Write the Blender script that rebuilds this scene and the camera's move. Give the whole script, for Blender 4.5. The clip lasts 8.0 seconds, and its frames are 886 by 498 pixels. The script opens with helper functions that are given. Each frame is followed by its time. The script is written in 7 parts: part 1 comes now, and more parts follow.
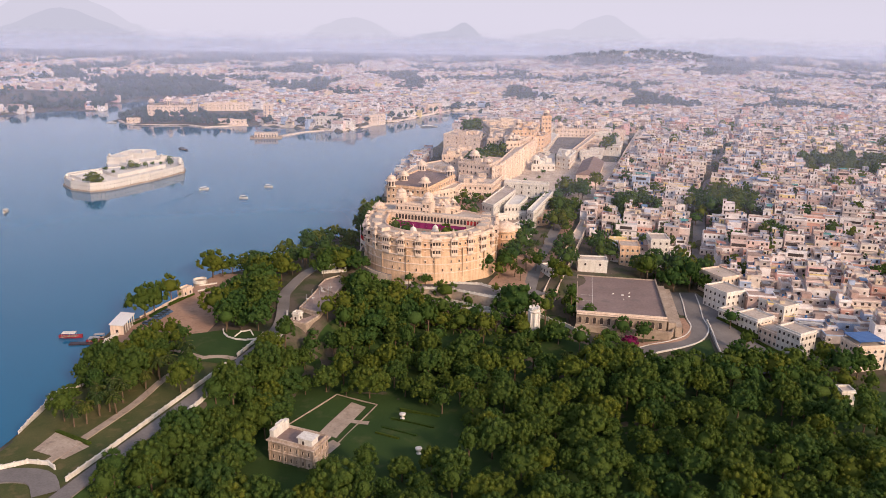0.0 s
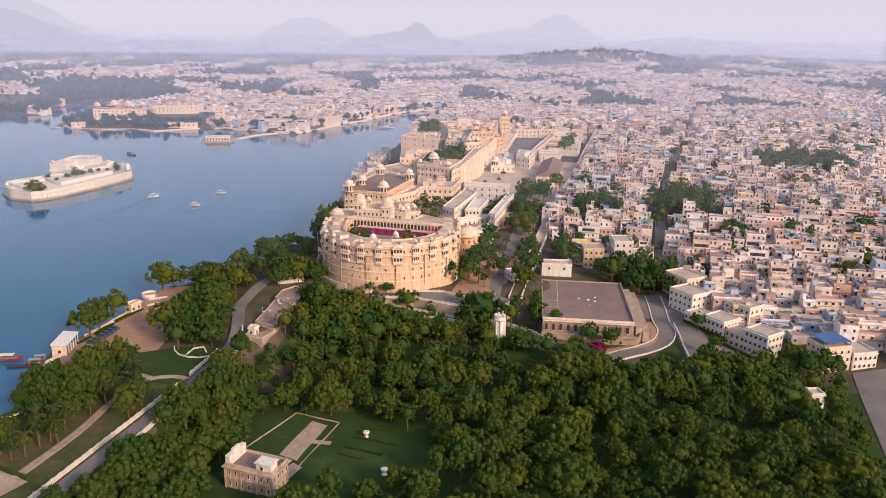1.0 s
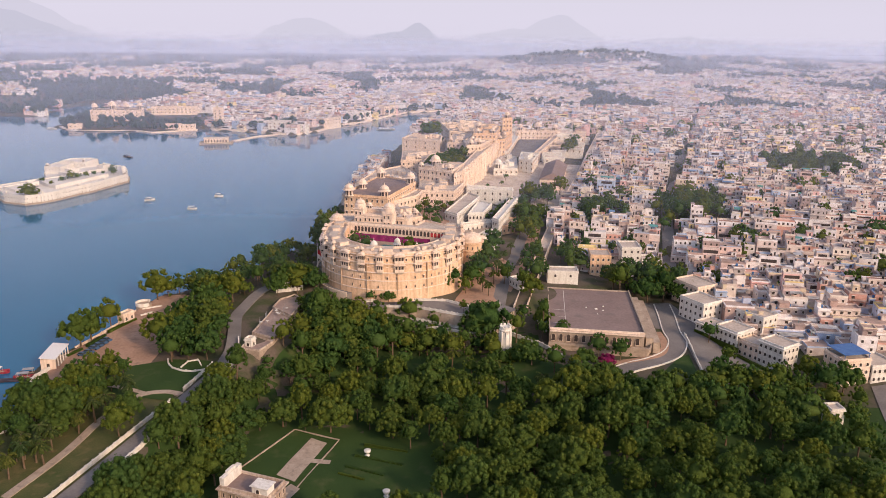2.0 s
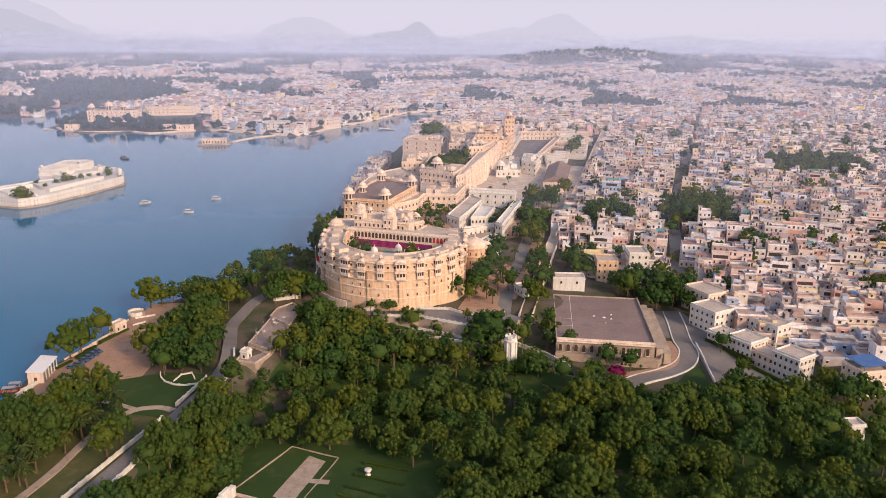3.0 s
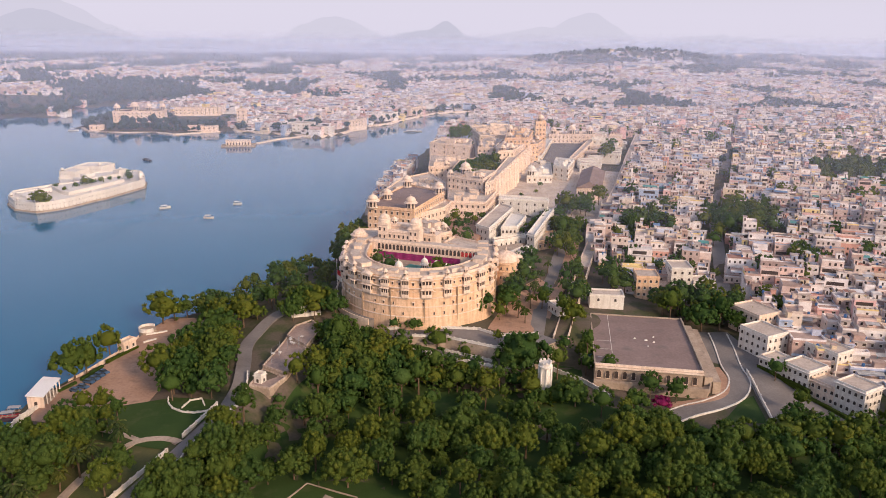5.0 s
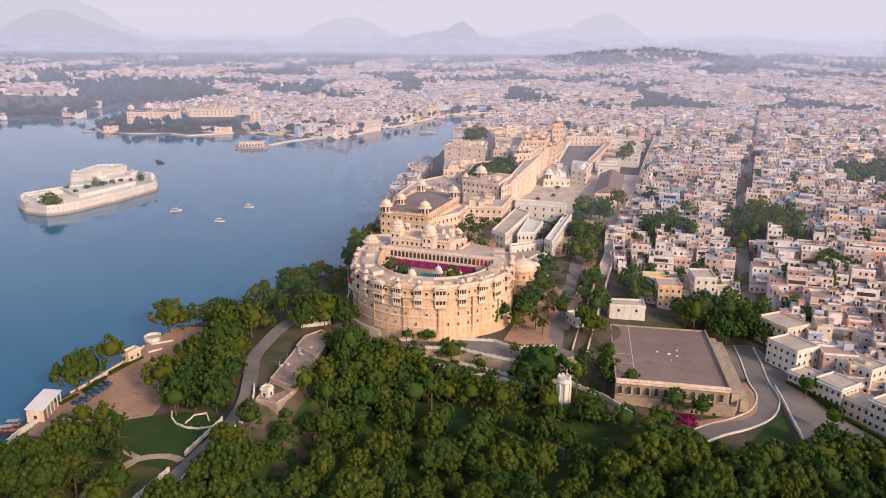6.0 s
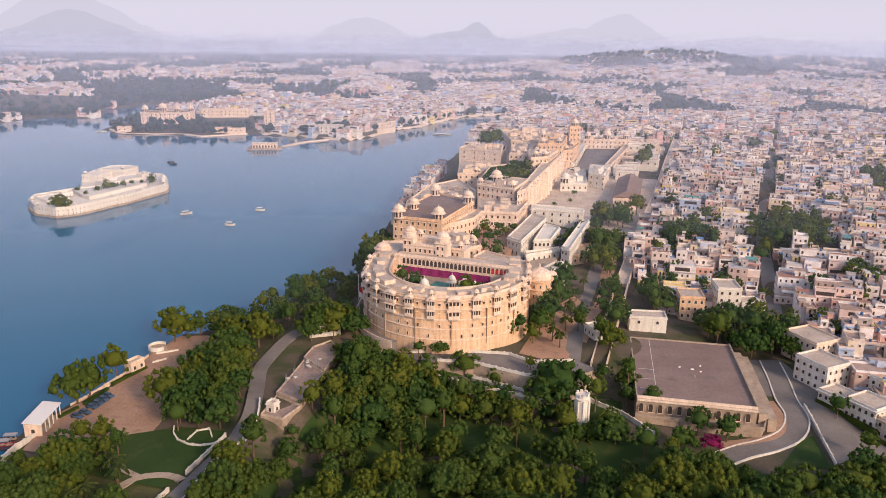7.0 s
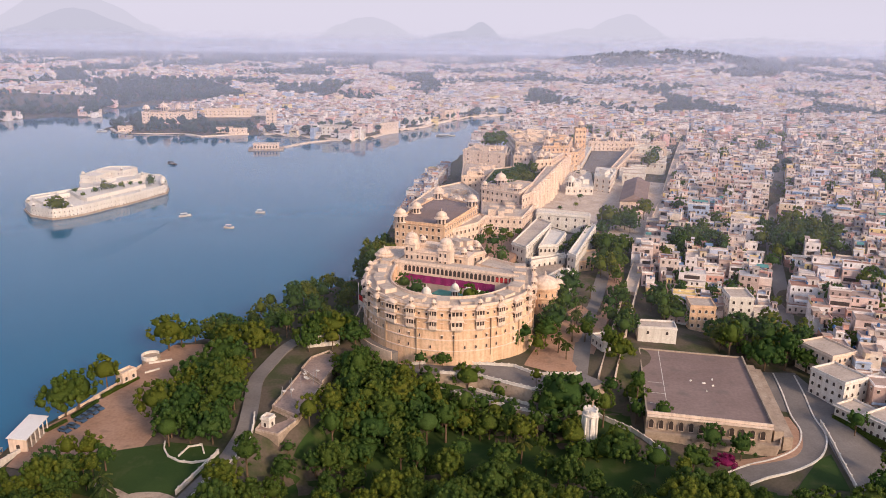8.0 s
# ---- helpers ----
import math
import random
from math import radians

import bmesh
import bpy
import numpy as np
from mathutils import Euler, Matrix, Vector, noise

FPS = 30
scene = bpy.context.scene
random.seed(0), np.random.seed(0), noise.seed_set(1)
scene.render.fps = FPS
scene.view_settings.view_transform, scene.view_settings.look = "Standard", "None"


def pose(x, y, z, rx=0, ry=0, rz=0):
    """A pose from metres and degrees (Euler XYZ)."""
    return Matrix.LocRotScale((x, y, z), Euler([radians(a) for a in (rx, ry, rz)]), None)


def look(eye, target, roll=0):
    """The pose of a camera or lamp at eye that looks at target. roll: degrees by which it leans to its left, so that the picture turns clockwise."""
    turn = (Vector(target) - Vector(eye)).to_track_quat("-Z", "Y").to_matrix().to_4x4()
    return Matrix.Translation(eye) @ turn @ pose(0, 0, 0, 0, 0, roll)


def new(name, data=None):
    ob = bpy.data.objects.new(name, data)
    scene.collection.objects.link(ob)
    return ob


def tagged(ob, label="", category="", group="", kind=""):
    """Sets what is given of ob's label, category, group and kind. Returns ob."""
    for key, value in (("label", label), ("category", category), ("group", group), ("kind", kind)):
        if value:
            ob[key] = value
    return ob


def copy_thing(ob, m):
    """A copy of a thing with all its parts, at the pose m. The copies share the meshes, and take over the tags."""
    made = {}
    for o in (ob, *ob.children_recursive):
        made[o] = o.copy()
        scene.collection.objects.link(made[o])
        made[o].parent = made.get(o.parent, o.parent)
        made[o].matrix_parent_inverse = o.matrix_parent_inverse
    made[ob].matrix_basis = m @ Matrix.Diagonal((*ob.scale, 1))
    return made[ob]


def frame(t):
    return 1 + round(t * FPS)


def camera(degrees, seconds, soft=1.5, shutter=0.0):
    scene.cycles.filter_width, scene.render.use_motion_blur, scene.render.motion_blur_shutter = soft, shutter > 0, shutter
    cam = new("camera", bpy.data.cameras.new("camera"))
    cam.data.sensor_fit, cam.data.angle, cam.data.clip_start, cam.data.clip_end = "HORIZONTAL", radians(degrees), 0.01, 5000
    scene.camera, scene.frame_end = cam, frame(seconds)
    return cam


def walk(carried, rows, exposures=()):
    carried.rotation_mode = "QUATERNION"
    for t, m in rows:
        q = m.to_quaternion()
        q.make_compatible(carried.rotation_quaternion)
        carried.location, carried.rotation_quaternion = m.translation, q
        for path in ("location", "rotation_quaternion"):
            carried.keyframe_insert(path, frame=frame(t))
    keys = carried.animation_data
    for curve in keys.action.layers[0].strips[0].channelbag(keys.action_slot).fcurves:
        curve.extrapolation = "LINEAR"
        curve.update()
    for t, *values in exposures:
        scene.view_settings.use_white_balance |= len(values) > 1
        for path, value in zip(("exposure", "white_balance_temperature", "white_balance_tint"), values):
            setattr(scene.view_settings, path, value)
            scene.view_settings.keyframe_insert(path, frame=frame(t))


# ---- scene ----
cam = camera(60.5, 8.0, soft=0.9)
PATH = [
    (0, (-0.434, -64.674, 121.665), (-0.364, -62.753, 121.116), 0.9),
    (0.5, (-0.966, -59.056, 121.726), (-0.825, -57.138, 121.178), 0.8),
    (1, (-1.433, -53.414, 121.801), (-1.253, -51.499, 121.253), 0.7),
    (1.5, (-1.744, -47.732, 121.873), (-1.564, -45.817, 121.326), 0.7),
    (3, (-1.983, -30.504, 122.168), (-1.803, -28.59, 121.618), 0.6),
    (3.5, (-1.893, -24.778, 122.207), (-1.725, -22.862, 121.656), 0.6),
    (4, (-1.74, -19.03, 122.227), (-1.589, -17.113, 121.676), 0.6),
    (4.5, (-1.574, -13.269, 122.225), (-1.442, -11.351, 121.673), 0.6),
    (6, (-0.774, 3.75, 122.198), (-0.7, 5.671, 121.647), 0.5),
    (6.5, (-0.527, 9.387, 122.216), (-0.471, 11.309, 121.665), 0.6),
    (7, (-0.319, 14.924, 122.275), (-0.282, 16.846, 121.725), 0.6),
    (7.5, (-0.157, 20.164, 122.354), (-0.13, 22.087, 121.804), 0.7),
    (8, (-0.092, 25.047, 122.426), (-0.063, 26.97, 121.875), 0.8),
]
walk(cam, [(t, look(e, g, r)) for t, e, g, r in PATH])

# ---- light ----
SUN_EL, SUN_AZ = 25.0, 143.0          # degrees; azimuth clockwise from north (+y)
sun_dir = Vector((math.sin(radians(SUN_AZ)) * math.cos(radians(SUN_EL)),
                  math.cos(radians(SUN_AZ)) * math.cos(radians(SUN_EL)), math.sin(radians(SUN_EL))))
sun = new("sun", bpy.data.lights.new("sun", "SUN"))
sun.data.energy, sun.data.angle, sun.data.color = 2.85, radians(9), (1.0, 0.70, 0.48)
sun.matrix_world = look(sun_dir * 400, (0, 0, 0))
scene.view_settings.exposure = 0.3
scene.cycles.transparent_max_bounces = 24

world = bpy.data.worlds.new("world")
scene.world = world
world.use_nodes = True
wn, wl = world.node_tree.nodes, world.node_tree.links
wn.clear()
w_out, w_bg, w_sky = wn.new("ShaderNodeOutputWorld"), wn.new("ShaderNodeBackground"), wn.new("ShaderNodeTexSky")
w_sky.sky_type, w_sky.sun_disc = "NISHITA", False
w_sky.sun_elevation, w_sky.sun_rotation = radians(SUN_EL), radians(SUN_AZ)
w_sky.air_density, w_sky.dust_density, w_sky.ozone_density = 1.0, 3.0, 2.0
w_co, w_sep, w_ramp, w_mix = wn.new("ShaderNodeTexCoord"), wn.new("ShaderNodeSeparateXYZ"), wn.new("ShaderNodeValToRGB"), wn.new("ShaderNodeMixRGB")
w_ramp.color_ramp.elements[0].position, w_ramp.color_ramp.elements[0].color = 0.02, (0.95, 0.95, 0.95, 1)
w_ramp.color_ramp.elements[1].position, w_ramp.color_ramp.elements[1].color = 0.7, (0.3, 0.3, 0.3, 1)
for p, v in ((0.08, 0.85), (0.25, 0.62)):
    w_ramp.color_ramp.elements.new(p).color = (v, v, v, 1)
w_mix.inputs[2].default_value = (4.15, 3.9, 4.65, 1)
w_bg.inputs[1].default_value = 0.15
wl.new(w_co.outputs["Generated"], w_sep.inputs[0])
wl.new(w_sep.outputs[2], w_ramp.inputs[0])
wl.new(w_ramp.outputs[0], w_mix.inputs[0])
wl.new(w_sky.outputs[0], w_mix.inputs[1])
wl.new(w_mix.outputs[0], w_bg.inputs[0])
wl.new(w_bg.outputs[0], w_out.inputs[0])


# ---- materials ----
def mat_base(name, rough=0.85, metal=0.0):
    m = bpy.data.materials.new(name)
    m.use_nodes = True
    nt = m.node_tree
    b = nt.nodes["Principled BSDF"]
    b.inputs["Roughness"].default_value, b.inputs["Metallic"].default_value = rough, metal
    b.inputs["Specular IOR Level"].default_value = 0.25
    return m, nt, b


def rgb(c):
    return (*c, 1.0)


def noise_tex(nt, scale, detail=4.0, coord="Object"):
    co, n = nt.nodes.new("ShaderNodeTexCoord"), nt.nodes.new("ShaderNodeTexNoise")
    n.inputs["Scale"].default_value, n.inputs["Detail"].default_value = scale, detail
    nt.links.new(co.outputs[coord], n.inputs["Vector"])
    return n.outputs["Fac"]


def ramp(nt, fac, stops, constant=False):
    r = nt.nodes.new("ShaderNodeValToRGB")
    r.color_ramp.interpolation = "CONSTANT" if constant else "LINEAR"
    els = r.color_ramp.elements
    while len(els) < len(stops):
        els.new(0.5)
    for e, (p, c) in zip(els, stops):
        e.position, e.color = p, rgb(c)
    nt.links.new(fac, r.inputs[0])
    return r.outputs[0]


def blend(nt, kind, fac, a, b):
    n = nt.nodes.new("ShaderNodeMixRGB")
    n.blend_type = kind
    for sock, v in zip(n.inputs, (fac, a, b)):
        if hasattr(v, "links"):
            nt.links.new(v, sock)
        elif isinstance(v, tuple):
            sock.default_value = rgb(v)
        else:
            sock.default_value = v
    return n.outputs[0]


def bump(nt, b, fac, strength, dist):
    n = nt.nodes.new("ShaderNodeBump")
    n.inputs["Strength"].default_value, n.inputs["Distance"].default_value = strength, dist
    nt.links.new(fac, n.inputs["Height"])
    nt.links.new(n.outputs[0], b.inputs["Normal"])


def surface(name, a, c, big=0.15, fine=2.5, rough=0.85, relief=0.3, dist=0.05, stain=None, streaks=0.0):
    """Two-scale varied surface between colours a and c, with optional stains."""
    m, nt, b = mat_base(name, rough)
    n1, n2 = noise_tex(nt, big, 5), noise_tex(nt, fine, 6)
    col = ramp(nt, n1, [(0.32, a), (0.68, c)])
    col = blend(nt, "MULTIPLY", 0.55, col, ramp(nt, n2, [(0.3, (0.62, 0.6, 0.58)), (0.7, (1, 1, 1))]))
    if stain:
        n3 = noise_tex(nt, big * 3.1, 8)
        col = blend(nt, "MIX", ramp(nt, n3, [(0.55, (0, 0, 0)), (0.72, (0.7, 0.7, 0.7))]), col, stain)
    if streaks:
        co, mp, n4 = nt.nodes.new("ShaderNodeTexCoord"), nt.nodes.new("ShaderNodeMapping"), nt.nodes.new("ShaderNodeTexNoise")
        mp.inputs["Scale"].default_value = (1.0, 1.0, 0.07)
        n4.inputs["Scale"].default_value, n4.inputs["Detail"].default_value = 0.9, 5
        nt.links.new(co.outputs["Object"], mp.inputs[0])
        nt.links.new(mp.outputs[0], n4.inputs["Vector"])
        col = blend(nt, "MULTIPLY", streaks, col, ramp(nt, n4.outputs["Fac"], [(0.38, (0.55, 0.47, 0.40)), (0.55, (1, 1, 1))]))
    nt.links.new(col, b.inputs["Base Color"])
    bump(nt, b, n2, relief, dist)
    return m


def palette(name, colours, rough=0.85, by="island", dirt=0.5):
    """Painted plaster whose colour is picked per house from a palette."""
    m, nt, b = mat_base(name, rough)
    if by == "island":
        pick = nt.nodes.new("ShaderNodeNewGeometry").outputs["Random Per Island"]
    else:
        pick = nt.nodes.new("ShaderNodeObjectInfo").outputs["Random"]
    col = ramp(nt, pick, [(i / len(colours), c) for i, c in enumerate(colours)], True)
    n1, n2 = noise_tex(nt, 0.35, 6), noise_tex(nt, 2.2, 5)
    col = blend(nt, "MULTIPLY", dirt, col, ramp(nt, n1, [(0.3, (0.55, 0.5, 0.48)), (0.62, (1, 1, 1))]))
    col = blend(nt, "MULTIPLY", dirt, col, ramp(nt, n2, [(0.3, (0.7, 0.68, 0.66)), (0.6, (1, 1, 1))]))
    nt.links.new(col, b.inputs["Base Color"])
    return m


def foliage(name, dark, mid, light, rough=0.7, fixed=None):
    m, nt, b = mat_base(name, rough)
    pick = nt.nodes.new("ShaderNodeNewGeometry").outputs["Random Per Island"]
    own = nt.nodes.new("ShaderNodeObjectInfo").outputs["Random"]
    col = ramp(nt, pick, [(0.0, dark), (0.6, mid), (1.0, light)])
    tint = ramp(nt, own, [(0.0, (0.66, 0.84, 0.95)), (0.4, (0.92, 0.98, 0.95)), (0.75, (1.06, 1.04, 0.9)), (1.0, (1.45, 1.2, 0.8))])
    col = blend(nt, "MULTIPLY", 1.0, col, fixed or tint)
    sprays = noise_tex(nt, 2.6, 5)
    col = blend(nt, "MULTIPLY", 0.85, col, ramp(nt, sprays, [(0.34, (0.6, 0.62, 0.64)), (0.62, (1.08, 1.07, 1.04))]))
    nt.links.new(col, b.inputs["Base Color"])
    bump(nt, b, sprays, 0.6, 0.3)
    b.inputs["Specular IOR Level"].default_value = 0.12
    passing, mixed = nt.nodes.new("ShaderNodeBsdfTranslucent"), nt.nodes.new("ShaderNodeMixShader")
    mixed.inputs[0].default_value = 0.38
    nt.links.new(blend(nt, "MULTIPLY", 1.0, col, (1.25, 1.45, 0.9)), passing.inputs[0])
    nt.links.new(b.outputs[0], mixed.inputs[1])
    nt.links.new(passing.outputs[0], mixed.inputs[2])
    nt.links.new(mixed.outputs[0], nt.nodes["Material Output"].inputs[0])
    return m


M_PALACE = surface("palace_plaster", (0.76, 0.515, 0.335), (0.83, 0.60, 0.42), 0.08, 1.2, 0.85, 0.3, 0.06, (0.56, 0.42, 0.29), 0.4)
M_PALACE2 = surface("palace_limewash", (0.79, 0.625, 0.50), (0.85, 0.71, 0.60), 0.07, 1.0, 0.85, 0.3, 0.05, (0.6, 0.5, 0.4), 0.3)
M_WHITE = surface("white_limewash", (0.74, 0.70, 0.64), (0.82, 0.79, 0.74), 0.1, 1.5, 0.8, 0.2, 0.04, (0.64, 0.59, 0.54), 0.25)
M_AGED = surface("aged_plaster", (0.50, 0.40, 0.33), (0.64, 0.54, 0.46), 0.2, 1.6, 0.9, 0.3, 0.04, (0.36, 0.28, 0.23), 0.6)
M_SHEET = surface("white_metal_sheet", (0.76, 0.75, 0.74), (0.82, 0.81, 0.80), 0.2, 3, 0.5, 0.1, 0.02)
M_ROOF = surface("roof_terrace", (0.48, 0.40, 0.34), (0.64, 0.55, 0.47), 0.12, 1.0, 0.9, 0.3, 0.03, (0.36, 0.30, 0.26))
M_DARK = surface("dark_panes_and_shade", (0.05, 0.04, 0.04), (0.09, 0.07, 0.06), 0.3, 2, 0.4, 0.1, 0.01)
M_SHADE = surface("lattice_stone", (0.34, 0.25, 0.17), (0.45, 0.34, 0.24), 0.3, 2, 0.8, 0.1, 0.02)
M_MAGENTA = surface("magenta_cloth", (0.21, 0.012, 0.105), (0.28, 0.02, 0.14), 0.5, 4, 0.8, 0.4, 0.05)
M_RED = surface("red_cloth", (0.45, 0.03, 0.03), (0.55, 0.05, 0.05), 0.5, 4, 0.8)
M_TEAL = surface("teal_tiles", (0.03, 0.25, 0.22), (0.05, 0.33, 0.28), 0.5, 4, 0.3)
M_PAVE = surface("plaza_paving", (0.22, 0.155, 0.14), (0.29, 0.215, 0.195), 0.06, 0.9, 0.8, 0.2, 0.02, (0.16, 0.13, 0.12))
M_TERRACE = surface("pink_terrace_paving", (0.30, 0.22, 0.19), (0.40, 0.31, 0.27), 0.15, 1.2, 0.85, 0.2, 0.02, (0.22, 0.17, 0.15))
M_ROAD = surface("asphalt_road", (0.17, 0.155, 0.15), (0.24, 0.22, 0.21), 0.1, 1.5, 0.85, 0.3, 0.02)
M_DIRT = surface("red_earth", (0.36, 0.22, 0.15), (0.45, 0.29, 0.21), 0.1, 1.0, 0.95, 0.4, 0.05, (0.22, 0.15, 0.11))
M_LAWN = surface("lawn_grass", (0.026, 0.058, 0.012), (0.040, 0.075, 0.016), 0.06, 3, 0.95, 0.6, 0.1, (0.075, 0.085, 0.03))
M_SCRUB = surface("dry_grass", (0.055, 0.075, 0.022), (0.11, 0.105, 0.04), 0.09, 2.5, 0.95, 0.6, 0.1, (0.16, 0.12, 0.06))
M_STONE = surface("weathered_stone", (0.36, 0.28, 0.22), (0.48, 0.39, 0.31), 0.2, 1.5, 0.9, 0.5, 0.08, (0.22, 0.17, 0.14))
M_BARK = surface("bark", (0.12, 0.08, 0.05), (0.18, 0.13, 0.09), 1.0, 6, 0.95, 0.7, 0.05)
M_METAL = surface("grey_metal", (0.30, 0.31, 0.33), (0.38, 0.39, 0.41), 1, 8, 0.5)
M_LEAF = foliage("leaves", (0.068, 0.112, 0.026), (0.088, 0.132, 0.028), (0.122, 0.160, 0.036))
M_LEAVES = [foliage("leaves", (0.068, 0.112, 0.026), (0.088, 0.132, 0.028), (0.122, 0.160, 0.036), fixed=t) for t in ((0.66, 0.86, 0.95), (0.85, 0.98, 0.95), (1.06, 1.04, 0.88), (1.4, 1.15, 0.8))]
# far leaves tinted blue-grey: distance haze put into the leaf colour
M_LEAF_FAR = foliage("haze_tinted_leaves", (0.026, 0.055, 0.052), (0.038, 0.072, 0.064), (0.06, 0.095, 0.08))
M_PALM = foliage("palm_fronds", (0.03, 0.05, 0.015), (0.07, 0.095, 0.025), (0.13, 0.14, 0.05))
M_BLOOM = foliage("bougainvillea", (0.16, 0.01, 0.07), (0.28, 0.02, 0.12), (0.36, 0.06, 0.2))
TOWN = [(0.82, 0.78, 0.76), (0.70, 0.59, 0.55), (0.80, 0.75, 0.74), (0.52, 0.38, 0.34), (0.84, 0.80, 0.81), (0.50, 0.45, 0.44), (0.78, 0.66, 0.50), (0.62, 0.36, 0.30), (0.82, 0.77, 0.76), (0.42, 0.52, 0.70),
        (0.66, 0.58, 0.56), (0.82, 0.66, 0.32), (0.74, 0.58, 0.54), (0.86, 0.82, 0.82), (0.40, 0.31, 0.29), (0.76, 0.50, 0.48), (0.52, 0.58, 0.74), (0.84, 0.79, 0.78), (0.68, 0.62, 0.60), (0.56, 0.44, 0.40),
        (0.84, 0.82, 0.84), (0.72, 0.62, 0.56), (0.78, 0.70, 0.62), (0.86, 0.83, 0.81)]
M_TOWN = palette("town_plaster", TOWN)
M_TOWNROOF = palette("town_roofs", [(0.46, 0.38, 0.33), (0.34, 0.27, 0.24), (0.58, 0.51, 0.47), (0.38, 0.26, 0.21), (0.64, 0.59, 0.56), (0.29, 0.25, 0.24), (0.44, 0.33, 0.28), (0.56, 0.50, 0.48), (0.70, 0.66, 0.63), (0.42, 0.43, 0.46), (0.38, 0.21, 0.16), (0.50, 0.44, 0.41)])
M_HOUSE = palette("house_plaster", TOWN, by="object")
M_SHEETS = palette("roof_sheets", [(0.16, 0.27, 0.44), (0.62, 0.64, 0.66), (0.10, 0.32, 0.30), (0.42, 0.44, 0.47), (0.75, 0.76, 0.77), (0.36, 0.16, 0.12), (0.55, 0.52, 0.50), (0.30, 0.28, 0.27)], 0.5)
M_TANK = palette("tank_plastic", [(0.03, 0.03, 0.03), (0.7, 0.7, 0.68), (0.06, 0.16, 0.36), (0.04, 0.04, 0.04), (0.5, 0.45, 0.4)], 0.5)


def ground_material():
    """Earth, scrub and dust of the whole land sheet."""
    m, nt, b = mat_base("land", 0.95)
    n1, n2, n3 = noise_tex(nt, 0.02, 5), noise_tex(nt, 0.12, 6), noise_tex(nt, 1.2, 6)
    col = ramp(nt, n1, [(0.35, (0.14, 0.108, 0.085)), (0.65, (0.095, 0.085, 0.06))])
    col = blend(nt, "MIX", ramp(nt, n2, [(0.45, (0, 0, 0)), (0.6, (0.8, 0.8, 0.8))]), col, (0.055, 0.07, 0.026))
    col = blend(nt, "MULTIPLY", 0.5, col, ramp(nt, n3, [(0.3, (0.5, 0.5, 0.5)), (0.7, (1, 1, 1))]))
    nt.links.new(col, b.inputs["Base Color"])
    bump(nt, b, n3, 0.4, 0.1)
    return m


def water_material():
    m, nt, b = mat_base("lake_water", 0.06)
    b.inputs["IOR"].default_value = 1.33
    b.inputs["Specular IOR Level"].default_value = 0.5
    n0 = noise_tex(nt, 0.006, 3)
    col = ramp(nt, n0, [(0.3, (0.006, 0.105, 0.215)), (0.7, (0.010, 0.122, 0.240))])
    nt.links.new(col, b.inputs["Base Color"])
    n1, n2 = noise_tex(nt, 0.9, 4), noise_tex(nt, 0.11, 3)
    h = blend(nt, "ADD", 0.35, n1, n2)
    bump(nt, b, h, 0.06, 0.2)
    return m


M_LAND, M_WATER = ground_material(), water_material()


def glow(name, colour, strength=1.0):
    """Even glow in a haze colour, painted on far hills that take no light."""
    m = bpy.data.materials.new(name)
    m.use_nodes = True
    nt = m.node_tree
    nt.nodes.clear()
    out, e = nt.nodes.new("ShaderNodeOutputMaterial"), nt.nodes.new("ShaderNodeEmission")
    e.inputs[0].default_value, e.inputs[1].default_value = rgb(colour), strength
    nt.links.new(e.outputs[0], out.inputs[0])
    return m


def haze_sheet_material(alpha, colour):
    """Haze painted on see-through sheets that take sun and sky light, densest at mid height, in soft wisps."""
    m = bpy.data.materials.new("haze_sheet")
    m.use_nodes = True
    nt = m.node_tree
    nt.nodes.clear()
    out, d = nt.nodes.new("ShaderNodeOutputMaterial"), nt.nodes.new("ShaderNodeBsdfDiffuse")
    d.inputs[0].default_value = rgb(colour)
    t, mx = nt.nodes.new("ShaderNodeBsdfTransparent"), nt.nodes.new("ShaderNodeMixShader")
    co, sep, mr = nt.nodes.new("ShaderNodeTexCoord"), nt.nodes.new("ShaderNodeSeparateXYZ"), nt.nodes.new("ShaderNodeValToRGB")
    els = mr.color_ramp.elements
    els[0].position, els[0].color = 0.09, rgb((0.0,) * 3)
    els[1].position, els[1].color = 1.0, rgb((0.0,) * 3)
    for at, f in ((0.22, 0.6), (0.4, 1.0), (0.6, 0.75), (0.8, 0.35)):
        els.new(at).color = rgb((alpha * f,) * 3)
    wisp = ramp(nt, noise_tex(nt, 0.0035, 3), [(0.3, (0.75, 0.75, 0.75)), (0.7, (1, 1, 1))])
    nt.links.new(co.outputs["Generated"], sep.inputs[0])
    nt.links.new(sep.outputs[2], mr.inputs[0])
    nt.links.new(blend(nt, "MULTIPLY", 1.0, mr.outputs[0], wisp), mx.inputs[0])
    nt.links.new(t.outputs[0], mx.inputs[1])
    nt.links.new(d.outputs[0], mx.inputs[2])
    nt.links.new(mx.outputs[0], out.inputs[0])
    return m


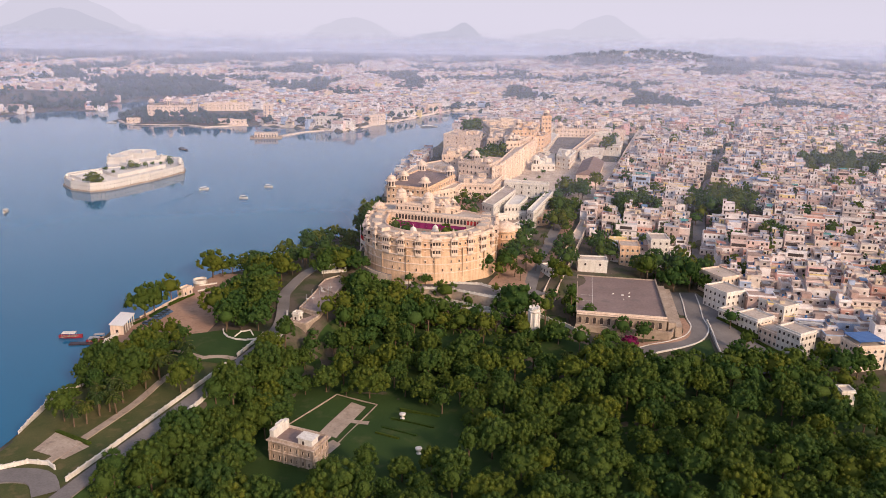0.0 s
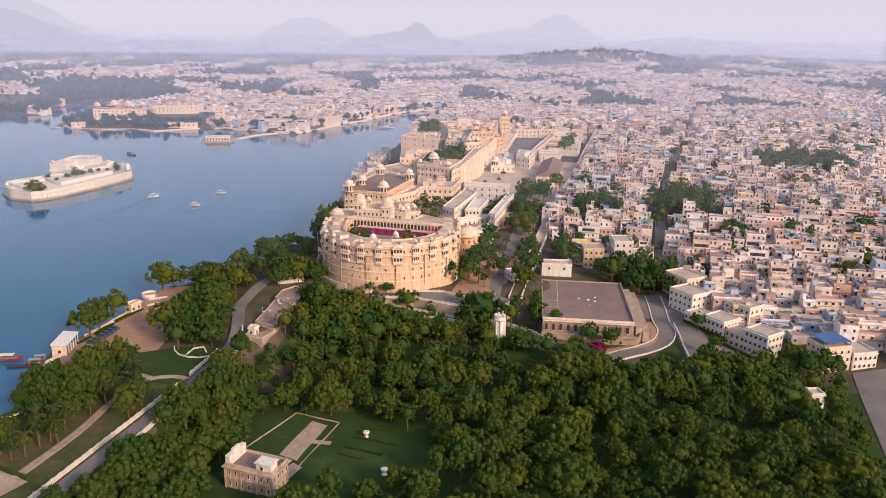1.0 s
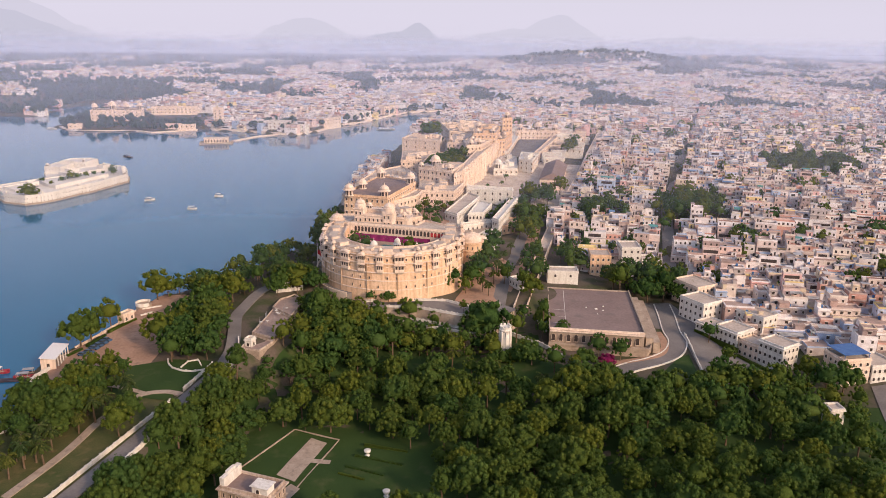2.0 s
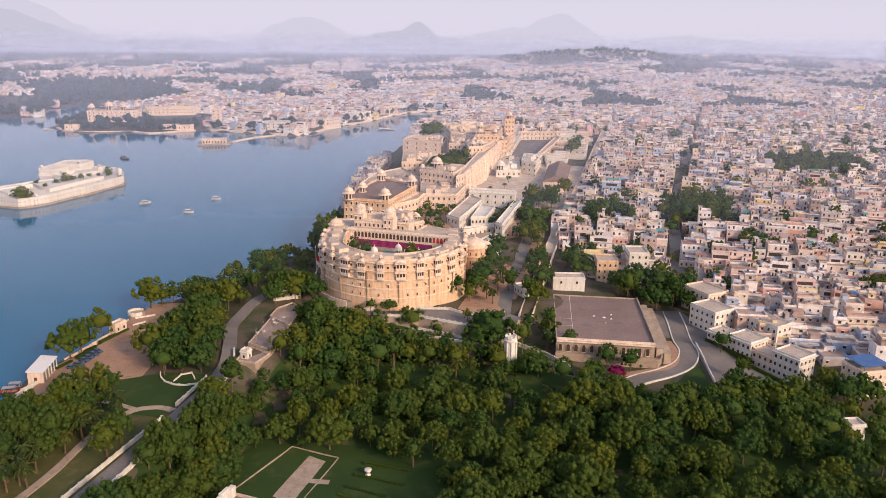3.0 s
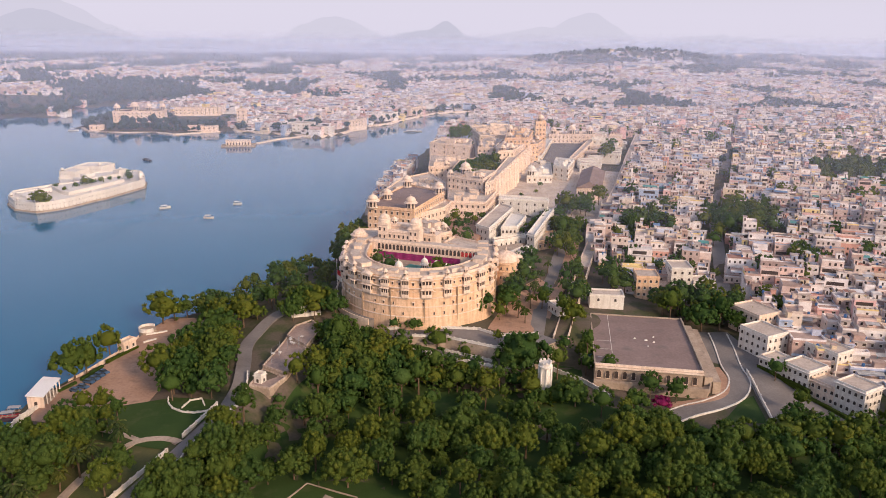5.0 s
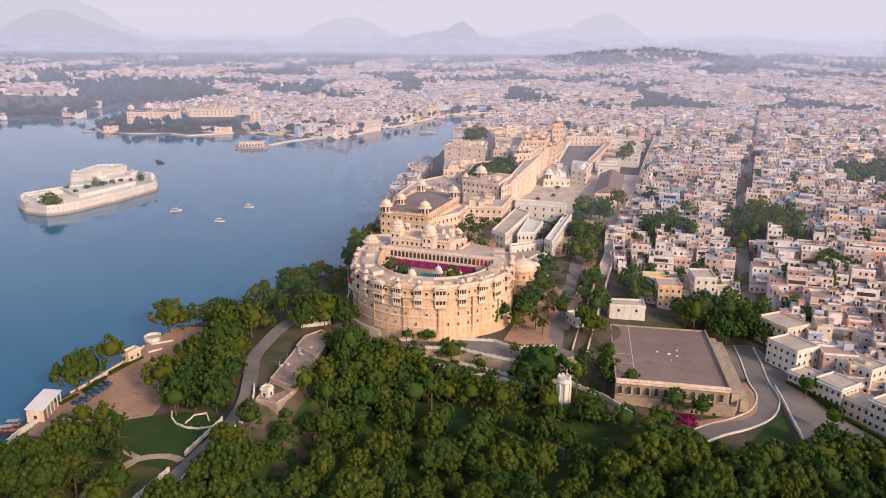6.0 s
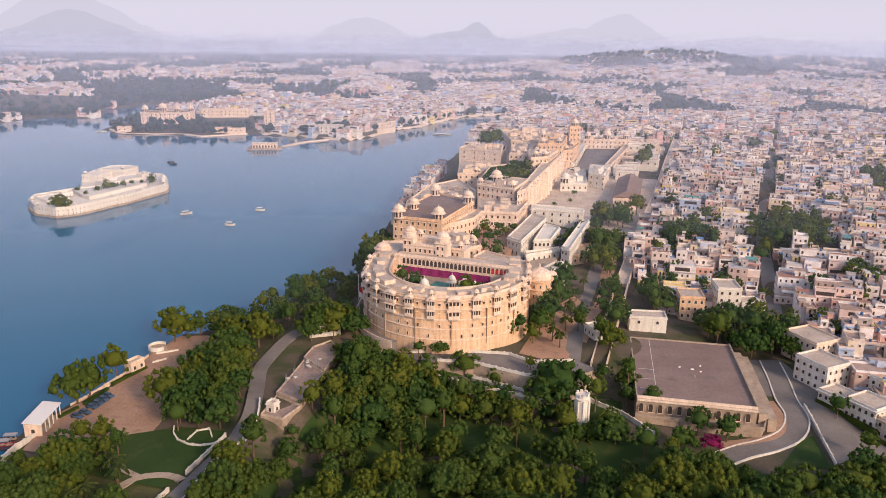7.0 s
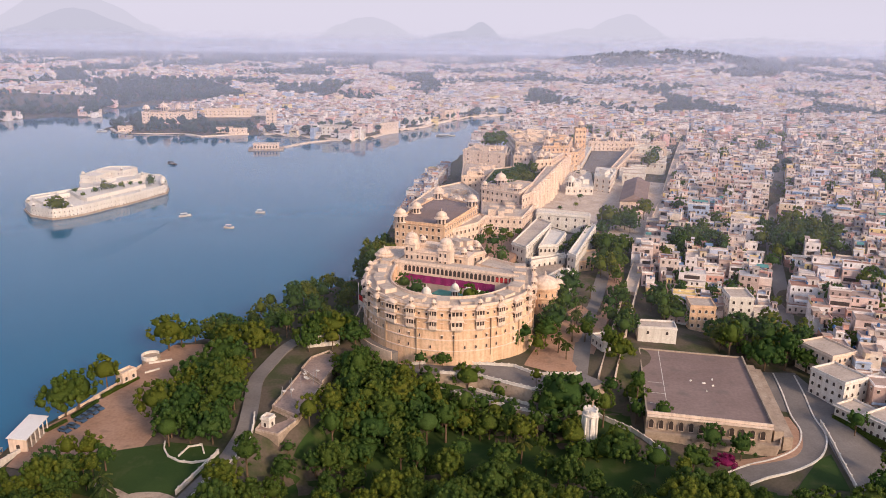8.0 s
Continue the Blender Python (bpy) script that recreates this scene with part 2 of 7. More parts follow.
# ---- mesh building ----
class Shape:
    """Collects faces of one mesh; turn() sets where the next pieces go."""

    def __init__(self):
        self.v, self.f, self.mi, self.o = [], [], [], (0.0, 0.0, 0.0, 1.0, 0.0)

    def turn(self, x=0.0, y=0.0, z=0.0, deg=0.0):
        a = radians(deg)
        self.o = (x, y, z, math.cos(a), math.sin(a))
        return self

    def add(self, pts, faces, mat=0):
        n, (ox, oy, oz, c, s) = len(self.v), self.o
        self.v += [(ox + x * c - y * s, oy + x * s + y * c, oz + z) for x, y, z in pts]
        self.f += [tuple(n + i for i in f) for f in faces]
        self.mi += [mat] * len(faces)
        return self

    def box(self, x0, x1, y0, y1, z0, z1, mat=0, top=None, taper=0.0):
        t = taper
        self.add([(x0, y0, z0), (x1, y0, z0), (x1, y1, z0), (x0, y1, z0), (x0 + t, y0 + t, z1), (x1 - t, y0 + t, z1), (x1 - t, y1 - t, z1), (x0 + t, y1 - t, z1)],
                 [(0, 1, 5, 4), (1, 2, 6, 5), (2, 3, 7, 6), (3, 0, 4, 7), (4, 5, 6, 7), (3, 2, 1, 0)], mat)
        if top is not None:
            self.mi[-2] = top
        return self

    def quad(self, a, b, c, d, mat=0):
        return self.add([a, b, c, d], [(0, 1, 2, 3)], mat)

    def prism(self, pts, z0, z1, mat=0, top=None):
        """Upright solid over a closed outline, counter-clockwise."""
        n = len(pts)
        self.add([(x, y, z0) for x, y in pts] + [(x, y, z1) for x, y in pts],
                 [(i, (i + 1) % n, n + (i + 1) % n, n + i) for i in range(n)] + [tuple(range(n, 2 * n))], mat)
        if top is not None:
            self.mi[-1] = top
        return self

    def lathe(self, x, y, prof, seg=10, mat=0, start=0.0):
        """Turned shape: prof is (radius, height) from the foot up."""
        pts, faces, k = [], [], len(prof)
        for r, z in prof:
            pts += [(x + r * math.cos(start + 2 * math.pi * i / seg), y + r * math.sin(start + 2 * math.pi * i / seg), z) for i in range(seg)]
        for j in range(k - 1):
            faces += [(j * seg + i, j * seg + (i + 1) % seg, (j + 1) * seg + (i + 1) % seg, (j + 1) * seg + i) for i in range(seg)]
        faces.append(tuple((k - 1) * seg + i for i in range(seg)))
        return self.add(pts, faces, mat)

    def strip(self, line, width, z0, z1, mat=0):
        """A continuous wall or kerb of that width along a line of (x, y) or (x, y, z), mitred at its corners."""
        n, closed = len(line), len(line) > 2 and line[0][:2] == line[-1][:2]
        pts, faces = [], []
        for i, p in enumerate(line):
            a, c = line[i - 1] if i else (line[-2] if closed else p), line[i + 1] if i < n - 1 else (line[1] if closed else p)
            dirs = []
            for q, r in ((a, p), (p, c)):
                d = math.hypot(r[0] - q[0], r[1] - q[1])
                if d > 1e-6:
                    dirs.append((-(r[1] - q[1]) / d, (r[0] - q[0]) / d))
            mx, my = sum(d[0] for d in dirs) / len(dirs), sum(d[1] for d in dirs) / len(dirs)
            k = width / 2 / max(0.35, mx * mx + my * my)
            z = p[2] if len(p) > 2 else 0.0
            pts += [(p[0] - mx * k, p[1] - my * k, z + z0), (p[0] + mx * k, p[1] + my * k, z + z0), (p[0] + mx * k, p[1] + my * k, z + z1), (p[0] - mx * k, p[1] - my * k, z + z1)]
        for i in range(n - 1):
            o, q = 4 * i, 4 * i + 4
            faces += [(o, q, q + 3, o + 3), (q + 1, o + 1, o + 2, q + 2), (o + 3, q + 3, q + 2, o + 2), (o + 1, q + 1, q, o)]
        if not closed:
            faces += [(0, 3, 2, 1), (4 * n - 4, 4 * n - 3, 4 * n - 2, 4 * n - 1)]
        return self.add(pts, faces, mat)

    def mesh(self, name, mats, smooth=False):
        me = bpy.data.meshes.new(name)
        me.from_pydata(self.v, [], self.f)
        for m in (mats if isinstance(mats, (list, tuple)) else [mats]):
            me.materials.append(m)
        me.polygons.foreach_set("material_index", self.mi)
        if smooth:
            me.polygons.foreach_set("use_smooth", [True] * len(self.f))
        me.update()
        return me


def part(name, shape, material, parent=None, label="", smooth=False):
    me = shape if isinstance(shape, bpy.types.Mesh) else shape.mesh(name, material, smooth)
    ob = new(name, me)
    if parent is not None:
        ob.parent = parent
    if label:
        ob["label"] = label
    return ob


def thing(name, label, category, group="", kind="", at=None):
    ob = tagged(new(name), label, category, group, kind)
    if at is not None:
        ob.matrix_world = at
    return ob


def inside(poly, x, y):
    """Whether points lie in a polygon; x, y are arrays."""
    x, y = np.asarray(x, float), np.asarray(y, float)
    hit = np.zeros(x.shape, bool)
    for (ax, ay), (bx, by) in zip(poly, poly[1:] + poly[:1]):
        if ay != by:
            hit ^= ((ay > y) != (by > y)) & (x < (bx - ax) * (y - ay) / (by - ay) + ax)
    return hit


def away(line, x, y, closed=False):
    """Distance to a polyline."""
    x, y = np.asarray(x, float), np.asarray(y, float)
    best = np.full(x.shape, 1e9)
    pts = line + line[:1] if closed else line
    for (ax, ay), (bx, by) in zip(pts[:-1], pts[1:]):
        dx, dy = bx - ax, by - ay
        t = np.clip(((x - ax) * dx + (y - ay) * dy) / (dx * dx + dy * dy + 1e-9), 0, 1)
        best = np.minimum(best, np.hypot(x - ax - t * dx, y - ay - t * dy))
    return best


# ---- land and lake ----
LAKE = [(-132, -600), (-128, 0), (-126, 130), (-122, 150), (-122, 170), (-117, 182), (-122, 207), (-125, 222), (-126, 236), (-120, 246), (-115, 258), (-110, 272), (-108, 292),
        (-102, 306), (-86, 314), (-72, 322), (-64, 338), (-46, 370), (-36, 385), (-30, 420), (-22, 520), (-13, 600), (-3, 658), (18, 714), (40, 830), (58, 953), (85, 1042), (123, 1112), (140, 1190),
        (113, 1192), (53, 1160), (10, 1084), (-20, 1018), (-48, 990), (-71, 928), (-94, 893), (-114, 900), (-136, 913), (-179, 934), (-201, 942), (-222, 975), (-220, 946), (-254, 926), (-270, 916), (-296, 936),
        (-328, 934), (-364, 936), (-383, 950), (-402, 980), (-410, 1020), (-404, 1090), (-392, 1200), (-380, 1325), (-404, 1353), (-453, 1325), (-491, 1241), (-499, 1186), (-465, 1097), (-531, 1111),
        (-554, 1087), (-569, 1037), (-720, 1010), (-2600, 1000), (-2600, -600)]
HEIGHTS = [(-120, 100, 2.2), (-120, 150, 2.2), (-112, 200, 2.0), (-118, 240, 1.6), (-95, 262, 2.2), (-104, 285, 2.2), (-90, 300, 2.6), (-110, 225, 2.0), (-70, 215, 3), (-88, 180, 1.5), (-104, 150, 1.8), (-92, 120, 1.0), (-110, 0, 1.5),
           (-72, 302, 4), (-52, 240, 5), (-56, 262, 5), (-50, 300, 8), (-38, 340, 6), (-62, 232, 3.2), (-45, 215, -6), (-62, 195, -8), (-75, 170, -9), (-88, 120, -9),
           (-45, 155, -10.5), (-17, 187, -10.8), (0, 155, -10.5), (0, 100, -10.5), (-40, 60, -10.5), (60, 60, -10.5), (60, 160, -10.5), (40, 210, -9), (0, 215, -9.5),
           (-30, 215, -9.5), (130, 130, -9), (150, 190, -8), (100, 200, -7), (115, 225, -4), (130, 255, -3.2), (140, 285, -2.5), (160, 235, -6), (90, 212, -5),
           (-20, 262, 2), (8, 252, -6), (22, 250, -7), (40, 243, -6), (60, 248, -3), (8, 275, 4), (22, 266, 1), (38, 256, 0), (45, 285, 6), (20, 284, 8), (-25, 310, 11), (8, 310, 11), (45, 320, 11), (60, 290, 6), (66, 320, 6.5),
           (85, 320, 3), (75, 380, 8), (20, 400, 15), (-20, 400, 5), (110, 470, 10), (60, 480, 17), (10, 520, 7), (90, 600, 20), (30, 640, 7), (150, 560, 14), (175, 640, 13),
           (130, 720, 18), (70, 820, 6), (230, 820, 10), (130, 340, 0), (190, 260, -3), (200, 360, 3), (260, 300, 0), (260, 480, 7), (330, 700, 9), (450, 400, 2), (420, 1000, 6), (100, 1000, 4),
           (0, 1200, 3), (-200, 1100, 3), (-340, 960, 2.5), (-300, 1300, 4), (-600, 1200, 3), (-700, 1600, 4), (200, 1500, 5), (740, 1650, 6), (700, 800, 3), (900, 1200, 5), (0, 2000, 5), (-900, 2200, 6),
           (900, 2300, 8), (0, 3000, 8), (-2000, 3000, 8), (2000, 3000, 8), (0, 5000, 8), (800, 300, 0), (400, 100, -6), (200, 0, -9), (1500, 800, 2)]
HP = np.array(HEIGHTS, float)


def land_z(x, y):
    """Height of the land sheet."""
    x, y = np.atleast_1d(np.asarray(x, float)), np.atleast_1d(np.asarray(y, float))
    num, den = np.zeros(x.shape), np.zeros(x.shape)
    for hx, hy, hz in HP:
        w = 1.0 / ((x - hx) ** 2 + (y - hy) ** 2 + 30.0) ** 2
        num += w * hz
        den += w
    z = num / den
    # the lake bund: a level bank west of its road, falling to the sunken garden
    edge = np.interp(y, [0, 95, 126, 161, 199, 217, 236], [-120, -95, -85, -73, -60, -53, -51]) + 1.5
    bank = np.where(x < edge, 2.2, np.maximum(-10.5, 2.2 - (x - edge) * 1.1))
    k = np.clip((232 - y) / 22, 0, 1) * np.clip((y + 20) / 40, 0, 1) * np.clip((-20 - x) / 14, 0, 1)
    z = z + (bank - z) * k
    # wooded hill with white houses behind the old town, and the ridge at its east
    z = z + 52 * np.exp(-(((x - 800) / 260) ** 2 + ((y - 2450) / 260) ** 2)) + 24 * np.exp(-(((x - 480) / 240) ** 2 + ((y - 2500) / 240) ** 2)) + 30 * np.exp(-(((x - 1350) / 420) ** 2 + ((y - 2900) / 300) ** 2))
    return z


def ground_z(x, y):
    return float(land_z(x, y)[0])


def axis(*spans):
    out = []
    for a, b, step in spans:
        out += list(np.arange(a, b, step))
    return np.array(out + [spans[-1][1]])


def build_land():
    xs = axis((-2600, -600, 120), (-600, -160, 22), (-160, 260, 5), (260, 700, 22), (700, 2600, 100))
    ys = axis((-600, 40, 40), (40, 420, 5), (420, 1300, 14), (1300, 2000, 50), (2000, 4950, 120))
    gx, gy = np.meshgrid(xs, ys)
    z = land_z(gx.ravel(), gy.ravel()).reshape(gx.shape)
    wet = inside(LAKE, gx, gy)
    d = away(LAKE, gx.ravel(), gy.ravel(), True).reshape(gx.shape)
    z = np.where(wet, np.maximum(-4, 0.4 - d * 0.5), np.where(d < 25, np.maximum(z, 0.8), z))
    nx, ny = len(xs), len(ys)
    s = Shape()
    s.v = [(float(a), float(b), float(c)) for a, b, c in zip(gx.ravel(), gy.ravel(), z.ravel())]
    s.f = [(j * nx + i, j * nx + i + 1, (j + 1) * nx + i + 1, (j + 1) * nx + i) for j in range(ny - 1) for i in range(nx - 1)]
    s.mi = [0] * len(s.f)
    tagged(part("ground", s, M_LAND, smooth=True), "dusty brown earth with scrub reaching the hills", "ground", kind="structure")
    w = Shape()
    w.add([(x, y, 0.0) for x, y in LAKE], [tuple(range(len(LAKE)))])
    tagged(part("water", w, M_WATER), "calm blue lake water with faint ripples", "lake", kind="structure")


build_land()


# ---- far hills and haze sheets ----
def hill_range(label, dist, peaks, colour, strength, base=-30):
    """A range of hills: an undulating ridge with a sloping front, its distance haze painted in as glow."""
    s, n = Shape(), 260
    xs = np.linspace(-3300, 3300, n)
    top = np.zeros(n)
    for px, h, w in peaks:
        top = np.maximum(top, h * np.exp(-np.abs((xs - px) / w) ** 1.9))
    rows = []
    for k, (dy, f) in enumerate(((-260, 0.0), (-150, 0.45), (-60, 0.82), (0, 1.0), (60, 0.7))):
        rows.append([(float(x), dist + dy + 18 * noise.noise((x * 0.006, k * 3.1, dist)), base + (float(t) - base) * f + (14 * f * noise.fractal((x * 0.009, k * 0.3, dist * 0.01), 1.0, 2.0, 5))) for x, t in zip(xs, top)])
    s.v = [p for r in rows for p in r]
    s.f = [(k * n + i, k * n + i + 1, (k + 1) * n + i + 1, (k + 1) * n + i) for k in range(4) for i in range(n - 1)]
    s.mi = [0] * len(s.f)
    tagged(part("backdrop", s, glow("haze_glow_hills", colour, strength), smooth=True), label, "hills", kind="structure")


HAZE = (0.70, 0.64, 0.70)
hill_range("pale mauve far hills glowing in a painted haze tint", 4700, [(-2150, 330, 520), (-390, 200, 330), (1130, 232, 300), (900, 150, 500), (1950, 110, 700)], (0.54, 0.515, 0.615), 1.0)
hill_range("mauve pointed far hills with haze painted in as glow", 4350, [(259, 172, 150), (200, 125, 420), (-1950, 215, 420), (-1100, 70, 500), (800, 70, 400), (1500, 60, 700)], (0.48, 0.465, 0.565), 1.0)


# one upright see-through sheet, added in place of haze in the air
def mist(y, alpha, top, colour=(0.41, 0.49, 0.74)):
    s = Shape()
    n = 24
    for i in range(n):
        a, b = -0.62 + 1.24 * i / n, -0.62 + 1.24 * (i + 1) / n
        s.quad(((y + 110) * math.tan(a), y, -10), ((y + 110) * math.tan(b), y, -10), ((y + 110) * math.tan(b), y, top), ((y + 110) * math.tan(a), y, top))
    tagged(part("backdrop", s, haze_sheet_material(alpha, colour)), "thin pale lavender see-through sheet painted as haze", "mist", kind="structure")


# sheets from 300 m outwards pale the distance step by step
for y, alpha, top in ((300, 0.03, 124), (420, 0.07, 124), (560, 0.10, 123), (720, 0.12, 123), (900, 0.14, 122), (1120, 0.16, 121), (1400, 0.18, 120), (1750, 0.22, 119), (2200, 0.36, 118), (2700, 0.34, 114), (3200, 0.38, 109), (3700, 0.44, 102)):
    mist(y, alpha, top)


# ---- trees ----
def leaf_crown(rng, rx, rz, clumps, leaves, size, seg=7):
    """A crown of billowing leaf clumps over an uneven dome, with gaps, edged by leaf sprays."""
    s = Shape()
    s.lathe(0, 0, [(0.1, -0.3 * rz), (0.66 * rx, -0.1 * rz), (0.68 * rx, 0.2 * rz), (0.5 * rx, 0.52 * rz), (0.05, 0.72 * rz)], seg)
    lobes = [(rng.uniform(0, 2 * math.pi), rng.uniform(0.82, 1.16)) for _ in range(4)]
    for _ in range(clumps):
        a, u = rng.uniform(0, 2 * math.pi), rng.uniform(-0.4, 1.0)
        k = rng.uniform(0.84, 1.0) * (sum(f * max(0.0, math.cos(a - b)) for b, f in lobes) / max(0.4, sum(max(0.0, math.cos(a - b)) for b, f in lobes)) * 0.6 + 0.4)
        r = math.sqrt(max(0.0, 1 - u * u)) * k
        cx, cy, cz, cr = rx * r * math.cos(a), rx * r * math.sin(a), rz * u * k, rng.uniform(0.12, 0.21) * rx
        q, t = [rng.uniform(0.82, 1.14) for _ in range(4)], rng.uniform(0, 6.28)
        s.lathe(cx + rng.uniform(-.1, .1) * cr, cy, [(0.3 * cr, cz - 0.6 * cr), (0.78 * cr * q[0], cz - 0.2 * cr), (0.66 * cr * q[1], cz + 0.36 * cr), (0.12 * cr, cz + 0.7 * cr * q[3])], 5, 0, t)
        for _ in range(leaves):
            d = Vector((rng.gauss(0, 1), rng.gauss(0, 1), rng.gauss(0.3, 0.8))).normalized()
            p = Vector((cx, cy, cz)) + d * cr * rng.uniform(0.74, 1.22)
            nrm = (d + Vector((rng.gauss(0, 0.5), rng.gauss(0, 0.5), rng.gauss(0.2, 0.5)))).normalized()
            t = nrm.orthogonal().normalized()
            t.rotate(Matrix.Rotation(rng.uniform(0, 6.28), 3, nrm))
            b = nrm.cross(t)
            l, w = size * rng.uniform(0.7, 1.25), size * rng.uniform(0.6, 0.95)
            s.add([tuple(v) for v in (p - t * l, p - b * w, p + t * l, p + b * w)], [(0, 1, 2, 3)])
    return s


def trunk_shape(rng, h, r, spread):
    s = Shape()
    s.lathe(0, 0, [(r * 1.4, -1.5), (r, 0.6), (r * 0.8, h * 0.5), (r * 0.6, h * 0.75)], 7)
    for k in range(5):
        a = 2 * math.pi * k / 5 + rng.uniform(-0.4, 0.4)
        z0, z1 = h * rng.uniform(0.45, 0.7), h * rng.uniform(0.85, 1.1)
        ex, ey = math.cos(a) * spread, math.sin(a) * spread
        w = r * 0.35
        s.add([(-w, 0, z0), (w, 0, z0), (0, w, z0), (ex - w * .4, ey, z1), (ex + w * .4, ey, z1), (ex, ey + w * .4, z1)], [(0, 1, 4, 3), (1, 2, 5, 4), (2, 0, 3, 5)])
    return s


LITE, LITE_TRUNK = [], []


def make_trees():
    rng = random.Random(5)
    kinds = []
    for name, rx, rz, h, n, lv, sz in (("broad", 5.2, 4.2, 5.8, 34, 34, 0.42), ("tall", 3.9, 5.2, 7.0, 30, 34, 0.40), ("spread", 6.6, 3.8, 5.8, 44, 34, 0.45),
                                       ("round", 4.3, 4.0, 4.8, 28, 34, 0.38), ("small", 3.0, 2.8, 3.3, 18, 30, 0.34), ("wide", 5.8, 4.6, 6.4, 40, 34, 0.44)):
        crown = leaf_crown(rng, rx, rz, int(n * 2.2), 25, sz * 0.46, 7)
        crown.v = [(x, y, z + h) for x, y, z in crown.v]
        lite = leaf_crown(rng, rx, rz, int(n * 1.1), 9, sz * 0.74, 5)
        lite.v = [(x, y, z + h) for x, y, z in lite.v]
        for store, sh in ((LITE, lite), (LITE_TRUNK, trunk_shape(rng, h, 0.05 * h, rx * 0.55))):
            store.append({"v": np.array(sh.v), "l": np.array([i for f in sh.f for i in f]), "n": np.array([len(f) for f in sh.f]), "m": np.array(sh.mi)})
        kinds.append((name, rx, h + rz, crown.mesh("crown", [M_LEAF], True), trunk_shape(rng, h, 0.05 * h, rx * 0.55).mesh("trunk", M_BARK)))
    return kinds


TREES = make_trees()
TREE_LABELS = ["broad green garden tree with a dense crown", "tall dark green tree with an upright crown", "wide spreading olive green shade tree", "round green tree with a leafy crown",
               "small bushy green tree", "large old tree with a broad uneven crown"]
tree_sites = []
CLEARINGS = [[(-1, 272), (1, 267), (20.5, 255.5), (37, 247.5), (50, 250), (62, 262), (52, 272), (36, 288), (20, 279), (2, 281)], [(-4, 240), (20, 231), (44, 228), (66, 208), (73, 213), (52, 233), (20, 243)], [(46, 231), (58, 231), (60, 246), (47, 246)], [(-56, 226), (-47, 226), (-36, 262), (-40, 286), (-52, 286)], [(-112, 232), (-98, 232), (-104, 256), (-112, 256)]]


def plant(kind, x, y, scale=1.0, z=None, group="garden trees", label="", lone=False):
    """Notes a tree; grow_trees() builds them once all are known."""
    if not lone and in_any(x, y, CLEARINGS):
        return
    z = ground_z(x, y) if z is None else z
    tree_sites.append((kind, x, y, z, scale, random.uniform(0.9, 1.3), random.uniform(0, 360), group, label or TREE_LABELS[kind]))


def grow_trees(single=300):
    """The trees nearest the flight line are things; the rest make one leafy mass."""
    order = sorted(tree_sites, key=lambda t: math.hypot(t[1], t[2] - 20))
    for kind, x, y, z, sc, tall, turn, group, label in order[:single]:
        name, rx, top, crown, trunk = TREES[kind]
        t = tagged(new("tree"), label, "tree", group)
        t.matrix_world = pose(x, y, z, 0, 0, turn) @ Matrix.Diagonal((sc, sc, sc * tall, 1))
        part("trunk", trunk, None, t)
        part("crown", crown, None, t)
    co, loops, sizes, mats, n = [], [], [], [], 0
    for i, (kind, x, y, z, sc, tall, turn, group, label) in enumerate(order[single:]):
        a = radians(turn)
        for s, bark in ((LITE[kind], False), (LITE_TRUNK[kind], True)):
            v = s["v"] * np.array((sc, sc, sc * tall))
            v = np.stack((x + v[:, 0] * math.cos(a) - v[:, 1] * math.sin(a), y + v[:, 0] * math.sin(a) + v[:, 1] * math.cos(a), z + v[:, 2]), 1)
            co.append(v)
            loops.append(s["l"] + n)
            sizes.append(s["n"])
            mats.append(np.full(len(s["n"]), 4) if bark else np.full(len(s["n"]), (i * 7 + kind) % 4))
            n += len(v)
    co, loops, sizes, mats = np.concatenate(co), np.concatenate(loops), np.concatenate(sizes), np.concatenate(mats)
    me = bpy.data.meshes.new("distant_trees")
    me.vertices.add(len(co))
    me.vertices.foreach_set("co", co.ravel())
    me.loops.add(len(loops))
    me.loops.foreach_set("vertex_index", loops)
    me.polygons.add(len(sizes))
    me.polygons.foreach_set("loop_start", np.concatenate(([0], np.cumsum(sizes)[:-1])))
    me.polygons.foreach_set("loop_total", sizes)
    me.polygons.foreach_set("material_index", mats)
    me.polygons.foreach_set("use_smooth", np.ones(len(sizes), bool))
    me.update(calc_edges=True)
    for m in M_LEAVES + [M_BARK]:
        me.materials.append(m)
    tagged(new("distant_trees", me), "green trees crowding round the palace and old town", "trees", kind="stuff")
    print("trees", len(order))


def in_any(x, y, zones):
    return any(bool(inside(zn, x, y)) for zn in zones)


LAWN = [(-50, 160), (-36, 148), (14, 142), (22, 165), (2, 185), (-16, 194), (-46, 196)]
GLADE = [(36, 232), (60, 210), (68, 208), (72, 213), (50, 235)]
DRIVE_ZONE = [(92, 219), (112, 222), (124, 214), (150, 232), (150, 262), (140, 290), (112, 296), (64, 300), (66, 246), (94, 230)]
BUND = [(-132, -50), (-92, 118), (-86, 150), (-80, 180), (-66, 205), (-46, 225), (-50, 270), (-50, 292), (-80, 296), (-105, 285), (-118, 262), (-132, 235), (-126, 130)]


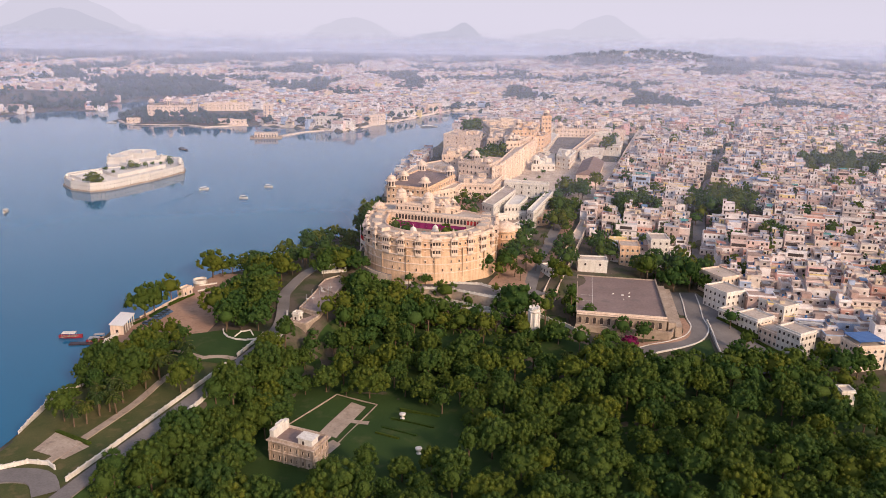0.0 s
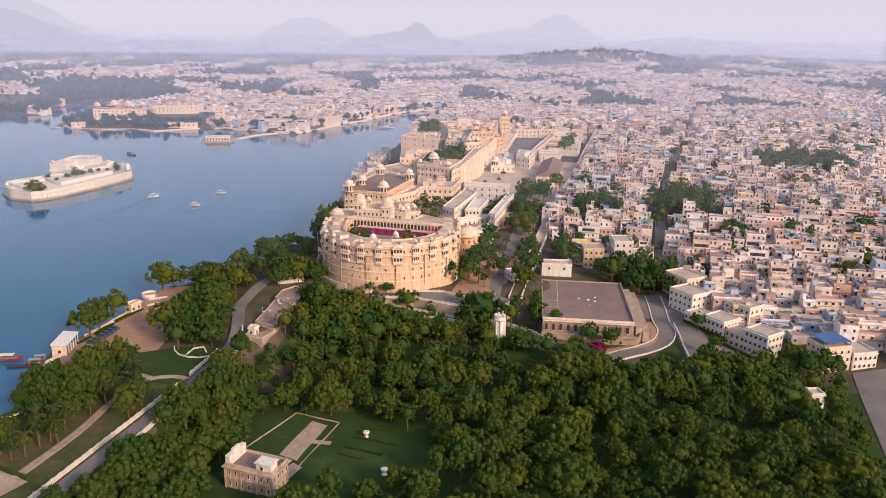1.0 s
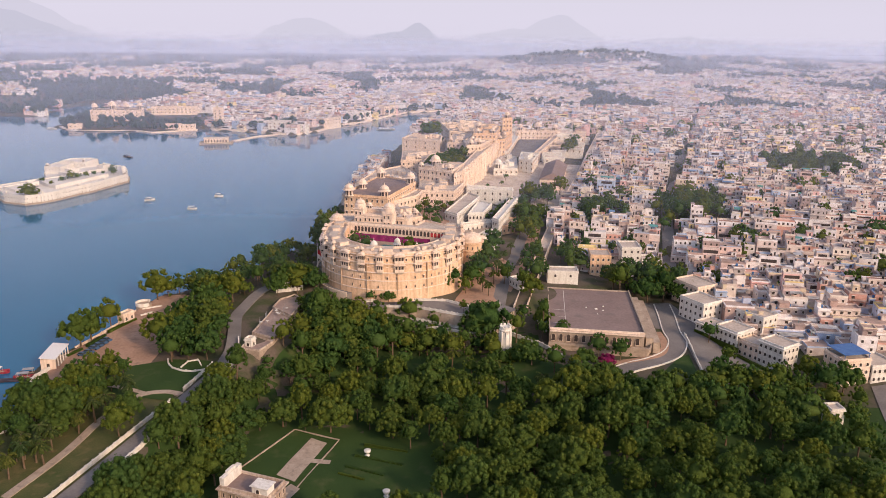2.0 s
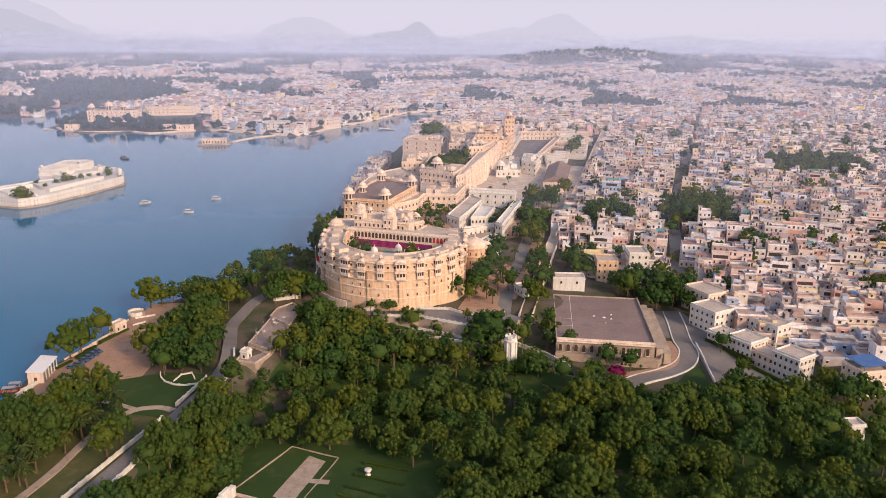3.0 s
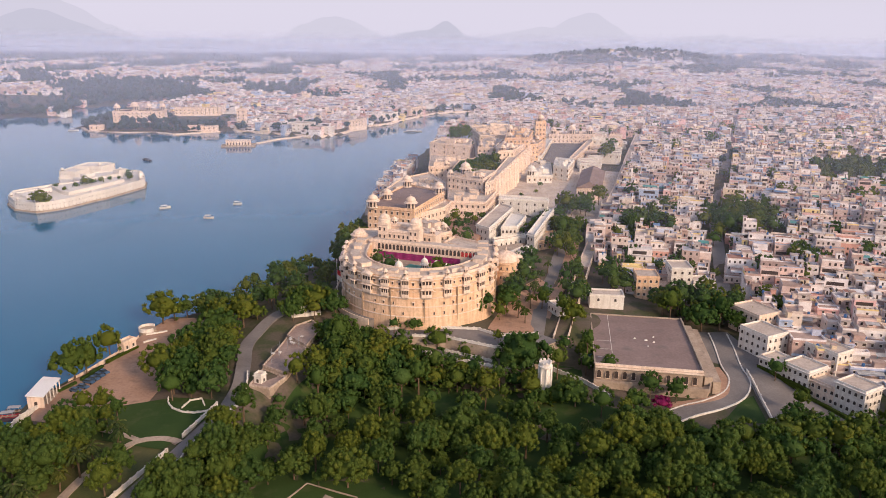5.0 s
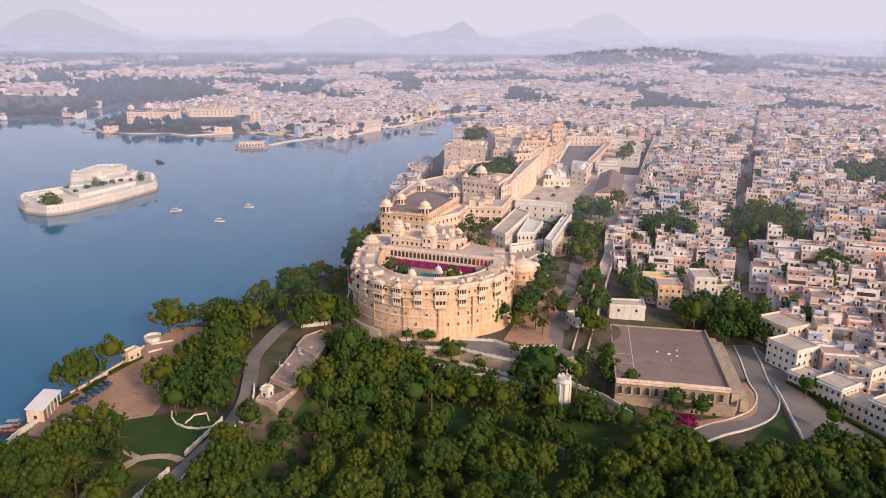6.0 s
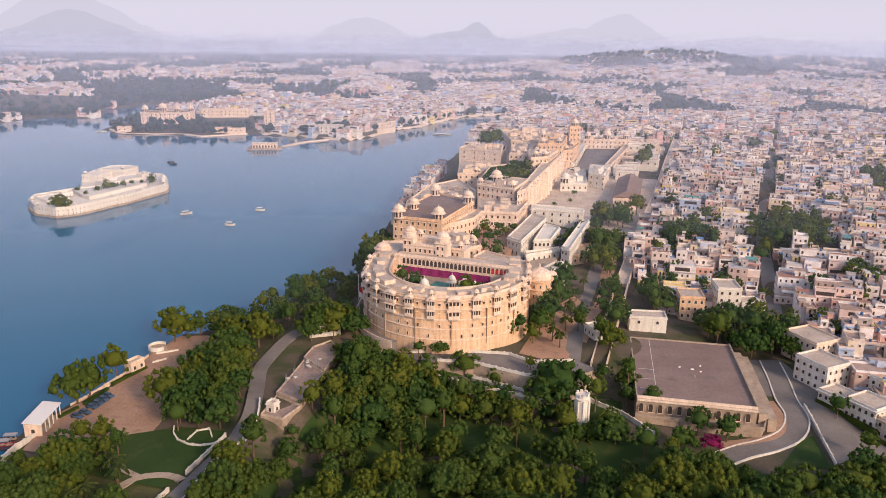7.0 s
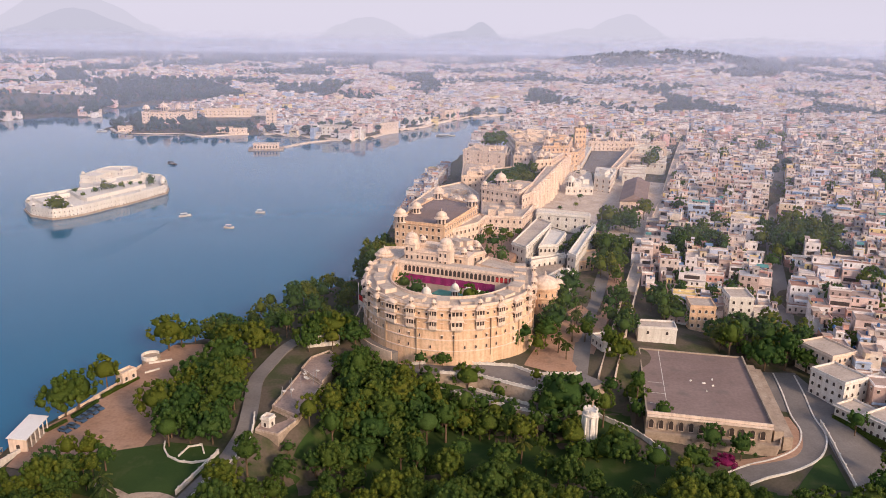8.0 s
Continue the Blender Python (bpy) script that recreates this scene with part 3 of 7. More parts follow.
def plant_garden():
    rng = random.Random(11)
    pts = []
    for _ in range(9000):
        x, y = rng.uniform(-98, 190), rng.uniform(112, 262)
        north = 246 if x < -20 else (240 if x < 60 else 226)
        if x > 92:
            north = 205 if x < 150 else 212
        if y > north or x > np.interp(y, [112, 132, 173, 205], [138, 147, 165, 176]) or in_any(x, y, [LAWN, GLADE, DRIVE_ZONE, BUND]):
            continue
        if float(away([(-99, 95), (-89, 126), (-77, 161), (-65, 199), (-60, 217), (-54, 236)], x, y)) < (6.0 if y < 196 else 8.0) or (46 < x < 57 and y > 218) or math.hypot(x - 89, y - 222) < 10 or (-52 < x < -18 and 127 < y < 164):
            continue
        if all((x - a) ** 2 + (y - b) ** 2 > 7.0 ** 2 for a, b in pts):
            pts.append((x, y))
    for x, y in pts:
        k = rng.choices(range(6), (4, 3, 2.5, 3, 1.2, 3))[0]
        plant(k, x, y, rng.uniform(0.68, 1.08))


plant_garden()


def make_palm():
    rng = random.Random(9)
    s = Shape()
    for i in range(22):
        a, up = 2 * math.pi * i / 22 + rng.uniform(-.1, .1), rng.uniform(-.35, .9)
        L = rng.uniform(2.6, 3.4)
        pts = []
        for k in range(6):
            u = k / 5
            r, z = L * u * math.cos(up * (1 - u * .3)), L * (math.sin(up) * u - 0.55 * u * u)
            pts.append((r * math.cos(a), r * math.sin(a), z))
        for p, q in zip(pts[:-1], pts[1:]):
            for side in (-1, 1):
                w = .42 * (1 if p is not pts[0] else .4)
                ox, oy = -math.sin(a) * w * side, math.cos(a) * w * side
                s.quad(p, q, (q[0] + ox, q[1] + oy, q[2] - .28), (p[0] + ox, p[1] + oy, p[2] - .28))
    s.v = [(x, y, z + 7.5) for x, y, z in s.v]
    t = Shape()
    t.lathe(0, 0, [(.42, -1), (.3, .5), (.22, 4), (.24, 7.2), (.3, 7.5)], 8)
    return s.mesh("fronds", M_PALM), t.mesh("trunk", M_BARK)


FRONDS, PALM_TRUNK = make_palm()


def palm(x, y, scale=1.0, z=None):
    t = tagged(new("palm_tree"), "tall palm with a pale trunk and arching fronds", "palm", "garden palms")
    t.matrix_world = pose(x, y, ground_z(x, y) if z is None else z, random.uniform(-4, 4), random.uniform(-4, 4), random.uniform(0, 360)) @ Matrix.Scale(scale, 4)
    part("trunk", PALM_TRUNK, None, t)
    part("fronds", FRONDS, None, t)


def grove(poly, gap, weights, lo=.8, hi=1.15, group="shore trees", seed=1, z=None):
    """Trees scattered through an outline, no nearer than gap."""
    rng = random.Random(seed)
    xs, ys = [p[0] for p in poly], [p[1] for p in poly]
    pts = []
    for _ in range(1200):
        x, y = rng.uniform(min(xs), max(xs)), rng.uniform(min(ys), max(ys))
        if bool(inside(poly, x, y)) and all((x - a) ** 2 + (y - b) ** 2 > gap * gap for a, b in pts):
            pts.append((x, y))
    for x, y in pts:
        plant(rng.choices(range(6), weights)[0], x, y, rng.uniform(lo, hi), z, group=group)


grove([(-86, 243), (-81, 229), (-72, 223), (-64, 225), (-63, 246), (-67, 270), (-64, 286), (-76, 288), (-84, 270)], 5.0, (3, 2, 2, 3, 1, 3), seed=2)
grove([(-111, 203), (-103, 199), (-95, 201), (-89, 208), (-92, 217), (-100, 221), (-107, 215)], 4.4, (3, 1, 1, 3, 2, 2), .6, .85, seed=3)
grove([(-118, 184), (-108, 166), (-98, 172), (-92, 190), (-97, 202), (-110, 204), (-118, 202)], 6.4, (3, 1, 2, 3, 1, 2), .7, .95, seed=4)
grove([(-88, 304), (-78, 296), (-60, 291), (-50, 290), (-36, 300), (-36, 352), (-50, 362), (-78, 320)], 6.0, (3, 3, 2, 3, 1, 3), .6, .95, seed=5)
grove([(-46, 285), (-30, 268), (-22, 262), (-30, 300), (-34, 330)], 6.0, (3, 2, 2, 3, 1, 2), .7, 1.0, seed=6)
grove([(-34, 250), (-30, 222), (-10, 240), (20, 246), (22, 256), (-8, 260)], 5.6, (4, 3, 2, 3, 1, 3), .85, 1.15, seed=7)
grove([(-34, 372), (-24, 372), (-22, 402), (-30, 408)], 5.5, (3, 3, 1, 3, 1, 2), .9, 1.2, seed=8, z=4)
grove([(43, 296), (50, 294), (60, 336), (58, 348), (48, 318)], 6.6, (3, 2, 1, 3, 2, 2), .65, .9, "lane trees", 9)
grove([(64, 284), (74, 290), (94, 368), (88, 372), (76, 330)], 7.2, (3, 2, 1, 3, 2, 2), .65, .9, "lane trees", 10)
grove([(-26, 240), (-4, 228), (-4, 250), (-20, 258)], 5.4, (3, 3, 2, 3, 1, 3), .85, 1.1, seed=27)
grove([(-2, 262), (0, 248), (36, 238), (47, 228), (60, 236), (49, 248), (37, 246), (20, 254)], 5.6, (2, 4, 0, 3, 1, 1), .6, .85, seed=26)
grove([(-30, 258), (-6, 254), (8, 258), (6, 266), (-12, 268), (-24, 280), (-30, 276)], 5.2, (3, 2, 2, 3, 1, 3), .8, 1.05, seed=28)
grove([(64, 250), (70, 246), (76, 286), (70, 290)], 8.5, (3, 2, 1, 3, 2, 1), .6, .85, "roadside trees", 29)
grove([(-84, 112), (-70, 150), (-60, 190), (-56, 206), (-46, 206), (-48, 190), (-54, 160), (-66, 112)], 5.0, (3, 3, 2, 3, 1, 3), .75, 1.05, "garden trees", 33)
grove([(-114, 150), (-106, 152), (-98, 176), (-104, 186), (-116, 180)], 8.0, (1, 1, 1, 3, 3, 1), .6, .85, "shore trees", 34)
grove([(118, 196), (150, 190), (158, 204), (136, 208), (126, 214)], 6.0, (3, 2, 2, 3, 1, 3), .8, 1.1, "roadside trees", 35)
grove([(78, 372), (88, 370), (104, 418), (94, 424)], 6.0, (3, 2, 2, 3, 1, 3), .9, 1.2, "lane trees", 12)
grove([(104, 455), (116, 450), (122, 470), (112, 475)], 6.5, (3, 1, 2, 3, 1, 3), .9, 1.1, "lane trees", 13)
grove([(112, 296), (126, 290), (152, 292), (146, 312), (120, 318)], 6.2, (4, 3, 3, 2, 0.5, 4), .9, 1.2, "roadside trees", 14)
grove([(98, 326), (106, 330), (108, 352), (98, 348)], 6.0, (3, 2, 2, 3, 1, 3), .7, .95, "roadside trees", 15)
grove([(110, 350), (146, 352), (150, 366), (118, 372)], 7.0, (3, 2, 2, 3, 1, 3), .7, 1.0, "roadside trees", 16)
grove([(120, 405), (134, 400), (150, 450), (138, 455)], 7.0, (3, 2, 2, 3, 1, 3), .7, 1.0, "roadside trees", 17)
grove([(34, 488), (48, 486), (72, 532), (60, 540), (44, 512)], 6.0, (3, 2, 3, 3, 1, 3), .7, .9, "palace garden trees", 18, 26.5)
for x, y, sc in ((46, 640, 1.35), (53, 646, 1.4), (56, 655, 1.2), (48, 652, 1.2)):
    plant(0, x, y, sc, 27.8, group="palace garden trees")
for x, y, sc in ((-26, 366, 1.3), (-29, 376, 1.6), (-31, 386, 1.7), (-28, 396, 1.5), (-25, 406, 1.4)):
    plant(1, x, y, sc, 3.0, group="shore trees")
for x, y, k, sc, z in ((-101, 297, 5, 1.3, 1.5), (-97, 300, 0, 1.15, 1.5), (-93, 304, 3, 1.0, 2), (-88, 308, 3, 1.0, 2), (-82, 309, 0, .9, 3), (-74, 323, 3, 1.0, 1), (-117, 246, 2, 1.15, 1), (-114, 249, 5, 1.1, 1), (-112, 266, 3, 1.25, 1),
                       (-103, 240, 4, .9, 2), (-6, 303, 3, .9, 22.6), (-11, 308, 3, .8, 22.6), (14, 293, 3, .85, 22.6), (19, 295, 4, 1.1, 22.6), (12, 271, 4, 1.0, 8), (-4, 273, 4, .9, 8), (34, 273, 1, .7, 6), (24, 268, 0, .8, 5),
                       (16, 262, 3, .9, 3), (36, 262, 5, .9, 2), (30, 255, 0, .9, 1), (139, 246, 4, 1.2, -3), (136, 222, 1, .7, -4), (128, 210, 3, 1.0, -5), (76, 248, 3, .8, 0), (88, 236, 3, 1.0, -4), (96, 232, 0, .8, -5), (70, 258, 1, .8, 3)):
    plant(k, x, y, sc, z, group="shore trees")
for x, y in ((-106, 150), (-103, 152), (-101, 157), (-99, 160), (-103, 162), (-97, 166), (-100, 168), (-93, 176), (-90, 182), (-88, 187), (-92, 186), (-84, 196), (-86, 200), (-96, 158), (28, 232), (44, 226), (12, 222), (60, 212), (136, 214)):
    palm(x, y, random.uniform(.85, 1.15))
for x, y in ((50, 284), (55, 300), (60, 318), (66, 336), (48, 290), (62, 330), (72, 350), (58, 312)):
    palm(x, y, random.uniform(.7, .9))

for x, y, k, sc, z in ((-24, 392, 5, 1.5, 2), (-27, 382, 0, 1.4, 2), (-25, 402, 0, 1.4, 2), (-24, 412, 5, 1.3, 2), (-28, 374, 3, 1.3, 2), (-22, 422, 3, 1.2, 2), (20, 374, 3, .8, 16), (27, 380, 4, 1.0, 16), (24, 392, 0, .7, 16), (31, 396, 3, .8, 16), (36, 404, 4, 1.0, 16), (41, 412, 4, 1.0, 16),
                       (30, 412, 3, .8, 16), (38, 420, 4, 1.1, 16), (46, 420, 4, .9, 16), (33, 372, 3, .9, 14), (66, 402, 4, .8, 12), (74, 408, 5, 1.0, 6), (80, 420, 0, 1.2, 6), (86, 432, 3, 1.2, 7), (90, 420, 5, 1.1, 6), (97, 448, 0, 1.1, 8), (104, 462, 5, 1.1, 9), (76, 396, 3, 1.0, 5),
                       (76, 474, 4, .5, 15), (80, 490, 4, .6, 15), (92, 500, 4, .6, 15), (99, 524, 4, .8, 15), (106, 548, 4, .8, 15), (132, 486, 5, 1.1, 10), (120, 476, 0, 1.0, 9), (186, 660, 1, 1.3, 14), (176, 636, 5, 1.2, 14), (198, 700, 0, 1.3, 14)):
    plant(k, x, y, sc, z, lone=True, group="palace garden trees")
for x, y, k, sc, z in ((44, 297, 0, 1.1, 6), (48, 305, 5, 1.15, 6), (50, 315, 0, 1.15, 6), (54, 323, 5, 1.2, 6), (56, 333, 0, 1.1, 6), (60, 300, 1, .8, 5), (64, 314, 3, .8, 5), (40, 288, 3, .8, 6), (61, 345, 5, 1.1, 6), (13, 267, 0, 1.15, 0), (44, 252, 2, 1.5, -2), (39, 250, 5, 1.15, -3), (36, 262, 3, .5, 7), (26, 254, 0, .9, -5), (18, 258, 1, .9, -5), (49, 235, 1, .95, -9.5), (52, 236, 0, .8, -9.5), (48, 254, 5, .9, -1), (34, 291, 0, 1.0, 8), (31, 289, 3, .9, 8), (4, 275, 2, .55, 7.0), (24, 263, 3, .85, -1), (28, 246, 1, .8, -6), (62, 262, 3, .8, 3), (57, 250, 1, 0.9, -2), (45, 234, 1, .8, -9), (54, 235, 0, .85, -8), (58, 240, 3, .9, -6), (47, 245, 3, .7, -6), (4, 250, 0, 1.0, -7), (14, 252, 1, .9, -8), (10, 256, 3, .9, -6)):
    plant(k, x, y, sc, z, lone=True)
grove([(183, 417), (232, 425), (240, 470), (199, 476)], 6.5, (3, 2, 3, 3, 1, 3), .8, 1.15, "town trees", 41)
grove([(330, 560), (420, 570), (440, 640), (350, 620)], 8.0, (3, 2, 3, 3, 1, 3), .9, 1.25, "town trees", 42)
grove([(130, 410), (165, 425), (158, 455), (138, 445)], 6.5, (3, 2, 3, 3, 1, 3), .8, 1.05, "town trees", 43)
grove([(110, 640), (150, 760), (140, 770), (100, 700)], 16, (1, 1, 1, 3, 3, 1), .7, 1.0, "town trees", 44)
_rng = random.Random(77)
for _ in range(330):
    _y = _rng.uniform(300, 900)
    _x = _rng.uniform(150, 0.6 * _y + 130)
    if not bool(inside([(-40, 250), (62, 255), (262, 815), (60, 800)], _x, _y)):
        plant(_rng.choice((0, 3, 4, 4, 3)), _x, _y, _rng.uniform(.8, 1.3), group="town trees")


# ---- town ----
PALACE_ZONE = [(-40, 250), (62, 255), (66, 290), (95, 380), (132, 470), (192, 610), (262, 815), (150, 800), (60, 800), (42, 830), (24, 720), (4, 620), (-16, 520), (-30, 420), (-40, 340)]
STREET = [(150, 285), (157, 337), (201, 458), (280, 630), (360, 800), (470, 1050)]
WALLROAD = [(60, 270), (80, 370), (123, 455), (182, 606), (258, 817), (330, 1000)]
GREENS = [[(118, 292), (160, 286), (158, 318), (130, 335), (100, 330)], [(183, 417), (232, 425), (240, 470), (199, 476)], [(330, 560), (420, 570), (440, 640), (350, 620)],
          [(92, 330), (106, 335), (112, 362), (98, 360)], [(-480, 1215), (-350, 1215), (-320, 1400), (-520, 1840), (-720, 1900), (-740, 1640)], [(-150, 960), (-90, 930), (-80, 990), (-140, 1010)],
          [(130, 410), (165, 425), (158, 455), (138, 445)], [(-398, 985), (-380, 956), (-362, 942), (-328, 940), (-296, 942), (-270, 922), (-252, 932), (-226, 1000), (-300, 1010), (-300, 1080), (-390, 1080)]]
BROWN = [(-480, 1146), (-540, 1080), (-800, 1060), (-1000, 1300), (-770, 1440), (-560, 1420)]


def house_faces(s, rng, w, d, h, wall=0, roof=1, dark=2, tank=3, sheet_mat=4, fine=True):
    """One flat-roofed house in stepped masses: body, upper room or terrace, parapets, eave slabs, windows, dark quads
    painted as verandah shade, sheds and tanks.
    """
    split, style = rng.uniform(0.3, 0.7), rng.random()
    low = h - (3.1 if style < 0.55 and h > 5 else 0.0)
    masses = [(-w / 2, w / 2, -d / 2, d / 2, h)]
    if low < h:
        cut = d * (split - 0.5)
        masses = [(-w / 2, w / 2, -d / 2, cut, low), (-w / 2 + rng.choice((0, 0, w * .25)), w / 2 - rng.choice((0, 0, w * .25)), cut, d / 2, h)]
    p, e = 0.24, 0.03
    for x0, x1, y0, y1, top in masses:
        s.box(x0, x1, y0, y1, -6, top, wall, roof)
        if fine:
            q = rng.choice((0.25, 0.7, 0.9, 1.0))
            for a in ((x0, x1, y0, y0 + p), (x0, x1, y1 - p, y1), (x0, x0 + p, y0 + p, y1 - p), (x1 - p, x1, y0 + p, y1 - p)):
                s.box(*a, top, top + q, wall)
        k, z = 0, top - 2.3
        while z > -1 and k < (4 if fine else 1):
            if fine and rng.random() < .55:
                s.box(x0 - .15, x1 + .15, y0 - rng.uniform(.4, .9), y0, z - .92, z - .78, wall)
            # some storeys get a wide flat dark quad for a verandah's shade
            if rng.random() < .3:
                v = rng.uniform(.5, .9) * (x1 - x0) / 2
                c = (x0 + x1) / 2 + rng.uniform(-.2, .2) * (x1 - x0) / 2
                s.quad((max(x0, c - v), y0 - e, z - .3), (min(x1, c + v), y0 - e, z - .3), (min(x1, c + v), y0 - e, z + 1.5), (max(x0, c - v), y0 - e, z + 1.5), dark)
            else:
                m = max(1, int((x1 - x0) / 2.4))
                for i in range(m):
                    if rng.random() < .75:
                        c, hw, g = x0 + (x1 - x0) * (i + .5) / m, rng.uniform(.35, .62), rng.uniform(1.1, 1.7)
                        s.quad((c - hw, y0 - e, z), (c + hw, y0 - e, z), (c + hw, y0 - e, z + g), (c - hw, y0 - e, z + g), dark)
            m = max(1, int((y1 - y0) / 3.0))
            for i in range(m):
                if rng.random() < .55:
                    c, hw = y0 + (y1 - y0) * (i + .5) / m, rng.uniform(.35, .6)
                    s.quad((x0 - e, c + hw, z), (x0 - e, c - hw, z), (x0 - e, c - hw, z + 1.4), (x0 - e, c + hw, z + 1.4), dark)
            z, k = z - 3.2, k + 1
    if style > 0.4:
        a, b = w * rng.uniform(0.22, 0.45), d * rng.uniform(0.25, 0.5)
        ox, oy, q = rng.choice((-1, 1)) * (w - a) / 2, (d - b) / 2 * rng.choice((1, 1, .2)), rng.uniform(2.0, 2.9)
        s.box(ox - a / 2, ox + a / 2, oy - b / 2, oy + b / 2, h, h + q, wall, roof)
        if fine:
            s.box(ox - a / 2 - .3, ox + a / 2 + .3, oy - b / 2 - .3, oy + b / 2 + .3, h + q, h + q + .14, wall, roof)
            s.quad((ox - .4, oy - b / 2 - e, h), (ox + .4, oy - b / 2 - e, h), (ox + .4, oy - b / 2 - e, h + 1.9), (ox - .4, oy - b / 2 - e, h + 1.9), dark)
    if rng.random() < .16:
        a, b, z = w * rng.uniform(.2, .4), d * rng.uniform(.15, .3), low + rng.uniform(1.8, 2.4)
        ox, oy = rng.uniform(-.2, .2) * w, -d / 2 + b + .3
        s.add([(ox - a, oy - b, z), (ox + a, oy - b, z), (ox + a, oy + b, z + .5), (ox - a, oy + b, z + .5)], [(0, 1, 2, 3)], sheet_mat)
    if fine and rng.random() < 0.6:
        tx, ty = rng.uniform(-w / 3, w / 3), rng.uniform(0, d / 3)
        s.lathe(tx, ty, [(0.55, h), (0.55, h + 1.2), (0.2, h + 1.45)], 6, tank)
    for _ in range(rng.choice((0, 1, 2, 3)) if fine else 0):
        a, b = rng.uniform(.2, .8), rng.uniform(.2, .6)
        ox, oy = rng.uniform(-w / 2 + 1, w / 2 - 1), rng.uniform(-d / 2 + 1, d / 2 - 1)
        s.box(ox - a, ox + a, oy - b, oy + b, low, low + rng.choice((.4, .7, 1.0)), rng.choice((wall, wall, roof, tank)))


def town_pane(w, h):
    s = Shape()
    s.quad((-w / 2, -.05, 0), (w / 2, -.05, 0), (w / 2, -.05, h), (-w / 2, -.05, h), 1)
    s.box(-w / 2 - .1, w / 2 + .1, -.16, .02, -.12, 0)
    s.box(-w / 2 - .2, w / 2 + .2, -.5, .02, h + .05, h + .17)
    return s.mesh("window", [M_WHITE, M_DARK])


PANES = [town_pane(.9, 1.3), town_pane(1.3, 1.4), town_pane(.7, 1.1)]
HOUSE_LABELS = ("flat-roofed plastered town house with small dark windows", "pale plastered town house with a roof terrace", "weathered town house with parapet and stair head")


def town_house(rng, w, d, h, at):
    """A house of the old town with its parts: body, upper storey, parapets, stair head, tank, shed roof, balcony slabs, windows."""
    t = thing("house", rng.choice(HOUSE_LABELS), "house", "old town houses", at=at)
    stepped = h > 5.5 and rng.random() < .65
    low, cut = (h - 3.1, d * rng.uniform(-.2, .2)) if stepped else (h, d / 2)
    part("body", Shape().box(-w / 2, w / 2, -d / 2, d / 2, -6, low, 0, 1), [M_HOUSE, M_TOWNROOF], t)

    def ring(x0, x1, y0, y1, z, q):
        g = .12
        part("parapet", Shape().strip([(x0 + g, y0 + g), (x1 - g, y0 + g), (x1 - g, y1 - g), (x0 + g, y1 - g), (x0 + g, y0 + g)], .24, z, z + q), [M_HOUSE], t)

    ring(-w / 2, w / 2, -d / 2, d / 2, low, rng.uniform(.5, 1.0))
    if stepped:
        x0, x1 = -w / 2 + rng.choice((0.02, 0.02, w * .3)), w / 2 - rng.choice((0.02, 0.02, w * .3))
        part("upper_storey", Shape().box(x0, x1, cut, d / 2 - .02, low, h, 0, 1).box(x0 - .3, x1 + .3, cut - .7, cut, h - .5, h - .36, 0), [M_HOUSE, M_TOWNROOF], t)
        ring(x0, x1, cut, d / 2 - .02, h, rng.uniform(.4, .9))
        for i in range(max(1, int((x1 - x0) / 3))):
            put_pane(rng.choice(PANES), t, x0 + (x1 - x0) * (i + .5) / max(1, int((x1 - x0) / 3)), cut, h - 2.4, 0)
    if rng.random() < .7:
        a, b = w * rng.uniform(.22, .42), d * rng.uniform(.25, .42)
        ox, oy, q = rng.choice((-1, 1)) * (w - a) / 2 * .94, (d - b) / 2 * .9 if stepped else rng.choice((-1, 1)) * (d - b) / 2 * .9, rng.uniform(2.0, 2.7)
        s = Shape().box(ox - a / 2, ox + a / 2, oy - b / 2, oy + b / 2, h, h + q, 0, 1)
        s.box(ox - a / 2 - .25, ox + a / 2 + .25, oy - b / 2 - .25, oy + b / 2 + .25, h + q, h + q + .14, 0, 1)
        part("stair_head", s, [M_HOUSE, M_TOWNROOF], t)
    if rng.random() < .7:
        part("water_tank", Shape().turn(rng.uniform(-w / 4, w / 4), d * .3, h).lathe(0, 0, [(.6, 0), (.62, 1.0), (.5, 1.25), (.2, 1.4)], 9), [M_TANK], t)
    if rng.random() < .3:
        a, b, z = w * rng.uniform(.2, .42), d * .16, low + 2.2
        s = Shape()
        s.add([(-a, -d / 2 + .3, z), (a, -d / 2 + .3, z), (a, -d / 2 + .3 + 2 * b, z + .5), (-a, -d / 2 + .3 + 2 * b, z + .5)], [(0, 1, 2, 3), (3, 2, 1, 0)])
        for px in (-a + .1, a - .1):
            s.box(px - .06, px + .06, -d / 2 + .35, -d / 2 + .47, low, z)
        part("shed_roof", s, [M_SHEETS], t)
    pane = rng.choice(PANES)
    k, z = 0, low - 2.3
    while z > 0 and k < 3:
        for side, length in ((0, w), (1, d)):
            m = max(1, int(length / 2.9))
            for i in range(m):
                c = -length / 2 + length * (i + .5) / m
                if rng.random() < .38:
                    continue
                if side == 0:
                    put_pane(pane, t, c, -d / 2, z, 0)
                else:
                    put_pane(pane, t, -w / 2, -c, z, -90)
        if rng.random() < .5:
            part("balcony_slab", Shape().box(-w / 2 - .1, w / 2 + .1, -d / 2 - .8, -d / 2, z - .85, z - .7).strip([(-w / 2, -d / 2 - .75), (w / 2, -d / 2 - .75)], .08, z - .7, z + .1), [M_HOUSE], t)
        z, k = z - 3.2, k + 1


def put_pane(mesh, parent, x, y, z, deg):
    ob = new("window", mesh)
    ob.parent = parent
    ob.matrix_local = pose(x, y, z, 0, 0, deg)


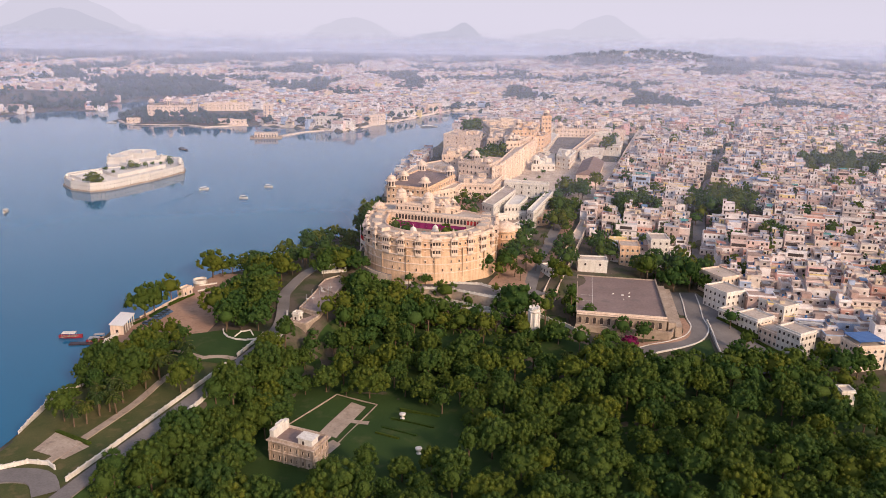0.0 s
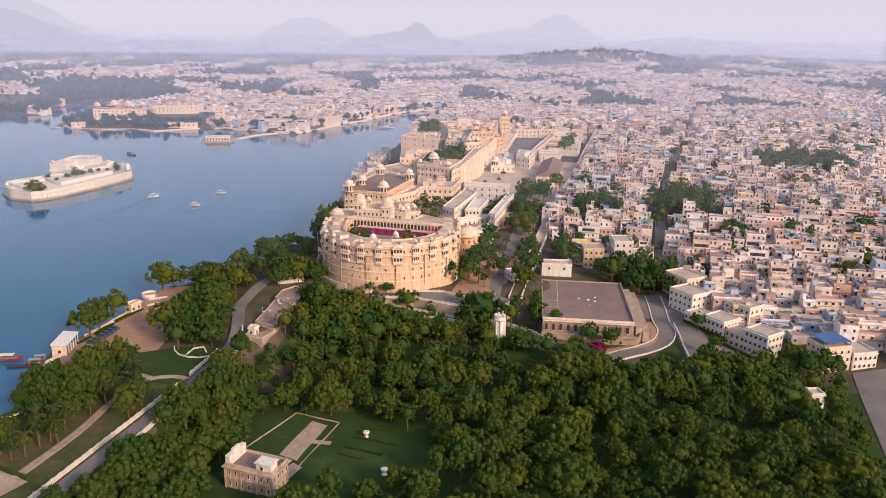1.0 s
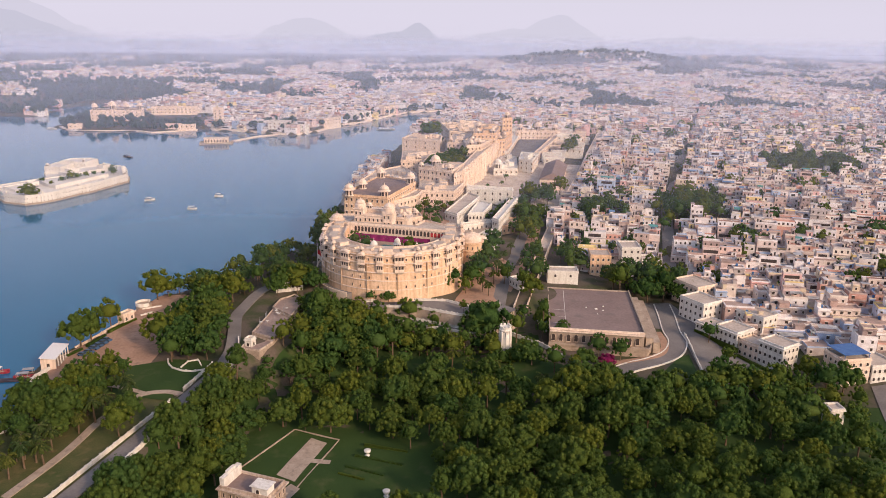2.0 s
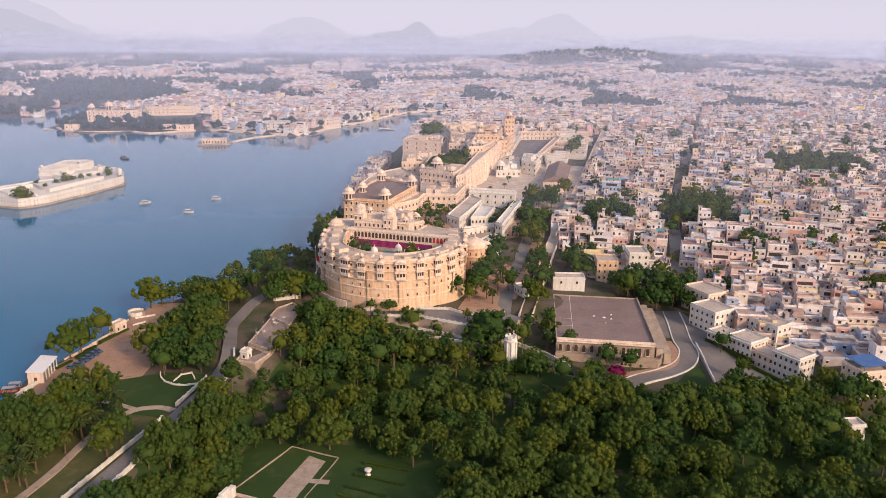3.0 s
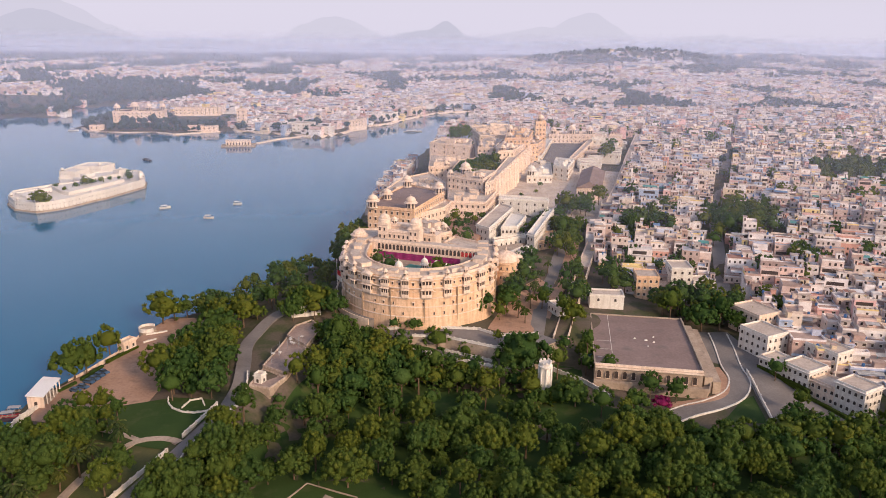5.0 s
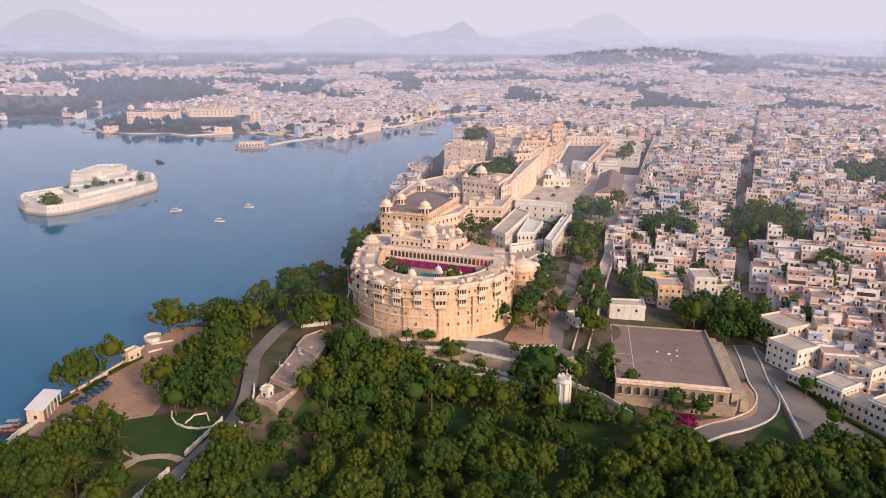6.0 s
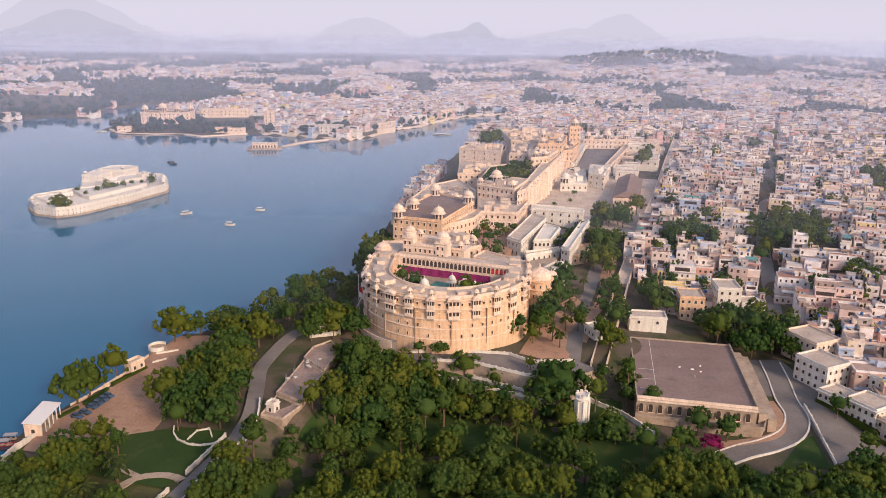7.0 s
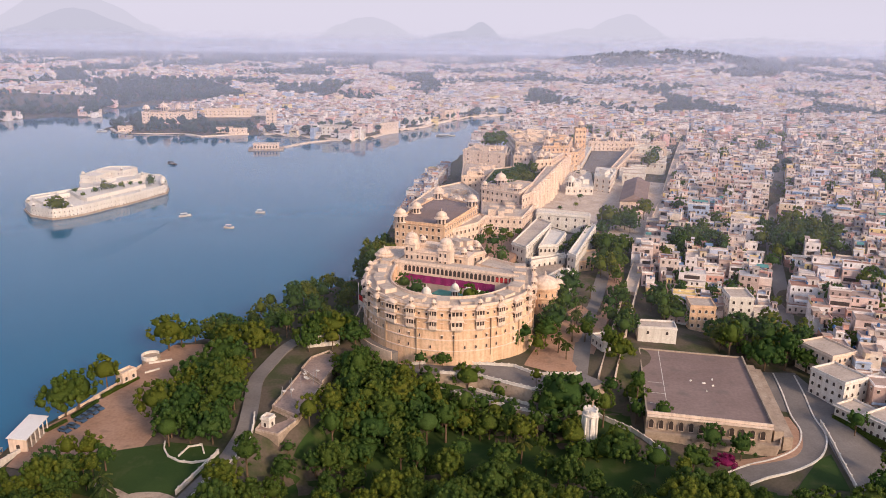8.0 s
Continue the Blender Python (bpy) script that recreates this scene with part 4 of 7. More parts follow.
def town_sites():
    """House plots on a wandering grid over the whole town, kept off lake, palace, streets and greens."""
    rng = random.Random(3)
    rows = []
    y = 180.0
    while y < 3300:
        step = 9.2 if y < 750 else (11.5 if y < 1250 else (15 if y < 2000 else 21))
        half = 0.66 * y + 190
        x = -half
        while x < half:
            w = step * rng.choice((0.5, 0.6, 0.7, 0.85, 1.0, 1.15, 1.4))
            x += w / 2
            rows.append((x, y + rng.uniform(-2.0, 2.0), w, step * rng.uniform(0.8, 1.08)))
            x += w / 2 + rng.uniform(0.0, 0.06) * step + (3 if rng.random() < 0.16 else 0)
        y += step * 1.02
    a = np.array(rows)
    x, y = a[:, 0], a[:, 1]
    bend = 14 * np.sin(y / 130.0) + 9 * np.sin(x / 90.0)
    x = x + bend
    y = y + 10 * np.sin(x / 140.0)
    keep = ~inside(LAKE, x, y) & (away(LAKE, x, y, True) > np.where(y > 800, 3.5, 6.0))
    keep &= ~inside(PALACE_ZONE, x, y) & (away(STREET, x, y) > 6.5) & (away(WALLROAD, x, y) > 6.5)
    for g in GREENS:
        keep &= ~inside(g, x, y)
    keep &= ~inside(BROWN, x, y)
    near_edge = np.interp(x, [120, 150, 165, 190, 215, 300, 600], [330, 290, 238, 232, 205, 190, 180])
    keep &= (y > near_edge) & ((x > 100) | (y > 800)) & ~((x > -420) & (x < -215) & (y < 1120))
    # patches of trees among the houses thicken with distance
    patch = np.array([noise.noise((px * 0.006, py * 0.0045, 4.2)) for px, py in zip(x, y)])
    keep &= ~((y > 1150) & (patch > np.interp(y, [1150, 3300], [0.22, -0.05])))
    keep &= ~((y > 2250) & (np.hypot((x - 760) / 360, (y - 2460) / 260) < 1.0) & (patch < -0.1))
    return a[keep], x[keep], y[keep], land_z(x[keep], y[keep])


def build_town():
    rng = random.Random(8)
    a, x, y, z = town_sites()
    far = {}
    order = sorted(zip(x, y), key=lambda p: math.hypot(p[0], p[1] - 25))
    close = set(order[:95])
    for (_, _, w, d), px, py, pz in zip(a, x, y, z):
        h = rng.choice((3.4, 3.8, 4, 6.2, 6.6, 7, 7.4, 9.6, 10, 12.8)) + rng.uniform(-0.6, 0.6)
        turn = -14 + 9 * math.sin(px / 120 + py / 170) + rng.uniform(-3, 3)
        if (px, py) in close:
            town_house(rng, w * 0.96, d * 0.96, h, pose(px, py, pz, 0, 0, turn))
            continue
        key = (int(px // 900), int(py // 900))
        s = far.setdefault(key, Shape())
        s.turn(px, py, pz, turn)
        house_faces(s, rng, w * 0.95, d * 0.95, h * (1 if py < 1500 else 0.9), fine=py < 800)
    for s in far.values():
        tagged(part("far_houses", s, [M_TOWN, M_TOWNROOF, M_DARK, M_TANK, M_SHEETS]), "crowded flat-roofed pale houses of the town", "houses", kind="stuff")
    print("houses", len(x))


build_town()


def street():
    pts = [(x, y, ground_z(x, y)) for x, y in STREET]
    s = Shape()
    s.strip(pts, 7.0, -2, 0.3)
    tagged(part("street", s, [M_ROAD]), "narrow grey street between the town houses", "street", kind="structure")


street()


def far_woods():
    """Trees between far houses, on the wooded hill and along the far shore, as one mass of leaf clumps."""
    rng = random.Random(21)
    s = Shape()
    pts = []
    for _ in range(26000):
        y = 640 * (3300 / 640) ** rng.random()
        x = rng.uniform(-0.66 * y - 150, 0.66 * y + 150)
        pts.append((x, y))
    bank = []
    for (ax, ay), (bx, by) in zip(LAKE[:-1], LAKE[1:]):
        if min(ay, by) > 830:
            d = math.hypot(bx - ax, by - ay)
            if d > 400:
                continue
            for i in range(int(d / 4.5)):
                t = rng.random()
                o = rng.uniform(2, 13)
                bank.append((ax + (bx - ax) * t + (by - ay) / d * o, ay + (by - ay) * t - (bx - ax) / d * o))
    pts = bank + pts
    p = np.array(pts)
    x, y = p[:, 0], p[:, 1]
    keep = ~inside(LAKE, x, y) & ~inside(PALACE_ZONE, x, y) & (away(STREET, x, y) > 3)
    green = np.zeros(len(x), bool)
    for g in GREENS:
        green |= inside(g, x, y)
    green |= inside(BROWN, x, y) & ((away(LAKE, x, y, True) < 45) | np.array([rng.random() < 0.1 for _ in x]))
    green &= ~((y < 1090) & (x > -420) & (x < -215)) | np.array([rng.random() < 0.4 for _ in x])
    patch = np.array([noise.noise((a * 0.006, b * 0.0045, 4.2)) for a, b in zip(x, y)])
    green |= (y > 1150) & (patch > np.interp(y, [1150, 3300], [0.2, -0.07]))
    green |= (y > 2250) & (np.hypot((x - 760) / 360, (y - 2460) / 260) < 1.0) & (patch < 0.12)
    shore = (away(LAKE, x, y, True) < 10) & (y > 860)
    scatter = np.array([rng.random() < 0.035 for _ in x])
    keep &= green | (scatter & ((x > 150) | (y > 820))) | (shore & np.array([rng.random() < 0.3 for _ in x]))
    keep[:len(bank)] |= ~inside(LAKE, x[:len(bank)], y[:len(bank)]) & np.array([rng.random() < 0.22 for _ in bank], bool)
    x, y = x[keep], y[keep]
    z = np.maximum(land_z(x, y), 0.8)
    for a, b, c in zip(x, y, z):
        r = rng.uniform(2.4, 5.4) * (1 + max(0, b - 900) / 1800)
        s.turn(a, b, c, rng.uniform(0, 360))
        for _ in range(4 if b < 1200 else 2):
            ox, oy, oz, k = rng.uniform(-.6, .6) * r, rng.uniform(-.6, .6) * r, rng.uniform(0.7, 1.5) * r, rng.uniform(0.45, 0.75) * r
            s.lathe(ox, oy, [(0.5 * k, oz - 0.8 * k), (k * rng.uniform(.85, 1.1), oz - .1 * k), (0.7 * k, oz + .55 * k), (0.15 * k, oz + .95 * k)], 5)
        if b < 1150:
            for _ in range(24):
                d = Vector((rng.gauss(0, 1), rng.gauss(0, 1), abs(rng.gauss(0, 1)))).normalized() * r * rng.uniform(0.8, 1.15)
                q = rng.uniform(0.3, 0.6)
                s.add([(d.x - q, d.y, d.z + r), (d.x, d.y - q, d.z + r + .2), (d.x + q, d.y, d.z + r), (d.x, d.y + q, d.z + r - .2)], [(0, 1, 2, 3)])
    tagged(part("far_woods", s, M_LEAF_FAR), "grey-green trees between the far houses, haze tint in the leaves", "trees", kind="stuff")
    print("woods", len(x))


far_woods()


# ---- palace parts ----
def window_mesh(name="window", w=1.0, h=1.6, hood=True, mats=None):
    """A small arched window: flat dark face, raised surround, sloping stone hood. Local -y faces out."""
    s = Shape()
    arch = [(-w / 2, 0), (w / 2, 0), (w / 2, h * 0.72), (w * 0.3, h * 0.92), (0, h), (-w * 0.3, h * 0.92), (-w / 2, h * 0.72)]
    n = len(arch)
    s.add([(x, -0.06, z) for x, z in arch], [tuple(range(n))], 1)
    f = 0.14
    for x0, x1, z0, z1 in ((-w / 2 - f, -w / 2, 0, h * 0.75), (w / 2, w / 2 + f, 0, h * 0.75), (-w / 2 - f, w / 2 + f, -f, 0)):
        s.box(x0, x1, -0.18, 0.05, z0, z1, 0)
    if hood:
        s.add([(-w / 2 - .35, 0, h + .38), (w / 2 + .35, 0, h + .38), (w / 2 + .45, -.55, h + .1), (-w / 2 - .45, -.55, h + .1), (-w / 2 - .45, -.5, h), (w / 2 + .45, -.5, h), (w / 2 + .35, 0, h + .2), (-w / 2 - .35, 0, h + .2)],
              [(3, 2, 1, 0), (4, 5, 2, 3), (7, 6, 5, 4)], 0)
    return s.mesh(name, mats or [M_PALACE2, M_DARK])


WIN, WIN_PLAIN = window_mesh(), window_mesh("window", 1.0, 1.6, False)
WIN_W, WIN_GATE = window_mesh("window", 1.0, 1.6, False, [M_WHITE, M_DARK]), window_mesh("arch", 1.9, 3.0, False)


def dome_profile(r, h, z=0.0):
    return [(r * 1.28, z - 0.12), (r * 1.25, z), (r * 1.0, z + 0.12 * h), (r * 1.05, z + 0.3 * h), (r * 0.98, z + 0.5 * h), (r * 0.74, z + 0.74 * h), (r * 0.38, z + 0.92 * h), (r * 0.1, z + h), (r * 0.07, z + 1.25 * h), (0.01, z + 1.45 * h)]


def chhatri_mesh(name, r=1.5, post=2.0, sides=8, mats=None):
    """Domed kiosk: plinth, solid drum with posts and dark faces painted as shaded gaps, wide eave, bulbous dome with
    finial.
    """
    s = Shape()
    prof = [(r * 1.15, 0), (r * 1.15, 0.3), (r * 0.95, 0.32), (r * 0.95, post), (r * 1.5, post + 0.02), (r * 1.05, post + 0.35)] + dome_profile(r, r * 1.15, post + 0.35)
    seg, pts, faces = 2 * sides, [], []
    ang = [2 * math.pi * (i // 2) / sides + (0.17 if i % 2 == 0 else 2 * math.pi / sides - 0.17) for i in range(seg)]
    for k, (q, z) in enumerate(prof):
        pts += [(q * math.cos(a), q * math.sin(a), z) for a in ang]
    s.add(pts, [(j * seg + i, j * seg + (i + 1) % seg, (j + 1) * seg + (i + 1) % seg, (j + 1) * seg + i) for j in range(len(prof) - 1) for i in range(seg)])
    # every second drum face is dark, for the shade inside the kiosk
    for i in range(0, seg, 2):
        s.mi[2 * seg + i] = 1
    return s.mesh(name, mats or [M_PALACE2, M_DARK], False)


CHHATRI, CHHATRI_W = chhatri_mesh("chhatri"), chhatri_mesh("chhatri", mats=[M_WHITE, M_DARK])


def bangla_meshes():
    """Projecting balcony bay in pieces: corbelled foot, and for a storey the rail, dark block painted as the bay's
    shade, lintel, eave and post.
    """
    w, d = 1.9, 1.3
    mesh = {"corbel": Shape().add([(-w * .5, 0, -1.6), (w * .5, 0, -1.6), (w, -d, 0), (-w, -d, 0), (w, 0, 0), (-w, 0, 0)], [(0, 1, 2, 3), (1, 4, 2), (0, 3, 5)]),
            "rail": Shape().box(-w, w, -d, 0.3, 0, 1.3), "lintel": Shape().box(-w, w, -d, 0.3, 2.9, 3.6), "post": Shape().box(-.14, .14, -d, -d + .28, 1.3, 2.9),
            "eave": Shape().add([(-w, 0.2, 3.75), (w, 0.2, 3.75), (w + .55, -d - .6, 3.35), (-w - .55, -d - .6, 3.35), (-w - .55, -d - .6, 3.2), (w + .55, -d - .6, 3.2), (w, 0.2, 3.5), (-w, 0.2, 3.5)],
                                [(3, 2, 1, 0), (4, 5, 2, 3), (5, 6, 1, 2), (7, 4, 3, 0), (7, 6, 5, 4)])}
    mesh = {k: v.mesh(k, [M_PALACE2]) for k, v in mesh.items()}
    # solid dark block fills the bay in place of its inner shade
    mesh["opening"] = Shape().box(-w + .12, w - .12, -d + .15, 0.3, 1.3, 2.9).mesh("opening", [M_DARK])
    return mesh


def bangla_roof_mesh(w=1.9, d=1.9):
    """Curved oblong roof with drooping eaves and three finials."""
    s, n = Shape(), 8
    pts, faces = [], []
    for i in range(n + 1):
        u = i / n
        x = -w * 1.1 + 2.2 * w * u
        top = 0.25 + 1.25 * math.sin(math.pi * (0.12 + 0.76 * u))
        eave = 0.1 + 0.35 * math.sin(math.pi * u)
        pts += [(x, -d * .85, eave), (x, -d * .5, top * .75), (x, 0, top), (x, d * .5, top * .75), (x, d * .85, eave)]
    for i in range(n):
        faces += [(i * 5 + j, (i + 1) * 5 + j, (i + 1) * 5 + j + 1, i * 5 + j + 1) for j in range(4)]
    faces += [(4, 3, 2, 1, 0), tuple(n * 5 + j for j in range(5))]
    s.add(pts, faces)
    for x in (-w * .5, 0, w * .5):
        s.lathe(x, 0, [(0.12, 1.3), (0.16, 1.6), (0.02, 2.2)], 6)
    return s.mesh("roof", [M_PALACE2], False)


BALCONY, BALCONY_ROOF = bangla_meshes(), bangla_roof_mesh()


def put(name, mesh, parent, x, y, z, deg=0.0, scale=1.0, label=""):
    ob = new(name, mesh)
    ob.parent = parent
    ob.matrix_local = pose(x, y, z, 0, 0, deg) @ (Matrix.Diagonal((*scale, 1)) if isinstance(scale, tuple) else Matrix.Scale(scale, 4))
    if label:
        ob["label"] = label
    return ob


def along(line, step):
    """Points at even steps along a line: x, y, heading in degrees, distance."""
    out, s, run = [], step / 2, 0.0
    for (ax, ay), (bx, by) in zip(line[:-1], line[1:]):
        d = math.hypot(bx - ax, by - ay)
        while s <= run + d:
            u = (s - run) / d
            out.append((ax + (bx - ax) * u, ay + (by - ay) * u, math.degrees(math.atan2(by - ay, bx - ax)), s))
            s += step
        run += d
    return out


def offset(line, d):
    """The line moved d to the right of its direction."""
    out = []
    for i, (x, y) in enumerate(line):
        ax, ay = line[max(i - 1, 0)]
        bx, by = line[min(i + 1, len(line) - 1)]
        k = math.hypot(bx - ax, by - ay)
        out.append((x + (by - ay) / k * d, y - (bx - ax) / k * d))
    return out


def ring_wall(s, outer, inner, z0, z1, mat=0, top=0, batter=0.0):
    n = len(outer)
    low = offset(outer, batter)
    s.add([(x, y, z0) for x, y in low] + [(x, y, z1) for x, y in outer] + [(x, y, z1) for x, y in inner] + [(x, y, z0) for x, y in inner],
          [(i, i + 1, n + i + 1, n + i) for i in range(n - 1)] + [(2 * n + i, 2 * n + i + 1, 3 * n + i + 1, 3 * n + i) for i in range(n - 1)]
          + [(0, n, 2 * n, 3 * n), (n - 1, 4 * n - 1, 3 * n - 1, 2 * n - 1)], mat)
    s.add([(x, y, z1) for x, y in outer] + [(x, y, z1) for x, y in inner], [(i, i + 1, n + i + 1, n + i) for i in range(n - 1)], top)


# ---- the round palace at the garden's head ----
CX, CY, CR = 7.0, 310.0, 32.8
FRONT = [(-19, 343), (-24.6, 328)] + [(CX + CR * math.cos(radians(a)), CY + CR * math.sin(radians(a))) for a in range(172, 348, 4)] + [(40.5, 316), (41.5, 324)]
TOP, FLOOR = 28.5, 23.0
CHORD_A, CHORD_B = (-12.5, 325.5), (32.5, 307.5)


def round_palace():
    pal = thing("round_palace", "curved cream palace with balconies, domes and an inner court", "palace")
    rng = random.Random(2)
    inner = [(x + (9.5 - x) * k, y + (313 - y) * k) for (x, y), k in ((p, 0.27) for p in FRONT)]
    s = Shape()
    ring_wall(s, FRONT, inner, 4.0, TOP, 0, 1, 1.6)
    part("wall", s, [M_PALACE, M_ROOF], pal)
    for z, w, h in ((12.2, 0.25, 0.35), (16.3, 0.35, 0.4), (20.0, 0.5, 0.45), (24.1, 0.75, 0.3), (27.6, 0.55, 0.35)):
        s = Shape()
        b = 1.6 * (TOP - z) / (TOP - 4)
        ring_wall(s, offset(FRONT, b + w), offset(FRONT, b - 0.3), z, z + h)
        n = len(FRONT)
        s.add([(x, y, z) for x, y in offset(FRONT, b + w)] + [(x, y, z) for x, y in offset(FRONT, b - 0.3)], [(n + i, n + i + 1, i + 1, i) for i in range(n - 1)])
        part("string_course", s, [M_PALACE2], pal)
    for line, side in ((FRONT, 0.1), (inner, 0.0)):
        s = Shape()
        s.strip(offset(line, side), 0.45, TOP, TOP + 1.0)
        part("parapet", s, [M_PALACE2], pal)
    # upper terrace cabins along the ring
    for x, y, a, d in along(offset(FRONT, -5.0), 8.6):
        s = Shape().turn(x, y, TOP, a)
        w, dd, h = rng.uniform(1.6, 3.2), rng.uniform(1.2, 2.4), rng.uniform(0.7, 2.3)
        s.box(-w, w, -dd, dd, 0, h, 0, 1)
        s.box(-w - .2, w + .2, -dd - .2, dd + .2, h, h + .18, 0, 1)
        part("roof_cabin", s, [M_PALACE2, M_ROOF], pal)
    # balcony bays with curved roofs
    for k, (x, y, a, d) in enumerate(along(offset(FRONT, 0.35), 8.4)):
        big = k % 3 == 1
        b = put("balcony", BALCONY["corbel"], pal, x, y, 20.6, a, (rng.uniform(1.0, 1.2) if big else rng.uniform(0.62, 0.85), 0.9, 0.97))
        for z in (0.0, 4.1):
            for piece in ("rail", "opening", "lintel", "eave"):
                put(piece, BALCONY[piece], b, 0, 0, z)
            for i in range(4):
                put("post", BALCONY["post"], b, -1.76 + 3.52 * i / 3, 0, z)
        put("roof", BALCONY_ROOF, b, 0, -0.3, 7.7, 0, (1.0, 0.9, 1.0) if big else 0.85)
        if not big:
            put("finial_kiosk", CHHATRI, pal, x + 0.0, y, TOP + 0.9, a, 0.55)
    for k, (x, y, a, d) in enumerate(along(offset(FRONT, 0.2), 8.4 / 3)):
        if k % 3 == 1:
            continue
        for z in (21.4, 25.3):
            put("window", WIN, pal, x, y, z, a, (rng.uniform(.6, .85), 1.0, 0.75))
    for k, (x, y, a, d) in enumerate(along(offset(FRONT, 0.9), 4.1)):
        if rng.random() < 0.55:
            put("window", WIN if rng.random() < 0.4 else WIN_PLAIN, pal, x, y, 17.2, a, (0.62, 1.0, 0.75))
        if rng.random() < 0.4:
            put("window", WIN if rng.random() < 0.3 else WIN_PLAIN, pal, *offset([(x - .1 * math.cos(radians(a)), y - .1 * math.sin(radians(a))), (x, y)], 0.28)[1], 13.2, a, (0.6, 1.0, 0.8))
    for x, y, a, d in along(offset(FRONT, 0.55), 13.5):
        s = Shape().turn(x, y, 0, a)
        s.box(-0.1, 0.1, -0.85, 0.0, 10, 24, 0)
        part("downpipe", s, [M_SHADE], pal)
    # plinth walk at the foot
    s = Shape()
    ring_wall(s, offset(FRONT[:19], 5.2), offset(FRONT[:19], 4.8), 4, 10.9)
    part("foot_wall", s, [M_PALACE2], pal)
    s = Shape()
    ring_wall(s, offset(FRONT[:19], 4.8), offset(FRONT[:19], 1.0), 4, 9.8)
    part("foot_walk", s, [M_ROAD], pal)
    # east turret with ribbed dome, and its smaller twin
    for x, y, r, z in ((46.6, 321.5, 5.2, 21.8), (53.0, 329.5, 2.6, 20.0)):
        s = Shape()
        s.lathe(x, y, [(r * 1.08, 4), (r, z - 8), (r, z - 4.2), (r * 1.12, z - 4.0), (r * 1.12, z - 3.6), (r, z - 3.5), (r, z - 0.3), (r * 1.22, z), (r * 1.2, z + 0.4), (r, z + 0.5)], 20)
        t = part("turret", s, [M_PALACE], pal)
        s = Shape()
        s.lathe(x, y, [(q[0] * 0.98 if i > 1 else r * 1.02, q[1]) for i, q in enumerate(dome_profile(r * 0.98, r * 0.85, z + 0.5))], 20)
        part("dome", s, [M_PALACE2], t, smooth=True)
        for i in range(12):
            a = 2 * math.pi * i / 12
            for zz in (z - 7.2, z - 3.0):
                put("window", WIN_PLAIN, t, x + r * math.cos(a), y + r * math.sin(a), zz, math.degrees(a) + 90, (0.7, 1, 0.9))
    # west corner dome
    s = Shape()
    s.lathe(-20.5, 338, [(3.6, TOP), (3.6, TOP + 1.4), (4.2, TOP + 1.5), (4.2, TOP + 1.8)] + [(q[0], q[1]) for q in dome_profile(2.9, 2.6, TOP + 1.9)], 14)
    part("corner_dome", s, [M_PALACE2], pal, smooth=False)
    # inner court
    s = Shape()
    s.prism([p for p in inner if p[1] < 331.5] + [CHORD_B, CHORD_A], FLOOR - 1.5, FLOOR)
    part("court_floor", s, [M_STONE], pal)
    s = Shape()
    s.prism([(0, 308), (16, 299), (18, 304), (3, 313)], FLOOR - 0.2, FLOOR + 0.25)
    part("pool", s, [M_TEAL], pal, "green tiled pool in the court")
    # arcaded wall on the chord
    ux, uy = CHORD_B[0] - CHORD_A[0], CHORD_B[1] - CHORD_A[1]
    L = math.hypot(ux, uy)
    deg = math.degrees(math.atan2(uy, ux))
    w = Shape().turn(*CHORD_A, 0, deg)
    w.box(-3, L + 1.5, 0, 8, 12, 30.2, 0, 1)
    w.box(-3, L + 1.5, -0.5, 0, 30.2, 30.6)
    w.box(-3, L + 1.5, -0.15, 0.25, 30.6, 31.4)
    part("arcade_wall", w, [M_PALACE2, M_ROOF], pal)
    for i in range(26):
        x, y = CHORD_A[0] + ux * (i + 1.0) / 27, CHORD_A[1] + uy * (i + 1.0) / 27
        put("arch", WIN_GATE, pal, x, y, 27.2, deg, (0.68, 1, 0.85))
        if i > 21:
            c = Shape().turn(x, y, 0, deg)
            c.box(-0.62, 0.62, -0.22, -0.1, 27.3, 29.2)
            part("red_blind", c, [M_RED], pal, "red cloth blind in an arch")
    c = Shape().turn(*CHORD_A, 0, deg)
    n = 44
    for i in range(n):
        a, b = (L - 9) * i / n + 1, (L - 9) * (i + 1) / n + 1
        c.quad((a, -0.3 - 0.16 * math.sin(i * 1.3), FLOOR), (b, -0.3 - 0.16 * math.sin(i * 1.3 + 1.3), FLOOR), (b, -0.3 - 0.16 * math.sin(i * 1.3 + 1.3), 26.2), (a, -0.3 - 0.16 * math.sin(i * 1.3), 26.2))
    part("curtain", c, [M_MAGENTA], pal, "long magenta cloth hung along the court wall")
    for x, y, sc in ((-2, 297, 1.1), (9, 304, .95), (14, 303, .8), (18, 301, .7)):
        put("court_kiosk", CHHATRI_W, pal, x, y, FLOOR, 0, (sc, sc, sc * 1.5))
    # pale domed pavilion standing behind the arcade
    def raised(x, y, w2, d2, z0, z1, deg, dome, name="pavilion"):
        s = Shape().turn(x, y, 0, deg)
        s.box(-w2, w2, -d2, d2, z0, z1, 0, 1)
        s.box(-w2 - .5, w2 + .5, -d2 - .5, d2 + .5, z1, z1 + .25)
        s.box(-w2, w2, -d2, -d2 + .3, z1 + .25, z1 + .9)
        ob = part(name, s, [M_PALACE2, M_ROOF], pal)
        if dome:
            q = Shape()
            q.lathe(x, y, [(dome * 1.2, z1), (dome * 1.2, z1 + 2.4)] + dome_profile(dome, dome * 1.05, z1 + 2.4), 12)
            part("dome", q, [M_PALACE2], ob)
